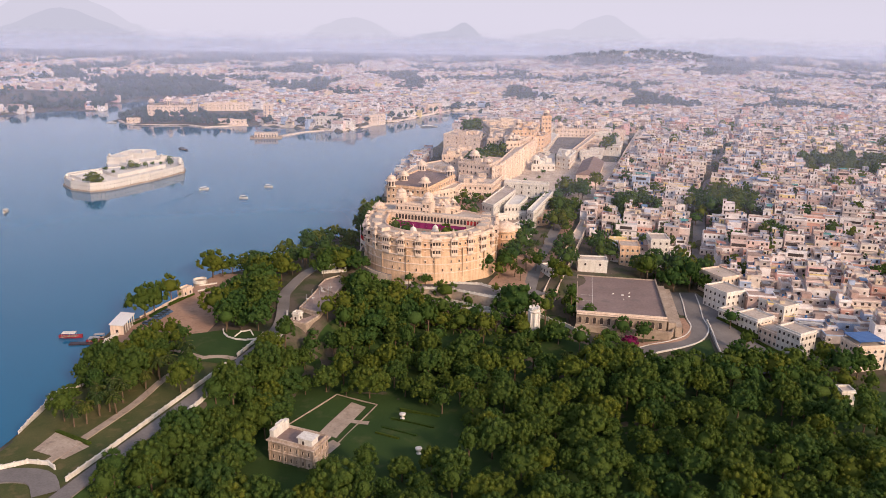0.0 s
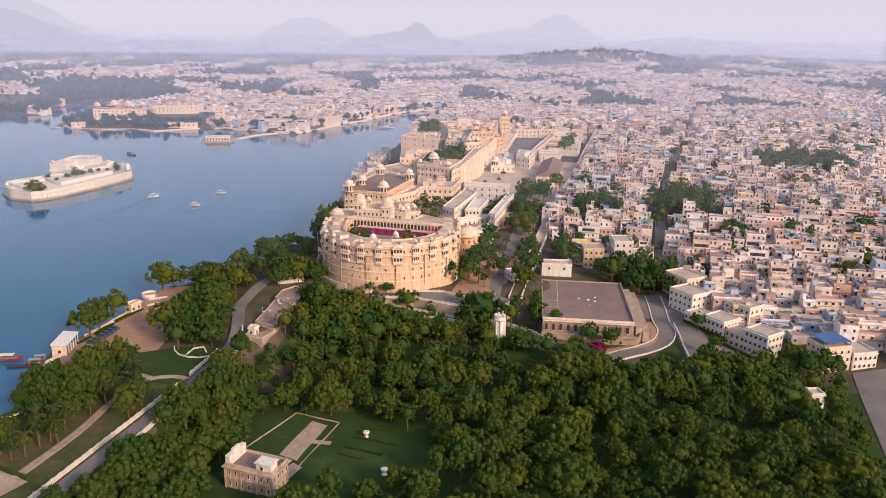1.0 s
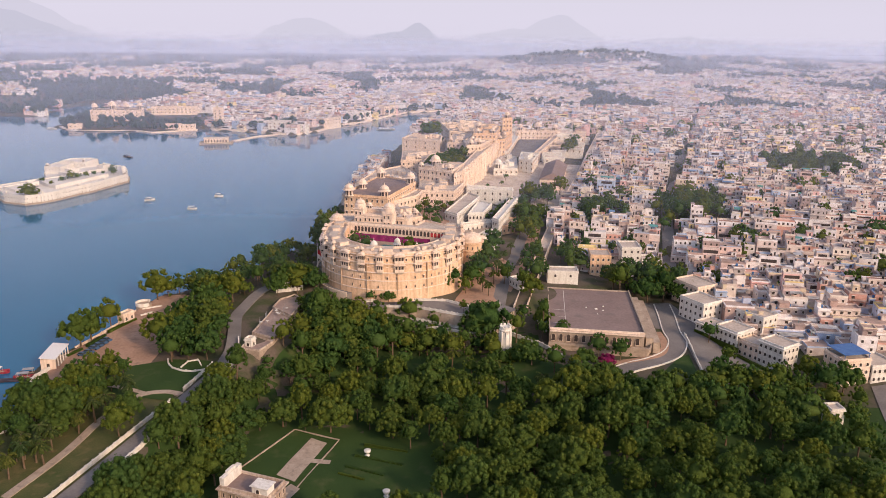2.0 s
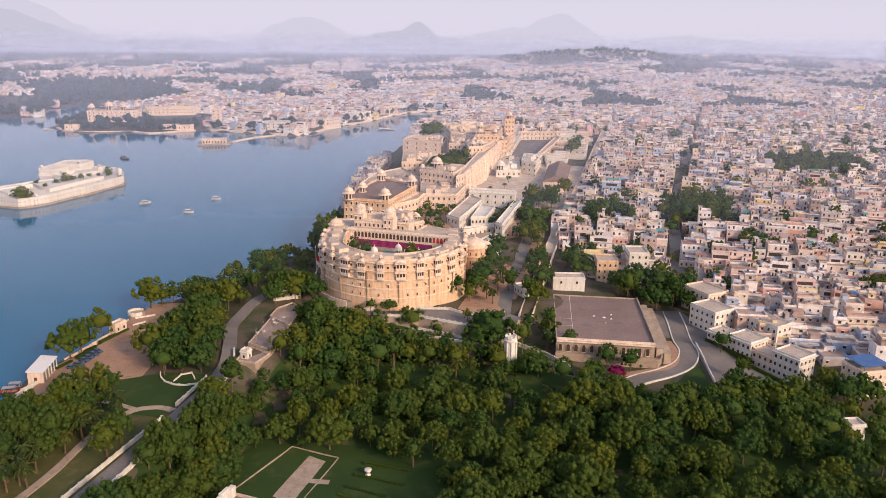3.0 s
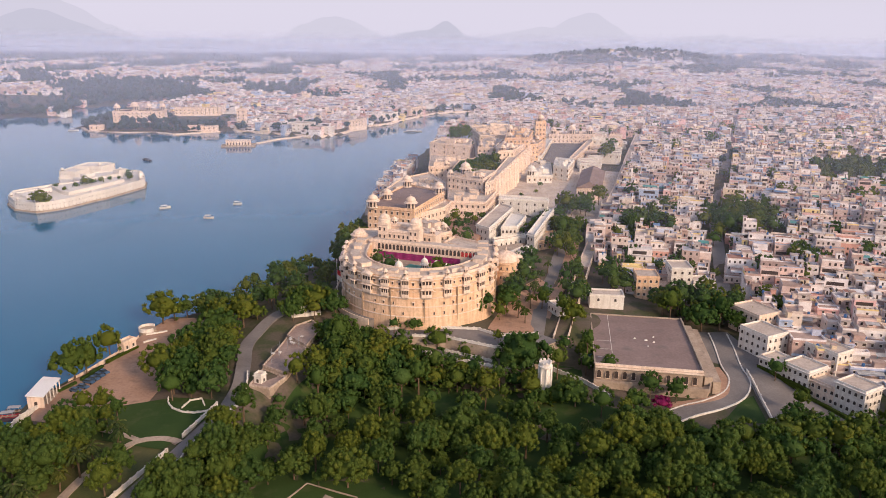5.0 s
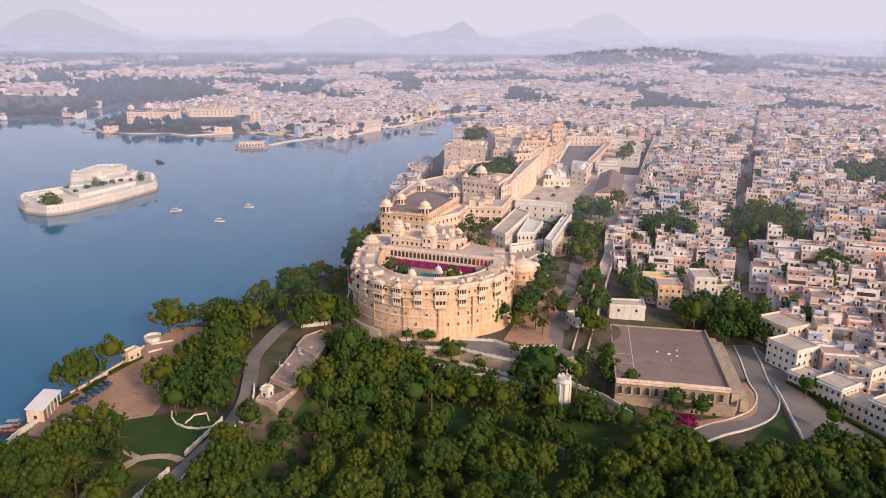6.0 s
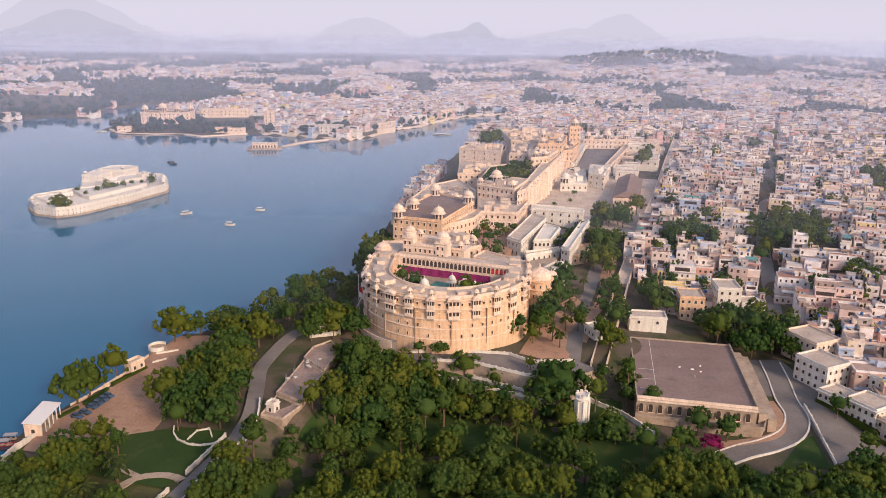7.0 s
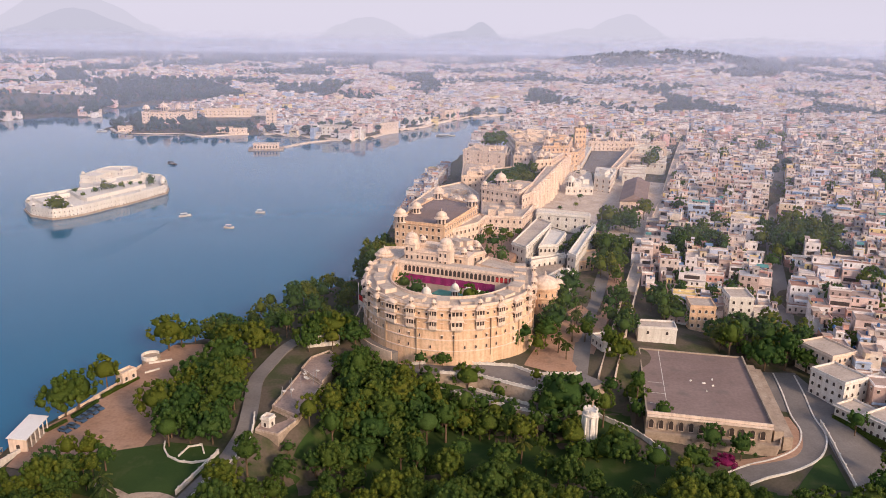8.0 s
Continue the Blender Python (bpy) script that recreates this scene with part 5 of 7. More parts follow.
        for i in range(int(w2 * 2 / 2.2)):
            u = -w2 + 1.1 + 2.2 * i
            a = radians(deg)
            z = z1 - 2.8
            while z > z0:
                put("window", WIN, ob, x + u * math.cos(a) + d2 * math.sin(a), y + u * math.sin(a) - d2 * math.cos(a), z, deg, (0.85, 1, 1))
                z -= 3.4
    raised(-1.0, 332.0, 9.5, 3.6, 27, 33.6, deg, 0)
    raised(-8.5, 333.5, 2.4, 2.4, 30, 36.6, deg, 2.3)
    raised(5.8, 327.5, 2.6, 2.6, 27, 35.6, deg, 2.5)
    raised(-1.5, 338, 5.0, 3.0, 31, 35.0, deg, 0)
    raised(13.5, 336, 3.2, 4.0, 24, 31.0, deg, 0)
    put("chhatri", CHHATRI, pal, 13.5, 334, 31.2, 0, 0.8)
    put("chhatri", CHHATRI, pal, -4, 339, 35.2, 0, 0.8)
    return pal


round_palace()


# ---- the palace wings behind ----
def wing(label, poly, z0, z1, floors=2, mat=None, win=None, roof=None, step=3.2, parapet=1.0, kiosks=(), category="palace wing", name="palace_wing"):
    """A flat-roofed wing over a counter-clockwise outline with cornice, parapet, rows of windows and roof kiosks."""
    mat, roof = mat or M_PALACE2, roof or M_ROOF
    step *= 1.0 if poly[0][1] < 420 else 1.25
    t = thing(name, label, category, "palace wings")
    s = Shape()
    s.prism(poly, z0, z1, 0, 1)
    part("wall", s, [mat, roof], t)
    closed = poly + poly[:1]
    s = Shape()
    s.strip(offset_closed(poly, 0.2), 0.7, z1 - 0.35, z1 - 0.05)
    part("cornice", s, [mat], t)
    s = Shape()
    s.strip(offset_closed(poly, -0.2), 0.35, z1, z1 + parapet)
    part("parapet", s, [mat], t)
    for a, b in zip(closed[:-1], closed[1:]):
        d = math.hypot(b[0] - a[0], b[1] - a[1])
        nx, ny = (b[1] - a[1]) / d, -(b[0] - a[0]) / d
        if ny > 0.75 or d < 3:
            continue
        for x, y, deg, _ in along([a, b], step):
            for k in range(floors):
                put("window", win or WIN, t, x + nx * 0.02, y + ny * 0.02, z1 - 3.0 - 3.9 * k, deg, (1.0, 1.0, 1.05))
    for x, y, sc in kiosks:
        put("chhatri", CHHATRI_W if mat is M_WHITE else CHHATRI, t, x, y, z1, 0, sc)
    rng = random.Random(int(poly[0][0] * 31 + poly[0][1]))
    xs, ys = [p[0] for p in poly], [p[1] for p in poly]
    area = (max(xs) - min(xs)) * (max(ys) - min(ys))
    heading = math.degrees(math.atan2(poly[1][1] - poly[0][1], poly[1][0] - poly[0][0]))
    made = 0
    for _ in range(60):
        x, y = rng.uniform(min(xs), max(xs)), rng.uniform(min(ys), max(ys))
        w, d, h = rng.uniform(.8, 3.2), rng.uniform(.8, 2.4), rng.choice((.8, 1.2, 2.4, 2.8, 3.2))
        if made > area / 130 or name == "outbuilding" or roof in (M_LAWN, M_PAVE) or not all(bool(inside(poly, x + ox, y + oy)) for ox in (-4, 4) for oy in (-4, 4)):
            continue
        made += 1
        s = Shape().turn(x, y, z1, heading)
        s.box(-w, w, -d, d, 0, h, 0, 1)
        s.box(-w - .2, w + .2, -d - .2, d + .2, h, h + .15, 0, 1)
        part("roof_cabin", s, [mat, roof], t)
        if rng.random() < .3:
            put("chhatri", CHHATRI_W if mat is M_WHITE else CHHATRI, t, x + w + 1.8, y, z1, 0, .6)
    return t


def offset_closed(poly, d):
    n, out = len(poly), []
    for i in range(n):
        (ax, ay), (x, y), (bx, by) = poly[i - 1], poly[i], poly[(i + 1) % n]
        k1, k2 = math.hypot(x - ax, y - ay), math.hypot(bx - x, by - y)
        n1, n2 = ((y - ay) / k1, -(x - ax) / k1), ((by - y) / k2, -(bx - x) / k2)
        mx, my = n1[0] + n2[0], n1[1] + n2[1]
        q = max(0.3, (mx * mx + my * my) / 2)
        out.append((x + mx / q * d, y + my / q * d))
    return out + out[:1]


wing("cream palace roof terrace behind the round court", [(-20, 338), (-8, 340), (14, 333), (18, 346), (-2, 360), (-22, 358)], 6, 27.0, 2)
wing("cream scalloped wall range with battlements beside the garden court", [(4, 366), (18, 350), (24, 354), (22, 370), (10, 382)], 8, 26.5, 1, kiosks=((17, 354, .9), (21, 360, .8), (12, 372, .9)))
wing("long low cream roof range behind the arcade", [(19, 338), (38, 324), (43, 331), (25, 349)], 8, 25.5, 1)
wing("cream terrace wing with domed corner kiosks and dark paved roof", [(-19, 397), (6, 387), (25, 434), (3, 457), (-9, 428)], 4, 30.0, 4, mat=M_PALACE, roof=M_PAVE,
     kiosks=((-16, 396, 1.75), (-8.5, 416, 1.5), (3, 452, 1.75), (4.5, 391, 1.75), (21.5, 432, 1.75)))
wing("low cream link range east of the terrace", [(7, 394), (24, 412), (29, 428), (26, 433), (20, 420)], 8, 25.5, 2)
wing("low cream range by the lake shore", [(-14, 428), (-4, 440), (14, 450), (28, 476), (30, 504), (20, 542), (0, 520), (-14, 470)], 1, 22.0, 3, kiosks=((8, 456, 1.5), (16, 470, 1.3), (-8, 450, 1.0)))
wing("arcaded cream range facing the garden court", [(27, 430), (49, 427), (59, 458), (52, 466), (30, 470)], 10, 25.0, 3, step=2.6)
wing("four-storey cream wing with rows of windows", [(29, 471), (50, 455), (62, 486), (41, 498)], 10, 33.0, 5, step=2.6, kiosks=((41, 476, 2.0), (49, 459, 1.1), (31, 472, 1.0)))
wing("raised garden terrace inside the palace", [(31, 503), (40, 499), (61, 487), (82, 560), (74, 582), (44, 562)], 8, 28.0, 1, roof=M_LAWN)
wing("pale lakeside block with a blank wall", [(23, 608), (54, 591), (59, 626), (34, 634)], 4, 34.5, 2, mat=M_PALACE2, step=7)
wing("stepped roofs below the pale lakeside block", [(20, 546), (36, 548), (54, 588), (24, 605)], 4, 25.5, 3, mat=M_PALACE2, kiosks=((33, 552, 1.1), (26, 556, .9)))
wing("long cream east front of the palace", [(51, 449), (57, 459), (104, 604), (97, 610), (82, 562), (61, 487)], 8, 32.0, 4, mat=M_PALACE2)
wing("cream upper palace rising in tiers", [(72, 552), (84, 556), (104, 606), (110, 630), (92, 640), (74, 584)], 10, 36.0, 5, mat=M_PALACE2, step=2.6, kiosks=((76, 558, 1.2), (83, 560, 1.2), (101, 606, 1.2), (80, 580, 1.1)))
wing("upper storey of the tiered palace", [(82, 590), (101, 592), (113, 640), (92, 646)], 30, 40.5, 2, mat=M_PALACE, step=2.6, kiosks=((86, 594, 1.2), (99, 596, 1.2), (104, 618, 1.1), (92, 632, 1.3)))
wing("cream west tier of the upper palace", [(60, 586), (73, 584), (91, 640), (70, 640)], 10, 34.0, 3, step=2.8, kiosks=((63, 590, 1.0), (72, 590, 1.0)))
wing("slim corner tower of the palace", [(116, 646), (125, 647), (126, 657), (117, 657)], 10, 47.0, 6, mat=M_PALACE, step=2.4, kiosks=((121, 652, 1.6),))
wing("long court front of the upper palace", [(104, 606), (112, 610), (126, 650), (118, 664), (110, 632)], 10, 33.0, 5, mat=M_PALACE, step=2.6, kiosks=((108, 612, 1.0), (116, 634, 1.0)))
wing("small raised garden terrace on the lake side", [(40, 637), (60, 632), (66, 666), (46, 670)], 4, 28.0, 1, roof=M_LAWN)
wing("lower north range of the old palace", [(68, 650), (100, 648), (118, 690), (104, 730), (66, 714)], 6, 35.0, 4, kiosks=((80, 662, 1.2), (100, 690, 1.3)))


def fluted_front():
    """Half-round buttress towers along the long east front."""
    t = thing("buttress_row", "row of half-round cream buttress towers with small domes", "buttresses", "palace wings")
    for i, (x, y, a, _) in enumerate(along([(57.5, 459), (104, 602)], 10.2)):
        s = Shape()
        s.lathe(x, y, [(2.6, 9), (2.2, 18), (2.2, 24), (2.6, 24.2), (2.6, 24.8), (2.1, 25), (2.1, 31.6), (2.5, 31.9)] + dome_profile(1.5, 1.5, 32.2), 12)
        b = part("buttress", s, [M_PALACE2], t)
        for z in (20.0, 27.0):
            put("window", WIN, b, x + 2.2, y - 0.4, z, 80, (0.9, 1, 1))


fluted_front()

# white guest courts east of the garden court
wing("white court building with a broad flat roof", [(40, 392), (46, 383), (66, 433), (60, 446)], 10, 20.5, 2, mat=M_WHITE, win=WIN_W)
wing("white open-fronted pavilion in the guest court", [(54, 394), (63, 395), (72, 420), (65, 430)], 10, 18.5, 2, mat=M_WHITE, win=WIN_W, roof=M_WHITE, step=2.2)
wing("white north wall of the guest court with a green door", [(60, 452), (89, 443), (91, 451), (62, 463)], 10, 22.0, 2, mat=M_WHITE, win=WIN_W, roof=M_WHITE, step=4)
wing("long white colonnade range along the lane", [(66, 379), (69, 374), (91, 434), (89, 441)], 6, 19.0, 3, mat=M_WHITE, win=WIN_W, roof=M_WHITE, step=2.4)
wing("low white wall closing the guest court", [(48, 376), (66, 386), (67, 391), (48, 382)], 8, 15.5, 1, mat=M_WHITE, win=WIN_W)
wing("white stepped gateway house by the lane", [(52, 343), (60, 345), (66, 358), (61, 364), (52, 352)], 8, 16.0, 1, mat=M_WHITE, win=WIN_W, kiosks=((57, 347, .9), (62, 356, 0.8)))
wing("small ochre house by the lane", [(73, 385), (81, 389), (87, 408), (79, 406)], 2, 12.5, 2, mat=M_PALACE, roof=M_STONE)
wing("white cube house at the great courtyard", [(115, 557), (124, 548), (137, 586), (124, 594)], 8, 24.5, 3, mat=M_WHITE, step=4, roof=M_WHITE)
wing("low white roofs before the great courtyard", [(92, 540), (111, 541), (121, 600), (110, 604)], 8, 19.5, 1, mat=M_WHITE, roof=M_WHITE, kiosks=((96, 545, 1.9), (106, 560, 1.2)))
wing("arched gateway range closing the great courtyard", [(143, 722), (188, 721), (190, 734), (145, 735)], 8, 26.5, 2, mat=M_PALACE2, kiosks=((148, 727, 1.8), (166, 727, 2.2), (184, 727, 1.8)))
wing("east range of the great courtyard", [(138, 606), (142, 604), (188, 720), (182, 721)], 8, 22.5, 1, mat=M_PALACE2)
wing("pale low range on the west of the great courtyard", [(110, 612), (116, 614), (146, 722), (138, 726)], 8, 22.0, 1, mat=M_WHITE, roof=M_WHITE)


def courtyard(label, poly, z, mat):
    s = Shape()
    s.prism(poly, z - 10, z)
    tagged(part("pavement", s, [mat]), label, "courtyard", kind="structure")


courtyard("grey paved great courtyard of the palace", [(117, 614), (138, 607), (181, 720), (147, 722)], 18.5, M_ROAD)
courtyard("garden court with earth paths and clipped beds", [(19, 366), (34, 366), (48, 405), (58, 450), (50, 428), (28, 430)], 16.0, M_DIRT)
courtyard("paved forecourt with a garden wall", [(26, 352), (50, 352), (66, 384), (48, 376), (36, 384)], 13.0, M_STONE)
courtyard("grey paved guest court", [(47, 383), (66, 389), (88, 440), (64, 446), (54, 420)], 12.5, M_ROAD)


sheet_court = (("pale sloping service road below the east front", [(58, 455), (92, 446), (122, 548), (108, 604), (100, 596)]), ("pale paved yard beside the rampart road", [(94, 428), (116, 424), (152, 508), (118, 500)]), ("pale paved yard round the gabled hall", [(112, 496), (154, 506), (176, 590), (140, 600), (116, 556)]))


def gable_hall():
    t = thing("hall", "large cream hall with a brown gabled roof", "hall")
    poly = [(120, 500), (137, 500), (156, 563), (140, 568)]
    s = Shape()
    s.prism(poly, 4, 19.5)
    part("wall", s, [M_PALACE2], t)
    (a, b, c, d) = poly
    r0, r1 = ((a[0] + b[0]) / 2, (a[1] + b[1]) / 2), ((c[0] + d[0]) / 2, (c[1] + d[1]) / 2)
    s = Shape()
    A, B, C, D = ((*offset_closed(poly, 0.6)[i], 19.4) for i in range(4))
    s.add([A, B, C, D, (*r0, 23.5), (*r1, 23.5)], [(1, 2, 5, 4), (3, 0, 4, 5), (0, 1, 4), (2, 3, 5)])
    s.add([(x, y, z - 0.25) for x, y, z in (A, B, C, D)], [(3, 2, 1, 0)])
    part("roof", s, [M_PAVE], t)
    for x, y, deg, _ in along([a, b], 3.2):
        put("window", WIN_PLAIN, t, x, y, 15, deg, (1, 1, 1.3))
    for x, y, deg, _ in along([b, c], 5):
        put("window", WIN_PLAIN, t, x, y, 12, deg, (1, 1, 1.3))


gable_hall()
wing("low market roofs beside the palace road", [(132, 440), (146, 436), (152, 468), (140, 480)], 4, 14.0, 1, mat=M_PALACE)


def palace_road():
    """Long straight raised road with pale parapets running north past the palace."""
    t = thing("palace_road", "long straight pale stone rampart road with low parapets", "rampart", kind="structure")
    line = [(62, 270, 2.0), (92, 358, 4.5), (117, 426, 8), (156, 524, 12), (204, 658, 14), (254, 795, 15)]
    flat = [(x, y) for x, y, _ in line]
    for a, b, mat, w, z0, z1 in ((0.0, 0.0, M_ROOF, 5.2, -9, 2.9), (2.8, 0, M_PALACE2, 0.5, -9, 3.7), (-2.8, 0, M_PALACE2, 0.5, -9, 3.7)):
        s = Shape()
        pts = [(x, y, l[2]) for (x, y), l in zip(offset(flat, a), line)]
        if w > 1:
            pts = pts[1:]
        s.strip(pts, w, z0, z1)
        part("deck" if w > 1 else "parapet", s, [mat], t)


palace_road()


def old_quarter():
    """Close-set palace outbuildings between the great courtyard and the rampart road."""
    rng = random.Random(14)
    rampart = [(92, 358), (117, 426), (156, 524), (204, 658), (254, 795)]
    taken = [[(88, 470), (140, 486), (160, 570), (138, 600), (90, 606)], [(100, 590), (146, 596), (196, 742), (134, 750), (104, 700)], [(90, 440), (132, 430), (120, 480), (98, 480)]]
    labels = ("cream outbuilding with a flat roof beside the rampart", "pale pink quarters with small windows near the courtyard", "low white storehouse with a roof terrace")
    y = 470.0
    while y < 800:
        x = 100.0
        while x < 262:
            w, d, h = rng.uniform(10, 18), rng.uniform(10, 15), rng.uniform(4, 9)
            edge = np.interp(y, [p[1] for p in rampart], [p[0] for p in rampart])
            if x + w * .7 < edge - 3 and not any(bool(inside(z, x, y)) for z in taken) and bool(inside(PALACE_ZONE, x, y)):
                z0 = ground_z(x, y)
                a = radians(rng.uniform(14, 24))
                c, s_ = math.cos(a), math.sin(a)
                poly = [(x + (u * w * c + v * d * s_) / 2, y + (-u * w * s_ + v * d * c) / 2) for u, v in ((-1, -1), (1, -1), (1, 1), (-1, 1))]
                wing(rng.choice(labels), poly, z0 - 4, z0 + h, 1, mat=rng.choice((M_PALACE2, M_WHITE, M_WHITE)), step=4.4, name="outbuilding", category="outbuilding")
            x += w + rng.uniform(1, 5)
        y += 17


old_quarter()


def lakeside_houses():
    """Small crowded white houses stepping down to the water below the palace."""
    rng = random.Random(23)
    for k in range(22):
        y = 470 + 8.6 * k
        edge = float(np.interp(y, [420, 520, 600, 658, 714], [-30, -22, -13, -3, 18]))
        for row in range(2):
            x = edge + 6 + 8.5 * row + rng.uniform(-1, 1)
            if bool(inside([(-14, 428), (30, 440), (34, 560), (22, 545), (0, 520), (-14, 470)], x + 3, y)) or rng.random() < .12:
                continue
            w, d, h = rng.uniform(5, 8.5), rng.uniform(5, 8), rng.uniform(4, 8) + 3.5 * row
            town_house(rng, w, d, h, pose(x, y, ground_z(x, y), 0, 0, -12 + rng.uniform(-14, 14)))


lakeside_houses()


def front_terraces():
    """The road terrace at the foot of the round palace and the arcaded lower terrace before it."""
    upper = [(-8, 270), (3, 269), (16, 267), (34, 256.5), (50, 256), (60, 263), (54, 270), (37, 269), (30, 276), (18, 277.5), (0, 278), (-8, 277)]
    lower = [(2, 266.5), (20.5, 256), (37, 248), (48, 250), (50, 255.8), (34, 256.3), (16, 266.8), (4, 269)]
    for poly, z0, z1, label in ((upper, -3, 7.0, "grey road terrace at the foot of the round palace"), (lower, -10, 2.2, "lower stone terrace over an arcaded wall")):
        t = thing("terrace", label, "terrace", kind="structure")
        part("deck", Shape().prism(poly, z0, z1, 1, 0), [M_ROAD, M_STONE], t)
        if z0 < -5:
            for a, b in ((poly[0], poly[1]), (poly[1], poly[2]), (poly[2], poly[3])):
                for x, y, deg, _ in along([a, b], 2.9):
                    put("arch", WIN_GATE, t, x, y, -4.2, deg, (.85, 1.2, 1.4))
    for line, z in (([(-7, 276.4), (0, 277.4), (18, 276.9), (29.6, 275.4), (37, 268.4), (53, 269.4)], 7.0), ([(3, 269.4), (16, 267.4), (34, 257), (49.6, 256.5)], 7.0), ([(2.4, 266.6), (20.6, 256.4), (37, 248.4), (47.6, 250.4)], 2.2), ([(13, 267.2), (33, 254.9)], 2.2)):
        balustrade("white balustrade of the road terrace below the round palace", line, 0, 2.6, 1.0, z=z)


# ---- island palace ----
def island_palace():
    pal = thing("island_palace", "white palace with low arcaded ranges filling a small island", "palace")
    base = [(-279, 537), (-267, 521), (-249, 512.5), (-240, 519), (-234, 527), (-224, 549), (-219, 556), (-204, 598), (-208, 614), (-222, 640), (-262, 640), (-273, 606), (-262, 584), (-284, 555)]
    s = Shape()
    s.prism(offset_closed(base, 1.2)[:-1], -3, 1.2)
    part("quay", s, [M_STONE], pal, "brown stone quay at the water line")
    def block(poly, z0, z1, step=3.0, rows=1, name="range", kiosks=()):
        s = Shape()
        s.prism(poly, z0, z1, 0, 1)
        ob = part(name, s, [M_WHITE, M_WHITE], pal)
        s = Shape()
        s.strip(offset_closed(poly, -0.15), 0.4, z1, z1 + 0.8)
        part("parapet", s, [M_WHITE], ob)
        for a, b in zip(poly, poly[1:] + poly[:1]):
            d = math.hypot(b[0] - a[0], b[1] - a[1])
            if (b[0] - a[0]) / d < -0.6:
                continue
            for x, y, deg, _ in along([a, b], step):
                for k in range(rows):
                    put("window", WIN_W, ob, x, y, z1 - 2.3 - 2.7 * k, deg, (0.6, 1, 0.62))
        for x, y, sc in kiosks:
            put("chhatri", CHHATRI_W, ob, x, y, z1, 0, sc)
    block(base, 1.0, 6.4, 3.0, 2, kiosks=((-206, 598, 1.0), (-208, 604, 1.2), (-210, 611, 1.2), (-213, 618, 1.0), (-250, 516, .7), (-240, 521, .6), (-266, 523, .6), (-277, 538, .7), (-225, 549, .6), (-214, 574, .6)))
    block([(-276, 541), (-262, 528), (-252, 540), (-266, 556)], 6.4, 7.6, 3, 1)
    block([(-262, 566), (-246, 546), (-238, 540), (-216, 590), (-226, 604)], 6.4, 8.2, 3, 1)
    block([(-272, 606), (-258, 603), (-252, 624), (-270, 626)], 6.4, 11.6, 3, 1, kiosks=((-270, 608, .8),))
    block([(-266, 622), (-243, 617), (-238, 634), (-246, 640), (-262, 638)], 6.4, 13.2, 3, 2, kiosks=((-246, 622, .8),))
    block([(-256, 592), (-244, 582), (-222, 612), (-230, 626), (-244, 616)], 6.4, 9.4, 3, 1)
    block([(-263, 548), (-258, 542), (-253, 548), (-258, 554)], 7.6, 10.0, 2.4, 1)
    block([(-232, 612), (-226, 608), (-222, 616), (-228, 620)], 9.4, 11.6, 2.4, 1, kiosks=((-227, 614, .6),))
    block([(-252, 597), (-247, 593), (-242, 600), (-247, 604)], 9.4, 11.0, 2.4, 1)
    for x, y in ((-240, 556), (-232, 566), (-226, 582)):
        s = Shape()
        s.prism([(x - 4, y - 5), (x + 2, y - 6), (x + 5, y + 3), (x - 1, y + 5)], 7, 7.5)
        part("roof_garden", s, [M_LAWN], pal)


island_palace()
for x, y, k, sc, z in ((-249, 519, 5, 1.25, 1.2), (-246, 520.5, 4, 1.3, 1.2), (-222, 596, 4, .6, 6), (-228, 592, 4, .7, 6), (-214, 596, 3, .6, 5.5), (-240, 575, 3, .7, 6), (-243, 566, 4, 1.0, 6), (-238, 570, 3, .8, 6), (-235, 576, 4, 1.1, 6), (-231, 582, 4, 0.9, 6), (-217, 604, 3, .8, 5.5), (-258, 566, 4, .8, 6), (-246, 552, 4, 0.7, 6), (-208, 606, 4, .7, 6)):
    plant(k, x, y, sc, z, group="island trees", label="dark green tree growing on the island palace")


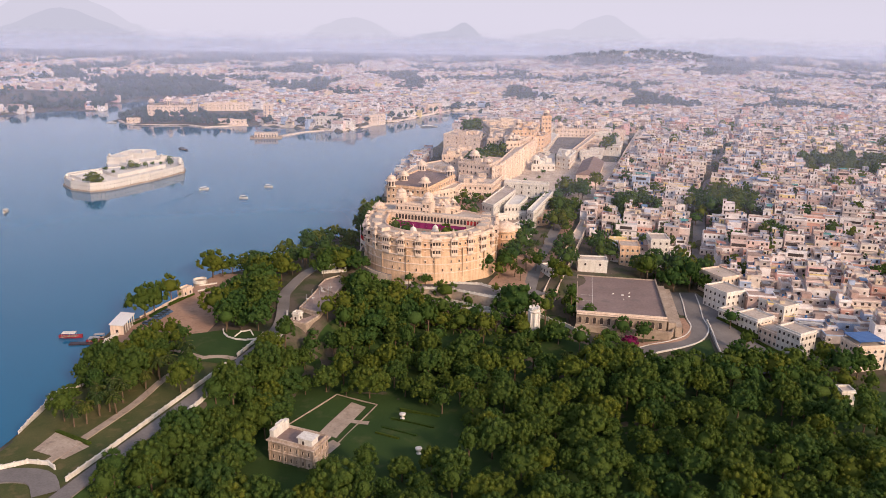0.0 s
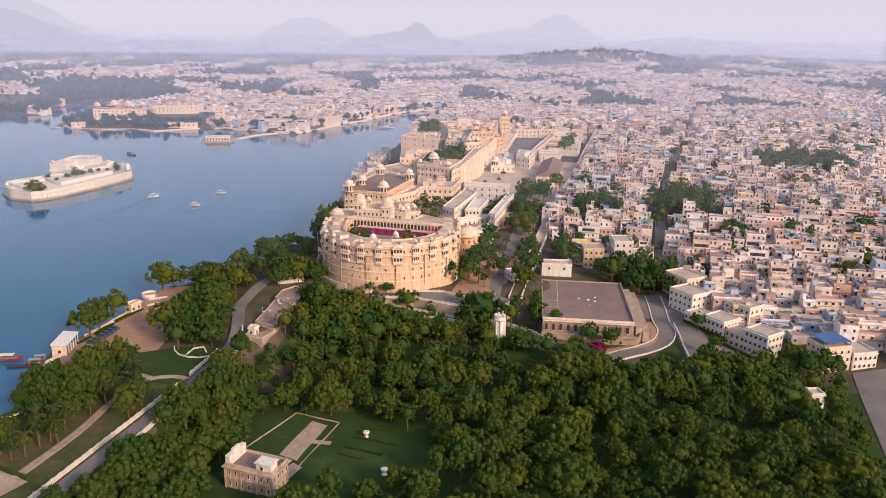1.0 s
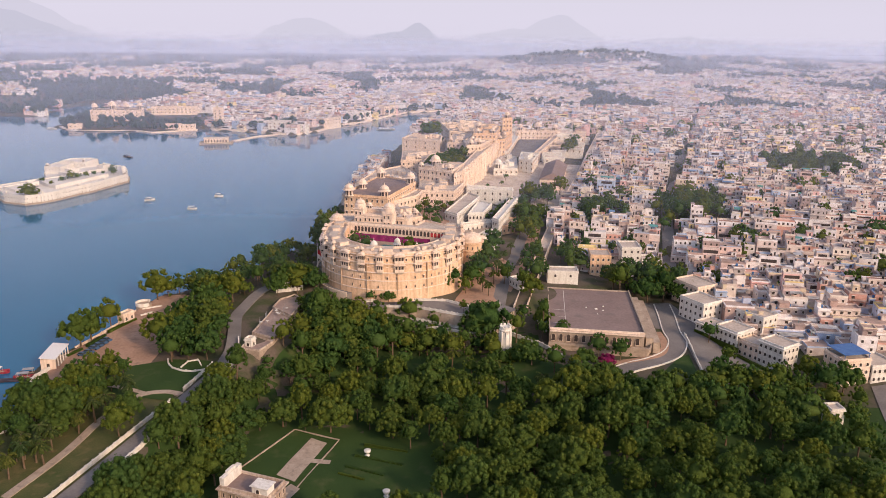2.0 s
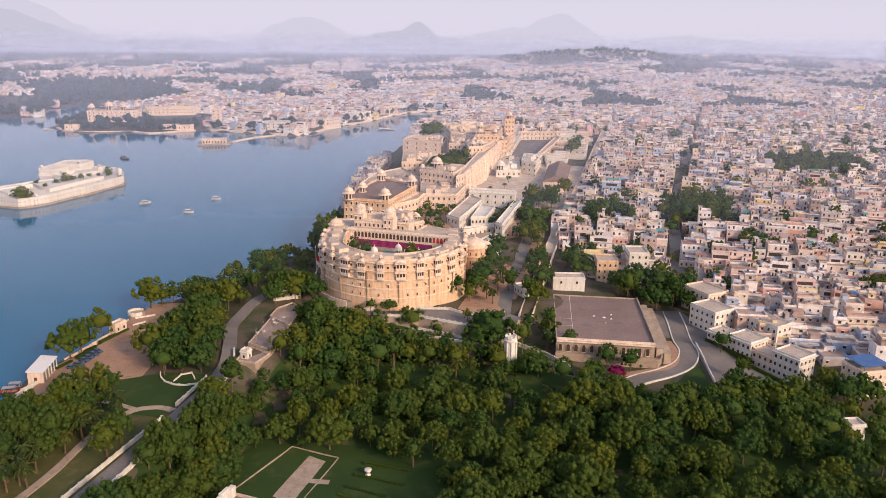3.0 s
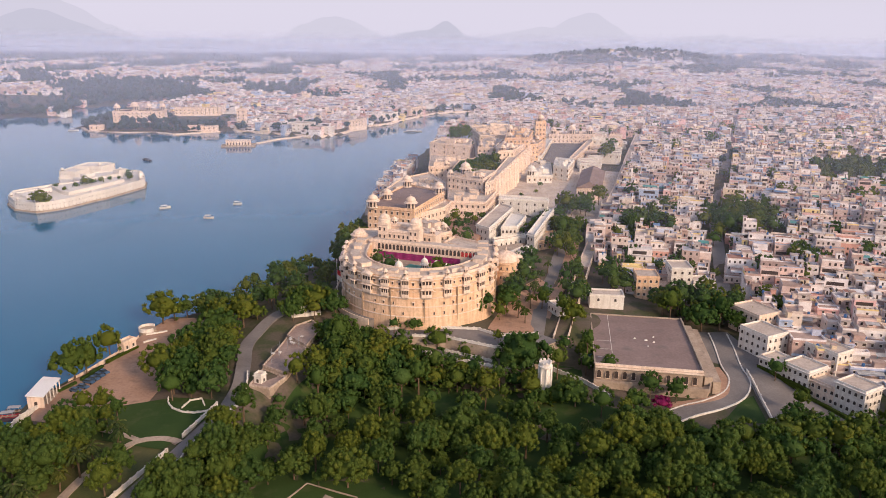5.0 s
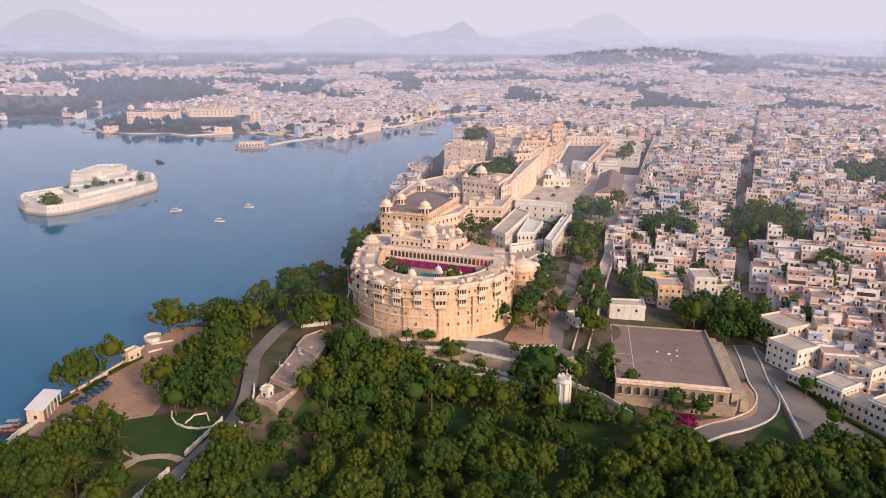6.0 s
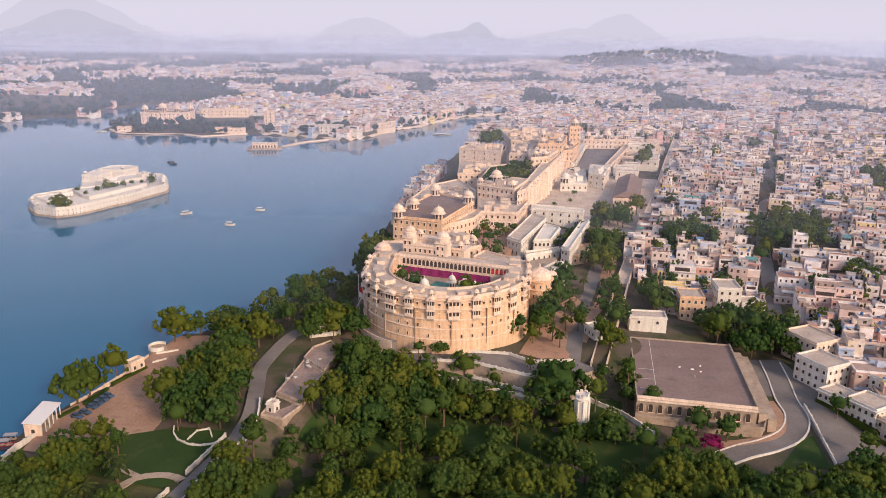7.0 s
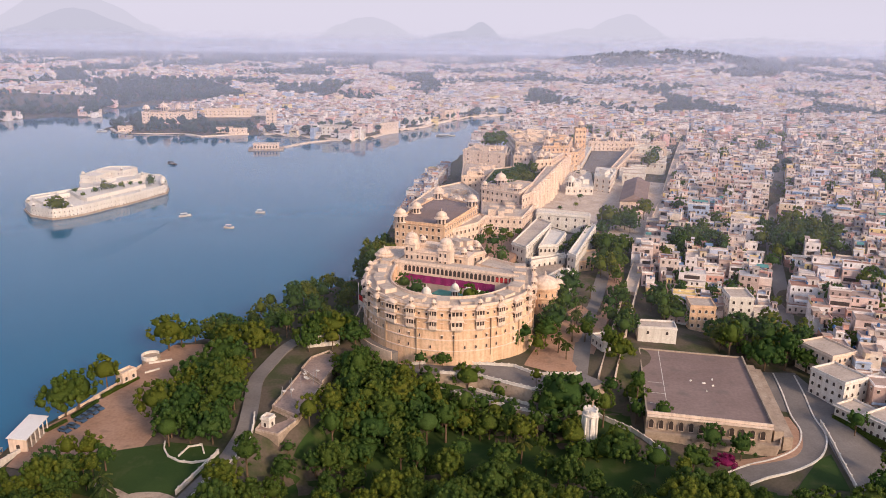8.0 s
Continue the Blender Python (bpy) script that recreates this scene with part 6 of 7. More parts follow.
# ---- boats ----
def boat(label, x, y, deg, length=7.0, hull=None, roof=None, group="lake boats"):
    t = thing("boat", label, "boat", group, at=pose(x, y, 0, 0, 0, deg))
    w = length * 0.3
    s, n = Shape(), 7
    pts, faces = [], []
    for i in range(n):
        u = i / (n - 1)
        hw = w / 2 * math.sin(math.pi * (0.16 + 0.72 * (1 - u) ** 0.8)) ** 0.7
        xx, top = -length / 2 + length * u, 0.75 + 0.5 * (2 * u - 1) ** 2
        pts += [(xx, -hw, top), (xx, -hw * 0.6, -0.25), (xx, hw * 0.6, -0.25), (xx, hw, top)]
    for i in range(n - 1):
        a, b = 4 * i, 4 * i + 4
        faces += [(a, a + 1, b + 1, b), (a + 2, a + 3, b + 3, b + 2), (a + 1, a + 2, b + 2, b + 1)]
    faces += [(0, 3, 2, 1), (4 * n - 4, 4 * n - 3, 4 * n - 2, 4 * n - 1)]
    s.add(pts, faces)
    part("hull", s, [hull or M_WHITE], t)
    s = Shape()
    s.box(-length * .42, length * .3, -w * .38, w * .38, 0.35, 0.45)
    for k in range(3):
        xx = -length * .32 + length * .22 * k
        s.box(xx - .2, xx + .2, -w * .36, w * .36, 0.45, 0.85)
    part("bench_deck", s, [M_STONE], t)
    s = Shape()
    s.box(-length * .36, length * .22, -w * .46, w * .46, 2.15, 2.25)
    s.box(-length * .34, length * .2, -w * .4, w * .4, 2.25, 2.36)
    part("canopy", s, [roof or M_WHITE], t)
    for sx in (-length * .34, length * .2):
        for sy in (-w * .42, w * .42):
            s = Shape()
            s.box(sx - .05, sx + .05, sy - .05, sy + .05, 0.5, 2.16)
            part("post", s, [M_METAL], t)


M_BOATRED = surface("red_hull", (0.28, 0.03, 0.05), (0.36, 0.05, 0.07), 0.5, 4, 0.5)
M_BOATDARK = surface("dark_hull", (0.04, 0.03, 0.04), (0.07, 0.05, 0.06), 0.5, 4, 0.5)
boat("small white canopied tour boat on open water", -119, 538, 5, 6.5)
boat("small white canopied tour boat under way", -167, 526, 38, 8)
boat("white canopied passenger boat drifting on the lake", -129.5, 495.5, 0, 6.5)
boat("dark covered barge beyond the island palace", -243, 730, -40, 13, M_BOATDARK, M_BOATDARK)
boat("red and white tour boat at the landing stage", -140.5, 227, 4, 9, M_BOATRED)
boat("dark red launch moored at the landing stage", -128.5, 222, 8, 7, M_BOATRED, M_METAL)
boat("open dark boat moored beside the launch", -128, 225.5, 6, 6.5, M_BOATDARK, M_METAL)
boat("white excursion boat in the inlet", 15, 950, 10, 24, M_WHITE, M_WHITE)
boat("white boat at the far island landing", -402, 955, 15, 12)
boat("pink canopied boat on open water", -278, 445, 100, 8)


def wake(x, y, arms):
    """Low ripples spreading in two arms behind the boat under way."""
    s = Shape().turn(x, y, 0, 0)
    for heading, length in arms:
        for k in range(7):
            a = radians(heading + 1.9 * k - 5)
            p, q = 6 + 5 * k, length - 6 * abs(k - 3)
            s.strip([(p * math.cos(a), p * math.sin(a)), ((p + q) / 2 * math.cos(a + .02), (p + q) / 2 * math.sin(a + .02)), (q * math.cos(a), q * math.sin(a))], 0.8, -0.2, 0.045)
    tagged(part("wake", s, [M_WATER]), "long ripples spreading behind the tour boat", "ripples", kind="stuff")


wake(-168, 524, ((256, 112), (280, 64)))


# ---- far island hotel and jetty ----
def far_hotel(label, x, y, w, d, h, deg, z=2.5, domes=(), mat=None):
    t = thing("hotel", label, "hotel", "lakeside hotels", at=pose(x, y, z, 0, 0, deg))
    s = Shape()
    s.box(-w / 2, w / 2, -d / 2, d / 2, -4, h, 0, 1)
    s.box(-w / 2 - .5, w / 2 + .5, -d / 2 - .5, d / 2 + .5, h - 0.4, h)
    part("wall", s, [mat or M_PALACE2, M_ROOF], t)
    s = Shape()
    s.strip([(-w / 2, -d / 2), (w / 2, -d / 2), (w / 2, d / 2), (-w / 2, d / 2), (-w / 2, -d / 2)], 0.4, h, h + 1)
    part("parapet", s, [mat or M_PALACE2], t)
    for k in range(int(h / 4)):
        for i in range(int(w / 5.6)):
            put("window", WIN, t, -w / 2 + 2.6 + 5.6 * i, -d / 2, h - 3.2 - 4 * k, 0, (1.3, 1, 1.2))
        for i in range(int(d / 6)):
            put("window", WIN, t, w / 2, -d / 2 + 3 + 6 * i, h - 3.2 - 4 * k, 90, (1.3, 1, 1.2))
    for u, v, sc in domes:
        put("chhatri", CHHATRI, t, w * u, d * v, h, 0, sc)


far_hotel("cream domed lakeside hotel among trees", -346, 1036, 64, 26, 14, 6, domes=((-.42, -.3, 2.4), (-.1, 0, 2.9), (.2, -.2, 2.4), (.44, .2, 2.2)))
far_hotel("long cream lakeside hotel block", -288, 1106, 62, 16, 11, 8)
far_hotel("red-roofed waterside pavilion on a low terrace", -242, 944, 36, 12, 5, 14)
far_hotel("small white waterside kiosk house", -372, 952, 16, 8, 4, 10)
far_hotel("slim pale lakeside tower house", -200, 974, 12, 10, 22, 4)
far_hotel("white stepped guest house on the far shore", -116, 918, 26, 14, 12, -6, mat=M_WHITE)
far_hotel("white arcaded guest house on the far shore", -90, 912, 20, 14, 9, -6, mat=M_WHITE)
far_hotel("cream terraced guest house on the far shore", -60, 968, 34, 16, 11, 52)
far_hotel("white long house by the inlet", -20, 1042, 34, 14, 11, 50, mat=M_WHITE)
far_hotel("cream house by the inlet", 22, 1122, 34, 14, 12, 48)
far_hotel("white house row by the inlet", -150, 936, 30, 14, 9, -14, mat=M_WHITE)


def water_platform():
    t = thing("jetty", "square stone jetty pavilion standing in the lake", "jetty", at=pose(-176, 828, 0, 0, 0, 8))
    s = Shape()
    s.box(-18, 18, -9, 9, -4, 1.6)
    part("platform", s, [M_STONE], t)
    s = Shape()
    s.box(-13, 13, -6, 6, 1.6, 6.0, 0, 1)
    s.box(-13.5, 13.5, -6.5, 6.5, 6.0, 6.4)
    part("pavilion", s, [M_PALACE2, M_ROOF], t)
    for i in range(8):
        put("arch", WIN_GATE, t, -11 + 3.1 * i, -6, 2.0, 0, (0.8, 1, 0.9))


water_platform()


def far_quay(label, line, z=1.4):
    s = Shape()
    s.strip([(x, y, 0.0) for x, y in line], 4.0, -3, z)
    tagged(part("quay_wall", s, [M_PALACE2]), label, "quay", kind="structure")


far_quay("pale stone quay of the hotel point", [(-404, 985), (-384, 951), (-364, 937), (-328, 935), (-296, 937), (-270, 917), (-254, 927), (-222, 945)])
far_quay("stone bathing steps along the inlet", [(-222, 974), (-201, 943), (-179, 935), (-136, 914), (-114, 901), (-94, 894), (-71, 929), (-48, 991), (-20, 1019), (10, 1085), (53, 1161), (113, 1193)], 2.6)
far_quay("low stone causeway out to the jetty", [(-160, 842), (-140, 880), (-118, 899)], 1.2)


# ---- sheets on the land ----
def sheet(name, label, category, poly, mat, lift=0.2, cell=3.0, kind="structure"):
    """A surface laid on the land inside a convex outline (counter-clockwise)."""
    bm = bmesh.new()
    xs, ys = [p[0] for p in poly], [p[1] for p in poly]
    nx, ny = max(2, int((max(xs) - min(xs)) / cell) + 2), max(2, int((max(ys) - min(ys)) / cell) + 2)
    vs = [[bm.verts.new((min(xs) - .5 + (max(xs) - min(xs) + 1) * i / (nx - 1), min(ys) - .5 + (max(ys) - min(ys) + 1) * j / (ny - 1), 0)) for i in range(nx)] for j in range(ny)]
    for j in range(ny - 1):
        for i in range(nx - 1):
            bm.faces.new((vs[j][i], vs[j][i + 1], vs[j + 1][i + 1], vs[j + 1][i]))
    for (ax, ay), (bx, by) in zip(poly, poly[1:] + poly[:1]):
        bmesh.ops.bisect_plane(bm, geom=bm.verts[:] + bm.edges[:] + bm.faces[:], plane_co=(ax, ay, 0), plane_no=(by - ay, ax - bx, 0), clear_outer=True)
    bm.verts.ensure_lookup_table()
    z = land_z([v.co.x for v in bm.verts], [v.co.y for v in bm.verts])
    for v, h in zip(bm.verts, z):
        v.co.z = h + lift
    me = bpy.data.meshes.new(name)
    bm.to_mesh(me)
    bm.free()
    me.materials.append(mat)
    me.polygons.foreach_set("use_smooth", [True] * len(me.polygons))
    return tagged(new(name, me), label, category, kind=kind)


def ribbon(name, label, category, line, width, mat, lift=0.25, kerb=None):
    """A road or path laid along a smooth line."""
    pts = []
    for i in range(len(line) - 1):
        p0, p1, p2, p3 = line[max(i - 1, 0)], line[i], line[i + 1], line[min(i + 2, len(line) - 1)]
        n = max(2, int(math.hypot(p2[0] - p1[0], p2[1] - p1[1]) / 2.5))
        for k in range(n):
            t = k / n
            pts.append(tuple(0.5 * (2 * p1[c] + (p2[c] - p0[c]) * t + (2 * p0[c] - 5 * p1[c] + 4 * p2[c] - p3[c]) * t * t + (3 * p1[c] - p0[c] - 3 * p2[c] + p3[c]) * t ** 3) for c in (0, 1)))
    pts.append(line[-1])
    l, r = offset(pts, -width / 2), offset(pts, width / 2)
    zc = land_z([p[0] for p in pts], [p[1] for p in pts]) + lift
    n = len(pts)
    s = Shape()
    s.add([(x, y, z) for (x, y), z in zip(l, zc)] + [(x, y, z) for (x, y), z in zip(r, zc)] + [(x, y, z - 3) for (x, y), z in zip(l, zc)] + [(x, y, z - 3) for (x, y), z in zip(r, zc)],
          [(n + i, n + i + 1, i + 1, i) for i in range(n - 1)] + [(i, i + 1, 2 * n + i + 1, 2 * n + i) for i in range(n - 1)] + [(3 * n + i, 3 * n + i + 1, n + i + 1, n + i) for i in range(n - 1)])
    tagged(part(name, s, [mat]), label, category, kind="structure")
    if kerb:
        for side in (l, r):
            s = Shape()
            s.strip([(x, y, z) for (x, y), z in zip(side, zc)], 0.5, -0.5, kerb)
            tagged(part("kerb", s, [M_WHITE]), "pale painted kerb along the drive", "kerb", kind="structure")
    return pts, zc


def balustrade(label, line, lift=0.2, step=3.2, high=0.95, mat=None, z=None):
    """White garden wall with piers along a line on the land."""
    t = thing("balustrade", label, "balustrade", "garden balustrades")
    fine = [line[0]]
    for p, q in zip(line[:-1], line[1:]):
        n = max(1, int(math.hypot(q[0] - p[0], q[1] - p[1]) / 2.5))
        fine += [(p[0] + (q[0] - p[0]) * (i + 1) / n, p[1] + (q[1] - p[1]) * (i + 1) / n) for i in range(n)]
    line = fine
    level = z
    z = land_z([p[0] for p in line], [p[1] for p in line]) if level is None else [level] * len(line)
    s = Shape()
    s.strip([(x, y, h + lift) for (x, y), h in zip(line, z)], 0.25, -1.5, high * 0.8)
    part("rail_wall", s, [mat or M_WHITE], t)
    s = Shape()
    s.strip([(x, y, h + lift) for (x, y), h in zip(line, z)], 0.4, high * 0.8, high)
    part("coping", s, [mat or M_WHITE], t)
    pier = Shape().box(-.2, .2, -.2, .2, -1.5, high * 1.12).box(-.27, .27, -.27, .27, high * 1.12, high * 1.25).mesh("pier", [mat or M_WHITE])
    pts = along(line, step)
    for (x, y, deg, _), h in zip(pts, land_z([p[0] for p in pts], [p[1] for p in pts]) if level is None else [level] * len(pts)):
        put("pier", pier, t, x, y, h + lift, deg)


# ---- lake bund, parking ground and shore gardens ----
for yard_label, yard in sheet_court:
    sheet("pavement", yard_label, "paving", yard, M_ROOF, 0.4)
sheet("pavement", "red-brown earth parking ground by the lake", "parking ground", [(-120, 216), (-106, 212), (-86, 223), (-84, 240), (-110, 258), (-113, 256), (-121, 238)], M_DIRT, 0.25)
sheet("pavement", "red-brown earth square at the shore bastion", "parking ground", [(-84, 239), (-80, 270), (-78, 296), (-90, 303), (-101, 302), (-106, 287), (-110, 258)], M_DIRT, 0.28)
sheet("lawn", "short green lawn beside the bund road", "lawn", [(-104, 221), (-98, 204), (-72, 196), (-61, 220), (-63, 226), (-78, 229), (-90, 226)], M_LAWN, 0.32)
sheet("lawn", "mown lakeside garden lawn", "lawn", [(-121, 142), (-94, 124), (-68, 194), (-74, 200), (-104, 215), (-112, 214), (-119, 186)], M_SCRUB, 0.1)
sheet("lawn", "rough grass at the garden corner", "lawn", [(-129, 90), (-104, 90), (-93, 126), (-120, 143)], M_SCRUB, 0.04)
sheet("pavement", "pale paved garden square", "paving", [(-112, 136), (-101, 131), (-96.5, 138), (-110, 146.5)], M_STONE, 0.35)
ROADL, _ = ribbon("road", "grey road along the lake bund", "road", [(-99, 95), (-89, 126), (-77, 161), (-65, 199), (-60, 217), (-57, 234), (-58.5, 250), (-60.5, 268), (-57, 284), (-50, 296)], 5.2, M_ROAD, 0.6)
ribbon("path", "pale garden path along the lake", "path", [(-105, 129), (-101, 140), (-93, 164), (-89.5, 182), (-86, 192), (-81, 201), (-73, 202.5), (-68, 200)], 2.6, M_STONE, 0.45)
ribbon("path", "narrow pale path to the parking ground", "path", [(-81, 202), (-88, 206), (-99, 210), (-112, 214)], 1.8, M_STONE, 0.5)
ribbon("path", "curved pale garden terrace walk", "path", [(-128, 112), (-116, 122), (-104, 122), (-98, 114)], 7, M_ROAD, 0.4)
balustrade("white balustrade along the bund road", [(-95.5, 120), (-91.5, 131), (-79.5, 167), (-70, 195)], 0.6)
balustrade("white balustrade between lawn and bund road", [(-68, 203), (-65, 213), (-62, 223.5)], 0.6)
balustrade("white balustrade on the garden side of the bund road", [(-77, 150), (-72.5, 163), (-64.5, 191), (-61.5, 209), (-58.5, 217), (-54, 228), (-54.5, 236), (-55.5, 242)], 0.6)
balustrade("curved white balustrade of the garden terrace", [(-120, 124), (-115, 127), (-110, 129.5), (-104, 128.5), (-101, 126)], 0.4)
balustrade("white lakeshore wall with steps", [(-121, 146), (-121.5, 155), (-121.5, 164), (-123, 170), (-120, 175), (-115.5, 178), (-114, 184)], 0.0, 4.5, 0.9)
balustrade("white ring wall round old trees", [(-79.5, 229), (-78.5, 225), (-76, 221), (-72, 218.3), (-68, 217.6), (-64, 219), (-62.5, 222)], 0.3, 3.4, 0.6)
balustrade("small white ring wall under old trees", [(-73, 221), (-71.5, 226), (-68, 227), (-66, 222.5)], 0.3, 3.4, 0.5)
balustrade("white shore wall by the boat landing", [(-122, 203), (-123, 211), (-122.5, 218), (-120, 224)], 0.4)
balustrade("low pale shore parapet beside the parking ground", [(-119, 245), (-114, 257), (-109.3, 270), (-107, 284)], 0.1, 6, 0.6, M_PALACE2)


def hedge(label, a, b, width=1.4, high=1.1):
    """Clipped hedge: a box of many small leaves."""
    rng = random.Random(int(a[0] * 7 + a[1]))
    s = Shape()
    L = math.hypot(b[0] - a[0], b[1] - a[1])
    for i in range(int(L * 26)):
        u, v, w = rng.random(), rng.uniform(-.5, .5), rng.random()
        x, y = a[0] + (b[0] - a[0]) * u - (b[1] - a[1]) / L * v * width, a[1] + (b[1] - a[1]) * u + (b[0] - a[0]) / L * v * width
        q = rng.uniform(.18, .34)
        s.add([(x - q, y, w * high), (x, y - q, w * high + .12), (x + q, y, w * high), (x, y + q, w * high - .1)], [(0, 1, 2, 3)])
    s.strip([a, b], width * .75, -1, high * .85)
    ob = tagged(part("hedge", s, [M_LEAF]), label, "hedge")
    ob.location.z = max(ground_z(*a), ground_z(*b)) + 0.1


hedge("clipped green hedge by the parking ground", (-119, 236), (-115.5, 243))
hedge("clipped green hedge by the parking ground", (-114.5, 245), (-111, 256))
hedge("clipped green hedge beside the kiosk", (-110.5, 259), (-104, 273), 2.0)
hedge("low dry hedge round the paved square", (-110, 147), (-97, 139.5), 1.6, .8)


def boat_pavilion():
    x, y = -120.8, 230
    t = thing("boat_pavilion", "open lakeside pavilion with a sloping white sheet roof", "pavilion", at=pose(x, y, ground_z(x, y), 0, 0, 92) @ Matrix.Diagonal((0.8, 0.62, 1.05, 1)))
    s = Shape()
    s.box(-7.5, 9.5, -4.2, 4.2, -2, 0.4)
    part("plinth", s, [M_STONE], t)
    s = Shape()
    s.add([(-8, -4.6, 4.2), (10, -4.6, 4.2), (10, 4.6, 4.8), (-8, 4.6, 4.8), (-8, -4.6, 4.45), (10, -4.6, 4.45), (10, 4.6, 5.05), (-8, 4.6, 5.05)],
          [(3, 2, 1, 0), (4, 5, 6, 7), (0, 1, 5, 4), (1, 2, 6, 5), (2, 3, 7, 6), (3, 0, 4, 7)])
    part("roof", s, [M_SHEET], t, "white painted metal sheet roof")
    for i in range(6):
        for v in (-4.0, 4.0):
            s = Shape().turn(-7 + 3.2 * i, v, 0)
            s.box(-.2, .2, -.2, .2, 0.4, 4.3)
            part("column", s, [M_WHITE], t)
    s = Shape()
    s.box(-7.4, -7.0, -4.2, 4.2, 0.4, 4.2)
    s.box(-7.0, 2.0, 3.8, 4.2, 0.4, 4.3)
    s.box(-7.45, -7.38, -0.8, 0.8, 0.4, 2.6, 1)
    part("back_wall", s, [M_PALACE2, M_DARK], t)


boat_pavilion()


def landing():
    t = thing("landing_stage", "dark floating landing stage with gangway", "landing stage", at=pose(-131, 220.5, 0, 0, 0, 4))
    s = Shape()
    s.box(-7, 7, -1.3, 1.3, -0.4, 0.5)
    part("pontoon", s, [M_BOATDARK], t)
    s = Shape()
    s.box(5, 11, -.6, .6, 0.5, 0.65)
    part("gangway", s, [M_METAL], t)


landing()


# ---- cars ----
M_CARBLUE = surface("blue_car_paint", (0.05, 0.10, 0.19), (0.07, 0.13, 0.23), 0.5, 5, 0.3)
M_CARWHITE = surface("white_car_paint", (0.62, 0.63, 0.65), (0.7, 0.7, 0.72), 0.5, 5, 0.3)
M_GLASS = surface("car_glass", (0.03, 0.04, 0.05), (0.05, 0.06, 0.07), 0.5, 5, 0.12)
M_TYRE = surface("tyre_rubber", (0.02, 0.02, 0.02), (0.03, 0.03, 0.03), 1, 6, 0.9)


def make_car(paint, label):
    t = tagged(new("car"), label, "car", "parked cars")
    s = Shape()
    prof = [(-2.05, .35), (-2.1, .75), (-1.9, .95), (1.0, .98), (1.85, .85), (2.08, .6), (2.05, .35)]
    n = len(prof)
    s.add([(x, -.83, z) for x, z in prof] + [(x, .83, z) for x, z in prof], [(i, i + 1, n + i + 1, n + i) for i in range(n - 1)] + [tuple(range(n - 1, -1, -1)), tuple(range(n, 2 * n)), (0, n, 2 * n - 1, n - 1)])
    part("body", s, [paint], t)
    s = Shape()
    s.add([(-1.75, -.76, .95), (1.0, -.76, .95), (.35, -.6, 1.46), (-1.35, -.6, 1.46), (-1.75, .76, .95), (1.0, .76, .95), (.35, .6, 1.46), (-1.35, .6, 1.46)],
          [(0, 1, 2, 3), (5, 4, 7, 6), (1, 5, 6, 2), (4, 0, 3, 7)])
    part("cabin_glass", s, [M_GLASS], t)
    s = Shape()
    s.box(-1.36, .36, -.61, .61, 1.45, 1.5)
    part("roof", s, [paint], t)
    for x in (-1.3, 1.3):
        for y in (-.8, .8):
            s = Shape()
            s.add([(x + .32 * math.cos(a), y - .1, .32 + .32 * math.sin(a)) for a in np.linspace(0, 2 * math.pi, 10, False)] + [(x + .32 * math.cos(a), y + .1, .32 + .32 * math.sin(a)) for a in np.linspace(0, 2 * math.pi, 10, False)],
                  [(i, (i + 1) % 10, 10 + (i + 1) % 10, 10 + i) for i in range(10)] + [tuple(range(9, -1, -1)), tuple(range(10, 20))])
            part("wheel", s, [M_TYRE], t)
    return t


CAR_B, CAR_W = make_car(M_CARBLUE, "blue hatchback car parked on the earth ground"), make_car(M_CARWHITE, "white hatchback car parked by the lane")


def park(car, x, y, deg, z=None):
    return copy_thing(car, pose(x, y, (ground_z(x, y) if z is None else z) + 0.22, 0, 0, deg))


for x, y in ((-113, 236.5), (-111.6, 239.2), (-111, 243), (-110.2, 245.6), (-109.4, 248.2), (-108.6, 250.6)):
    park(CAR_B, x, y, -24 + 4 * math.sin(x))
for x, y, d in ((103, 428, 68), (105, 434, 68), (107, 440, 68), (101, 436, 68), (96, 425, 66), (110, 447, 68)):
    park(CAR_W, x, y, d)
CAR_B.matrix_world = pose(99, 419, ground_z(99, 419) + 0.3, 0, 0, 66)
CAR_W.matrix_world = pose(101, 423, ground_z(101, 423) + 0.3, 0, 0, 66)


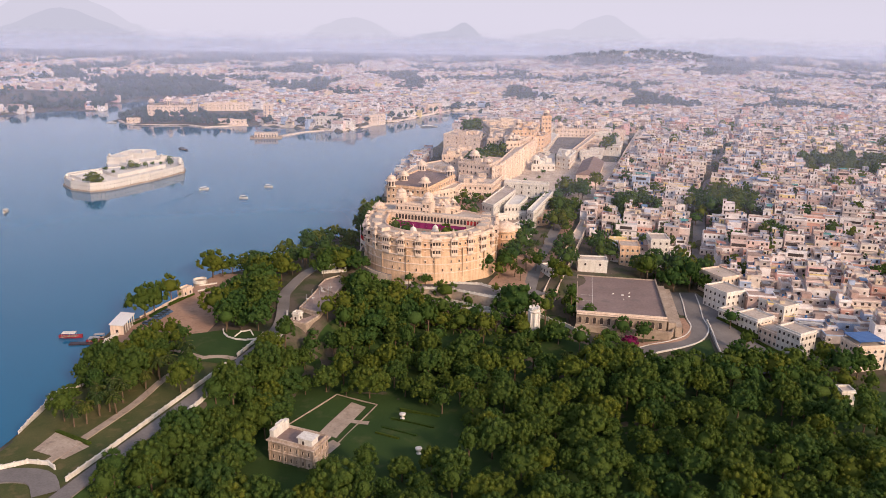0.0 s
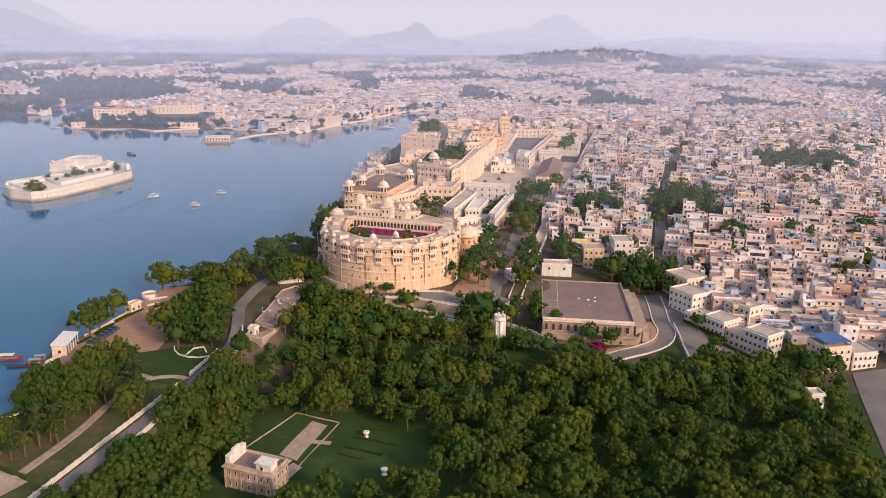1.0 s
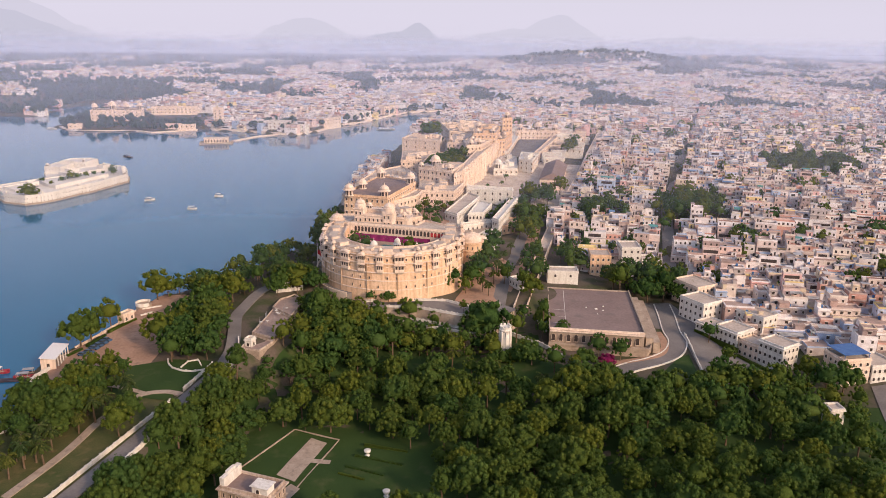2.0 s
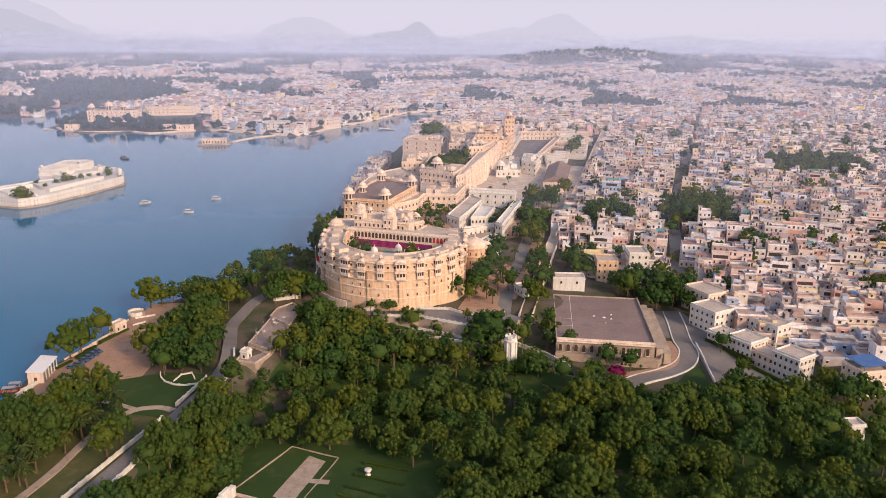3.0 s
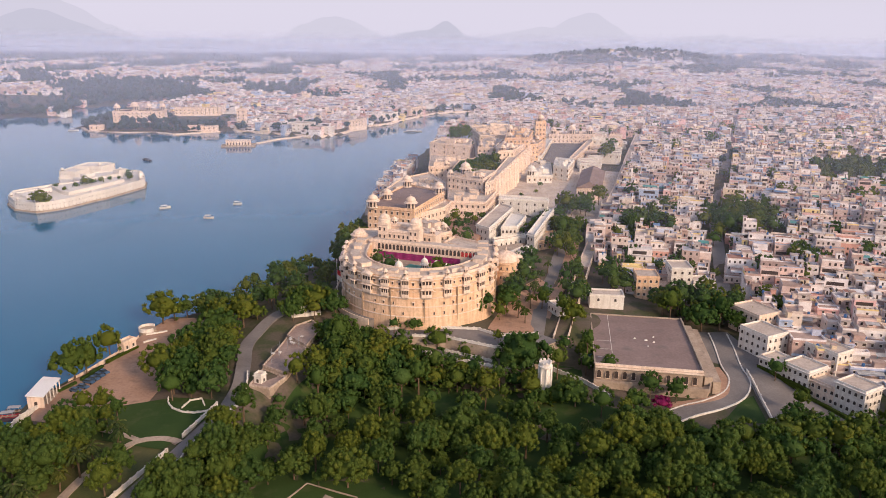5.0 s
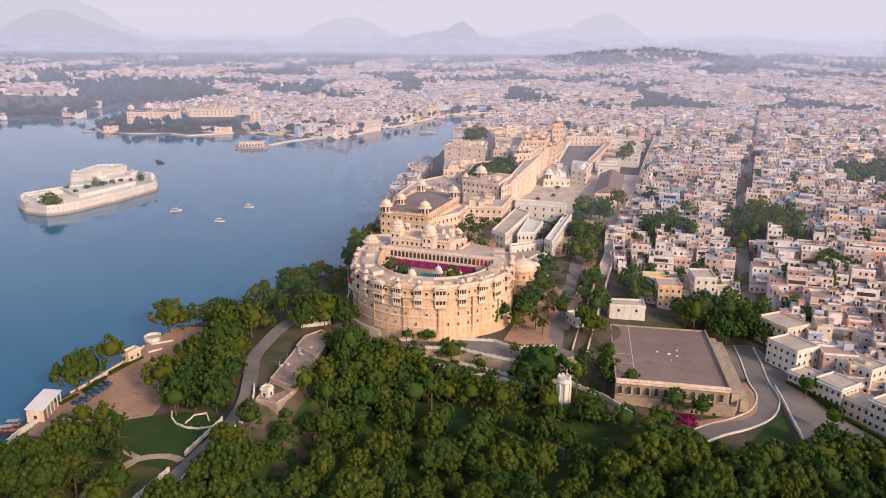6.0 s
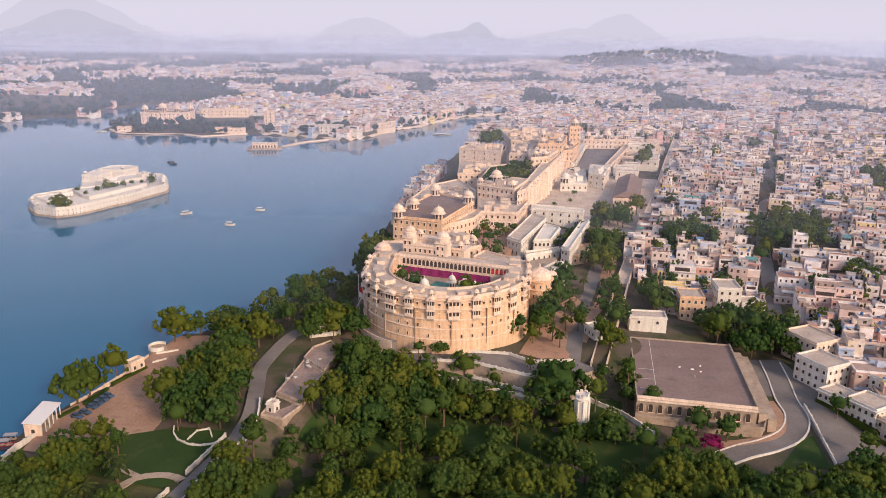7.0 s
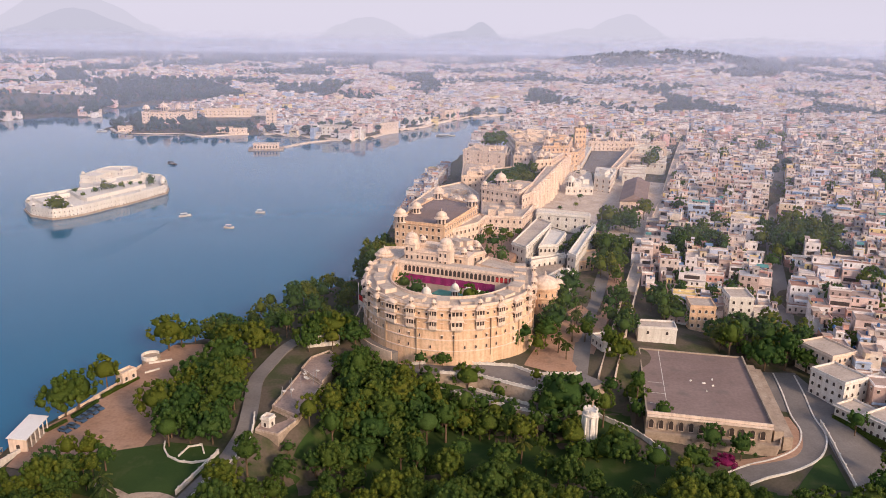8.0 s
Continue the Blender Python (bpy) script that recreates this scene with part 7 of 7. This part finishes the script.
def small_building(name, label, category, x, y, w, d, h, deg, mat=None, z=None, rows=1, roofmat=None, step=2.6, over=0.3, win=None, parapet=0.7, group=""):
    """A single small building with parapet, cornice and windows on all sides."""
    mat = mat or M_WHITE
    z = ground_z(x, y) if z is None else z
    t = thing(name, label, category, group, at=pose(x, y, z, 0, 0, deg))
    s = Shape()
    s.box(-w / 2, w / 2, -d / 2, d / 2, -4, h, 0, 1)
    part("wall", s, [mat, roofmat or M_ROOF], t)
    s = Shape()
    s.box(-w / 2 - over, w / 2 + over, -d / 2 - over, d / 2 + over, h - .35, h - .1)
    part("cornice", s, [mat], t)
    s = Shape()
    s.strip([(-w / 2 + .15, -d / 2 + .15), (w / 2 - .15, -d / 2 + .15), (w / 2 - .15, d / 2 - .15), (-w / 2 + .15, d / 2 - .15), (-w / 2 + .15, -d / 2 + .15)], .3, h, h + parapet)
    part("parapet", s, [mat], t)
    for k in range(rows):
        zz = h - 2.6 - 3.2 * k
        for i in range(max(1, int(w / step))):
            u = -w / 2 + w * (i + .5) / max(1, int(w / step))
            put("window", win or WIN_W, t, u, -d / 2, zz, 0, (1.05, 1, .85))
        for i in range(max(1, int(d / step))):
            u = -d / 2 + d * (i + .5) / max(1, int(d / step))
            put("window", win or WIN_W, t, w / 2, u, zz, 90, (1.05, 1, .85))
            put("window", win or WIN_W, t, -w / 2, u, zz, -90, (1.05, 1, .85))
    return t


small_building("kiosk", "small cream flat-roofed kiosk on the shore", "kiosk", -107, 270.5, 6.0, 3.4, 4.2, 62, M_PALACE2)
small_building("bastion_house", "white house on the garden terrace with a flat roof", "house", -41, 293, 12, 5, 4.2, 12)
small_building("terrace_hut", "small white hut on the restaurant terrace", "hut", -50.2, 236.5, 3, 3, 2.8, 65, z=4.6)


def bastion():
    t = thing("bastion", "rounded white shore bastion with a grey paved top", "bastion", at=pose(-105, 289, 0, 0, 0, 30) @ Matrix.Diagonal((0.8, 0.8, 0.9, 1)))
    s = Shape()
    s.lathe(0, 0, [(4.6, -3), (4.2, 4.2)], 16)
    part("drum", s, [M_STONE], t)
    s = Shape()
    ring = [(4.2 * math.cos(a), 4.2 * math.sin(a)) for a in np.linspace(0.4, 5.2, 14)]
    s.strip(ring, .45, 3.6, 5.3)
    part("parapet", s, [M_WHITE], t)


bastion()
for a, b in (((-103, 277), (-99, 280.5)), ((-104.5, 285), (-97, 288.5))):
    balustrade("low white bench wall on the shore terrace", [a, b], 0.2, 4, .7)


def terrace_house():
    """Restaurant terrace stepped along the road's edge over a retaining wall."""
    t = thing("terrace_house", "stone terrace house with flat paved roof and poles", "house")
    for poly, z in (([(-53.5, 233), (-46, 230), (-41.5, 239), (-51, 246)], 4.6), ([(-51, 246), (-41.5, 239), (-37, 261), (-46, 272), (-48.5, 258)], 5.8), ([(-46, 272), (-37, 261), (-33, 280), (-38, 288), (-44, 282)], 6.8)):
        s = Shape()
        s.prism(poly, -9, z, 0, 1)
        r = part("retaining_wall", s, [M_STONE, M_TERRACE], t)
        s = Shape()
        s.strip(offset_closed(poly, -.2), .3, z, z + .7)
        part("parapet", s, [M_AGED], r)
    rng = random.Random(4)
    for i in range(9):
        x, y = -47 + 6 * i / 9 + rng.uniform(-2.5, 3.5), 248 + 20 * i / 9
        s = Shape().turn(x, y, 6.4)
        s.lathe(0, 0, [(.07, 0), (.06, 4.5)], 6)
        part("pole", s, [M_METAL], t)
    for i in range(7):
        y = 258 + rng.uniform(-7, 14)
        x = -45.5 + (y - 258) * .32 + rng.uniform(-2.5, 2.5)
        s = Shape().turn(x, y, 6.5, rng.uniform(0, 90))
        s.box(-.6, .6, -.6, .6, .68, .75)
        s.box(-.08, .08, -.08, .08, 0, .7)
        part("table", s, [M_WHITE], t)


terrace_house()

# ---- garden pavilion with its lawn ----
sheet("undergrowth", "dark green undergrowth of the wooded garden", "undergrowth", [(-84, 108), (196, 108), (196, 188), (122, 206), (-50, 212)], M_LAWN, 0.06)
sheet("undergrowth", "dark green undergrowth at the garden edge", "undergrowth", [(-50, 211), (124, 206), (64, 233), (0, 245), (-34, 246)], M_LAWN, 0.07)
sheet("undergrowth", "green bank below the bund road", "undergrowth", [(-93, 108), (-83, 108), (-49, 212), (-56, 212)], M_LAWN, 0.09)
sheet("undergrowth", "rough green slope below the round palace", "undergrowth", [(-34, 244), (64, 230), (68, 258), (40, 266), (-32, 272)], M_LAWN, 0.1)
sheet("lawn", "dark green sunken garden lawn", "lawn", [(-50, 160), (-36, 146), (16, 140), (24, 166), (2, 188), (-16, 197), (-48, 199)], M_LAWN, 0.15)
sheet("lawn", "shaded garden glade", "lawn", [(0, 214), (34, 204), (50, 213), (30, 228), (4, 228)], M_LAWN, 0.15)


def garden_pavilion():
    z = -10.5
    t = thing("garden_pavilion", "two-storey cream stone pavilion with a flat brown roof", "pavilion", at=pose(-37.5, 152.5, z, 0, 0, -25))
    s = Shape()
    s.box(-8, 8, -4.5, 4.5, -1, 7.4, 0, 1)
    part("wall", s, [M_AGED, M_PAVE], t)
    for z0, o in ((3.5, .45), (7.0, .8)):
        s = Shape()
        s.box(-8 - o, 8 + o, -4.5 - o, 4.5 + o, z0, z0 + .35)
        part("cornice", s, [M_AGED], t)
    s = Shape()
    s.strip([(-7.8, -4.3), (7.8, -4.3), (7.8, 4.3), (-7.8, 4.3), (-7.8, -4.3)], .4, 7.4, 8.2)
    part("parapet", s, [M_AGED], t)
    s = Shape()
    s.box(-7.9, -6.4, -4.3, 4.3, 7.4, 10.6, 0)
    s.box(-7.6, -6.6, -1.8, 1.8, 10.6, 11.5, 0)
    part("screen_wall", s, [M_WHITE], t)
    s = Shape()
    s.box(2.6, 7.6, -4.2, -0.6, 7.4, 10.2, 0)
    s.box(2.2, 8.0, -4.6, -0.2, 10.2, 10.5, 0)
    part("roof_room", s, [M_WHITE], t)
    put("window", WIN_W, t, 4.5, -4.2, 7.9, 0)
    for k, zz in ((0, .9), (1, 4.6)):
        for i in range(7):
            put("window", WIN_PLAIN, t, -6.6 + 2.2 * i, -4.5, zz, 0, (.6, 1, .9))
        for i in range(4):
            put("window", WIN_PLAIN, t, 8, -3.3 + 2.2 * i, zz, 90, (.6, 1, .9))
            put("window", WIN_PLAIN, t, -8, -3.3 + 2.2 * i, zz, -90, (.6, 1, .9))
    for x in (-8, -2.7, 2.7, 8):
        s = Shape()
        s.box(x - .3, x + .3, -4.85, -4.45, -1, 7.0)
        part("pilaster", s, [M_AGED], t)


garden_pavilion()
for poly, lab in (([(-33, 168.5), (-27, 164), (-18.5, 187), (-24, 190.5)], "grey-brown paved garden terrace"), ([(-29, 153), (-25, 160), (-28, 163), (-33, 157)], "small paved forecourt of the pavilion"), ([(-25, 175), (-17, 173.5), (-16.5, 176), (-24, 177.5)], "paved cross path on the lawn")):
    sheet("pavement", lab, "paving", poly, M_STONE, 0.35)
for a, b in (((-26, 161), (-14.5, 189)), ((-47, 170), (-30, 196)), ((-30, 196), (-14.5, 189))):
    s = Shape()
    s.strip([(*a, ground_z(*a)), (*b, ground_z(*b))], .35, -1, .35)
    tagged(part("kerb", s, [M_STONE]), "thin stone edging of the lawn", "kerb", kind="structure")
for a, b in (((-6, 184), (8, 178)), ((-9, 178), (6, 171)), ((-12, 172), (0, 166)), ((-14, 168), (-6, 164))):
    hedge("low dark flower border on the lawn", a, b, 1.0, .45)
for x, y in ((0.7, 155), (-5, 178)):
    t = thing("marble_urn", "white marble urn standing on the lawn", "urn", at=pose(x, y, ground_z(x, y), 0, 0, 0))
    s = Shape()
    s.lathe(0, 0, [(.9, 0), (.9, .3), (.4, .5), (.35, 1.0), (1.0, 1.5), (1.2, 2.1), (.9, 2.2)], 12)
    part("bowl", s, [M_WHITE], t, smooth=True)


# ---- plaza with arcaded front, drive and gate ----
def plaza():
    t = thing("plaza", "raised brown paved terrace with an arcaded stone front", "terrace", kind="structure")
    P = [(70, 246), (107.5, 237.5), (118, 290), (81, 298)]
    s = Shape()
    s.prism(P, -8, 4.5, 1, 0)
    part("deck", s, [M_PAVE, M_STONE], t)
    for a, b, h, m in ((P[0], P[1], .9, M_PALACE2), (P[1], P[2], .9, M_STONE), (P[2], P[3], .5, M_STONE), (P[3], P[0], .5, M_STONE)):
        s = Shape()
        s.strip([a, b], .5, 4.5, 4.5 + h)
        part("parapet", s, [m], t)
    s = Shape()
    s.strip([(70, 245.4), (107.5, 236.9)], 1.0, 3.9, 4.3)
    part("cornice", s, [M_PALACE2], t)
    for x, y, deg, d in along([(70, 245.7), (107.5, 237.2)], 3.1):
        put("arch", WIN_GATE, t, x, y, -0.2, deg, (.75, 1.4, 1.0))
    s = Shape()
    s.prism([(69, 243), (108, 234), (112, 240), (107.5, 237.6), (70, 245.8)], -8, -1.0)
    part("ledge", s, [M_STONE], t)
    s = Shape()
    s.strip([(69, 242.8), (108.5, 233.6), (113.5, 243)], .5, -1, .1)
    part("ledge_wall", s, [M_STONE], t)
    # stepped side terraces
    for k, (o, z) in enumerate(((3.0, 2.5), (6.0, .8))):
        s = Shape()
        s.prism([(108.6 + o - 3, 239 - .2 * o), (108.6 + o, 239 - .2 * o), (119 + o, 288), (119 + o - 3, 288.5)], -8, z, 0)
        part("step_terrace", s, [M_STONE], t)
    # court lines laid as thin strips
    for a, b in (((77, 246), (88, 296.4)), ((78.5, 252), (73, 253.5)), ((80.2, 260), (74.5, 261)), ((82, 268), (76.5, 269.2))):
        s = Shape()
        s.strip([a, b], .18, 4.5, 4.52)
        part("painted_line", s, [M_WHITE], t)
    # small white blocks added to stand in for a pale patch on the paving
    for k, (x, y, w) in enumerate(((96, 268, 1.2), (98.5, 266, .8), (92, 270, .9), (100, 271, 1.0), (95, 262, .7))):
        s = Shape().turn(x, y, 4.5, 20 * k)
        s.box(-w * .5, w * .5, -w * .3, w * .3, 0, .4, taper=.1)
        part("pale_patch_block", s, [M_WHITE], t)


plaza()
DRIVE = [(88, 221), (98, 226), (108, 229), (119, 236), (125.5, 246), (127.5, 258), (131, 272), (135, 290)]
ribbon("road", "grey curving drive below the terrace", "road", DRIVE, 7.5, M_ROAD, 0.3, 0.25)
sheet("road", "grey asphalt forecourt road", "road", [(131, 258), (124, 218), (136, 206), (154, 214), (139, 258), (134, 270)], M_ROAD, 0.25)
sheet("road", "grey forecourt beside the terrace", "road", [(122, 262), (134, 258), (142, 262), (140, 292), (124, 292)], M_ROAD, 0.2)
sheet("lawn", "green verge inside the drive", "lawn", [(98, 218), (122, 216), (127, 240), (120, 232), (108, 225)], M_LAWN, 0.12)
ribbon("path", "red earth track round the terrace", "path", [(92, 231), (104, 232), (114, 236), (119.5, 245), (121, 258)], 3.2, M_DIRT, 0.35)
balustrade("white wall between drive and forecourt", [(131.5, 254), (128.5, 238), (124, 217)], 0.2, 6, 1.3)
sheet("road", "grey town street beyond the wooded garden", "street", [(154, 132), (205, 132), (216, 204), (206, 208), (186, 206)], M_ROAD, 0.25)
hedge("long green hedge beside the town road", (138, 258), (147, 236), 1.6, 1.2)
hedge("long green hedge beside the town road", (147, 236), (154, 217), 1.6, 1.2)


def watch_tower():
    x, y = 50.5, 241
    t = thing("watch_tower", "small white round tower with a battlemented top", "tower", at=pose(x, y, -3.5, 0, 0, 0))
    s = Shape()
    s.lathe(0, 0, [(2.6, -8), (2.2, 9.8), (2.6, 10.2), (2.6, 10.6), (2.2, 10.7), (2.2, 11.6)], 16)
    part("shaft", s, [M_WHITE], t)
    for i in range(8):
        a = 2 * math.pi * i / 8
        s = Shape().turn(2.1 * math.cos(a), 2.1 * math.sin(a), 11.6, math.degrees(a))
        s.box(-.25, .25, -.45, .45, 0, .7)
        part("merlon", s, [M_WHITE], t)
        s = Shape().turn(2.4 * math.cos(a), 2.4 * math.sin(a), 0, math.degrees(a))
        s.box(-.2, .25, -.22, .22, -6, 9.8)
        part("pilaster", s, [M_WHITE], t)


watch_tower()


def lane_gate():
    t = thing("gate", "white arched gate with two finials over the lane", "gate", at=pose(57, 264, ground_z(57, 264), 0, 0, 35) @ Matrix.Scale(0.6, 4))
    for x in (-4.2, 4.2):
        s = Shape()
        s.box(x - 1.2, x + 1.2, -1, 1, -2, 6.5)
        s.box(x - 1.5, x + 1.5, -1.3, 1.3, 6.5, 7)
        p = part("pier", s, [M_WHITE], t)
        s = Shape()
        s.lathe(x, 0, dome_profile(.9, 1.2, 7.1), 10)
        part("finial", s, [M_WHITE], p)
    s = Shape()
    s.box(-3, 3, -.7, .7, 4.8, 6.2)
    part("lintel", s, [M_WHITE], t)


lane_gate()
small_building("gatehouse", "small white gatehouse beside the lane", "house", 66, 296, 5, 8, 4, 20)
small_building("shed", "low house with a teal sheet roof", "shed", 72, 262, 4, 6, 2.6, 18, roofmat=M_TEAL, step=4)
small_building("house", "low white windowless hall by the terrace", "house", 91, 311, 15, 8, 9, -8, z=0.5, step=6)

# road and balustrades before the round palace
front_terraces()
balustrade("long pale garden wall below the terrace", [(56, 257), (66, 247), (73, 234)], 0.8, 3)
ribbon("road", "straight tree-lined lane beside the palace", "road", [(48, 262), (53, 274), (65, 322), (78, 360), (92, 404), (112, 456), (124, 486)], 6.0, M_ROAD, 0.3)
ribbon("path", "earth verge beside the lane", "path", [(58, 290), (70, 322), (84, 360), (97, 404)], 7.0, M_DIRT, 0.18)
sheet("pavement", "red-brown earth yard beside the round palace", "yard", [(34, 280), (52, 270), (58, 284), (72, 326), (66, 342), (48, 314)], M_DIRT, 0.22)


# ---- flag on the west wall ----
def flag():
    t = thing("flagpole", "white flagpole with a red and white flag", "flagpole", at=pose(-28.6, 306, 6, 0, 0, 0))
    s = Shape()
    s.lathe(0, 0, [(.16, -2), (.1, 22)], 8)
    part("pole", s, [M_WHITE], t)
    for k, m in enumerate((M_RED, M_WHITE)):
        s = Shape()
        for i in range(4):
            a, b = .12 + .5 * i, .12 + .5 * (i + 1)
            z = 17.2 - 2.2 * k
            s.quad((a, .2 * math.sin(i), z - 2.2 - .4 * i), (b, .2 * math.sin(i + 1), z - 2.2 - .4 * (i + 1)), (b, .2 * math.sin(i + 1), z - .4 * (i + 1)), (a, .2 * math.sin(i), z - .4 * i))
        part("flag", s, [m], t)


flag()

# ---- houses at the edge of the old town ----
small_building("house", "pale yellow two-storey house with a grey flat roof", "house", 115.5, 331, 10.5, 12, 11.5, -8, M_PALACE, z=0.5, rows=3)
small_building("house", "bright white stepped house with dark windows", "house", 132, 333, 10, 13, 15, -6, z=0.5, rows=4)
small_building("house", "low white annexe of the stepped house", "house", 141, 329, 8, 9, 9, -6, z=0.5, rows=2)
for k, (du, w, d, h, label) in enumerate(((-17, 11, 10, 10.5, "white balconied house at the end of the row"), (-6.5, 10, 8.5, 7.0, "cream row house with a roof terrace"), (4, 11, 11, 9.5, "white row house with open verandahs"), (15, 11, 9, 7.6, "pale row house with a stepped roof"))):
    small_building("house", label, "house", 151.5 - du * .448, 242 + du * .894, w, d, h, -63.4, (M_WHITE, M_PALACE2, M_WHITE, M_WHITE)[k], z=-6, rows=3, step=2.2, over=.7)
small_building("house", "white corner house of the long terrace", "house", 146, 272, 14, 12, 11.0, -66, z=-4.0, rows=3)
small_building("house", "cream house at the head of the terrace", "house", 152, 293, 16, 13, 11, -68, M_PALACE2, z=-3, rows=3)
small_building("house", "white upper house behind the terrace", "house", 163, 262, 24, 10, 10.5, -63.4, z=-5, rows=3)
small_building("house", "cream house with arched windows and a blue roof canopy", "house", 180, 214, 12, 11, 11, 6, M_PALACE2, z=-7, rows=3)
small_building("house", "white arcaded house beside the canopy house", "house", 192, 215, 11, 12, 8, 6, z=-7, rows=2, step=2)
s = Shape().turn(180, 214, 6.2, 6)
s.box(-5.6, 5.6, -5.2, 5.2, 0, .15)
for a in (-5.3, 5.3):
    for b in (-4.9, 4.9):
        s.box(a - .08, a + .08, b - .08, b + .08, -2.4, 0)
c = thing("roof_canopy", "blue sheet canopy on a house roof", "canopy")
part("cover", s, [surface("blue_sheet", (0.06, 0.14, 0.35), (0.09, 0.19, 0.42), .5, 4, .6)], c)
small_building("shrine", "small white domed shrine among the trees", "shrine", 157, 184, 5, 5, 6, 0, z=-8)

sheet_bloom = leaf_crown(random.Random(31), 3.4, 2.0, 22, 40, .3)
b = thing("bougainvillea", "purple flowering bougainvillea bush below the terrace", "shrub", at=pose(89, 226, ground_z(89, 226) + 4.0, 0, 0, 0))
part("blossom", sheet_bloom, [M_BLOOM], b)


grow_trees()
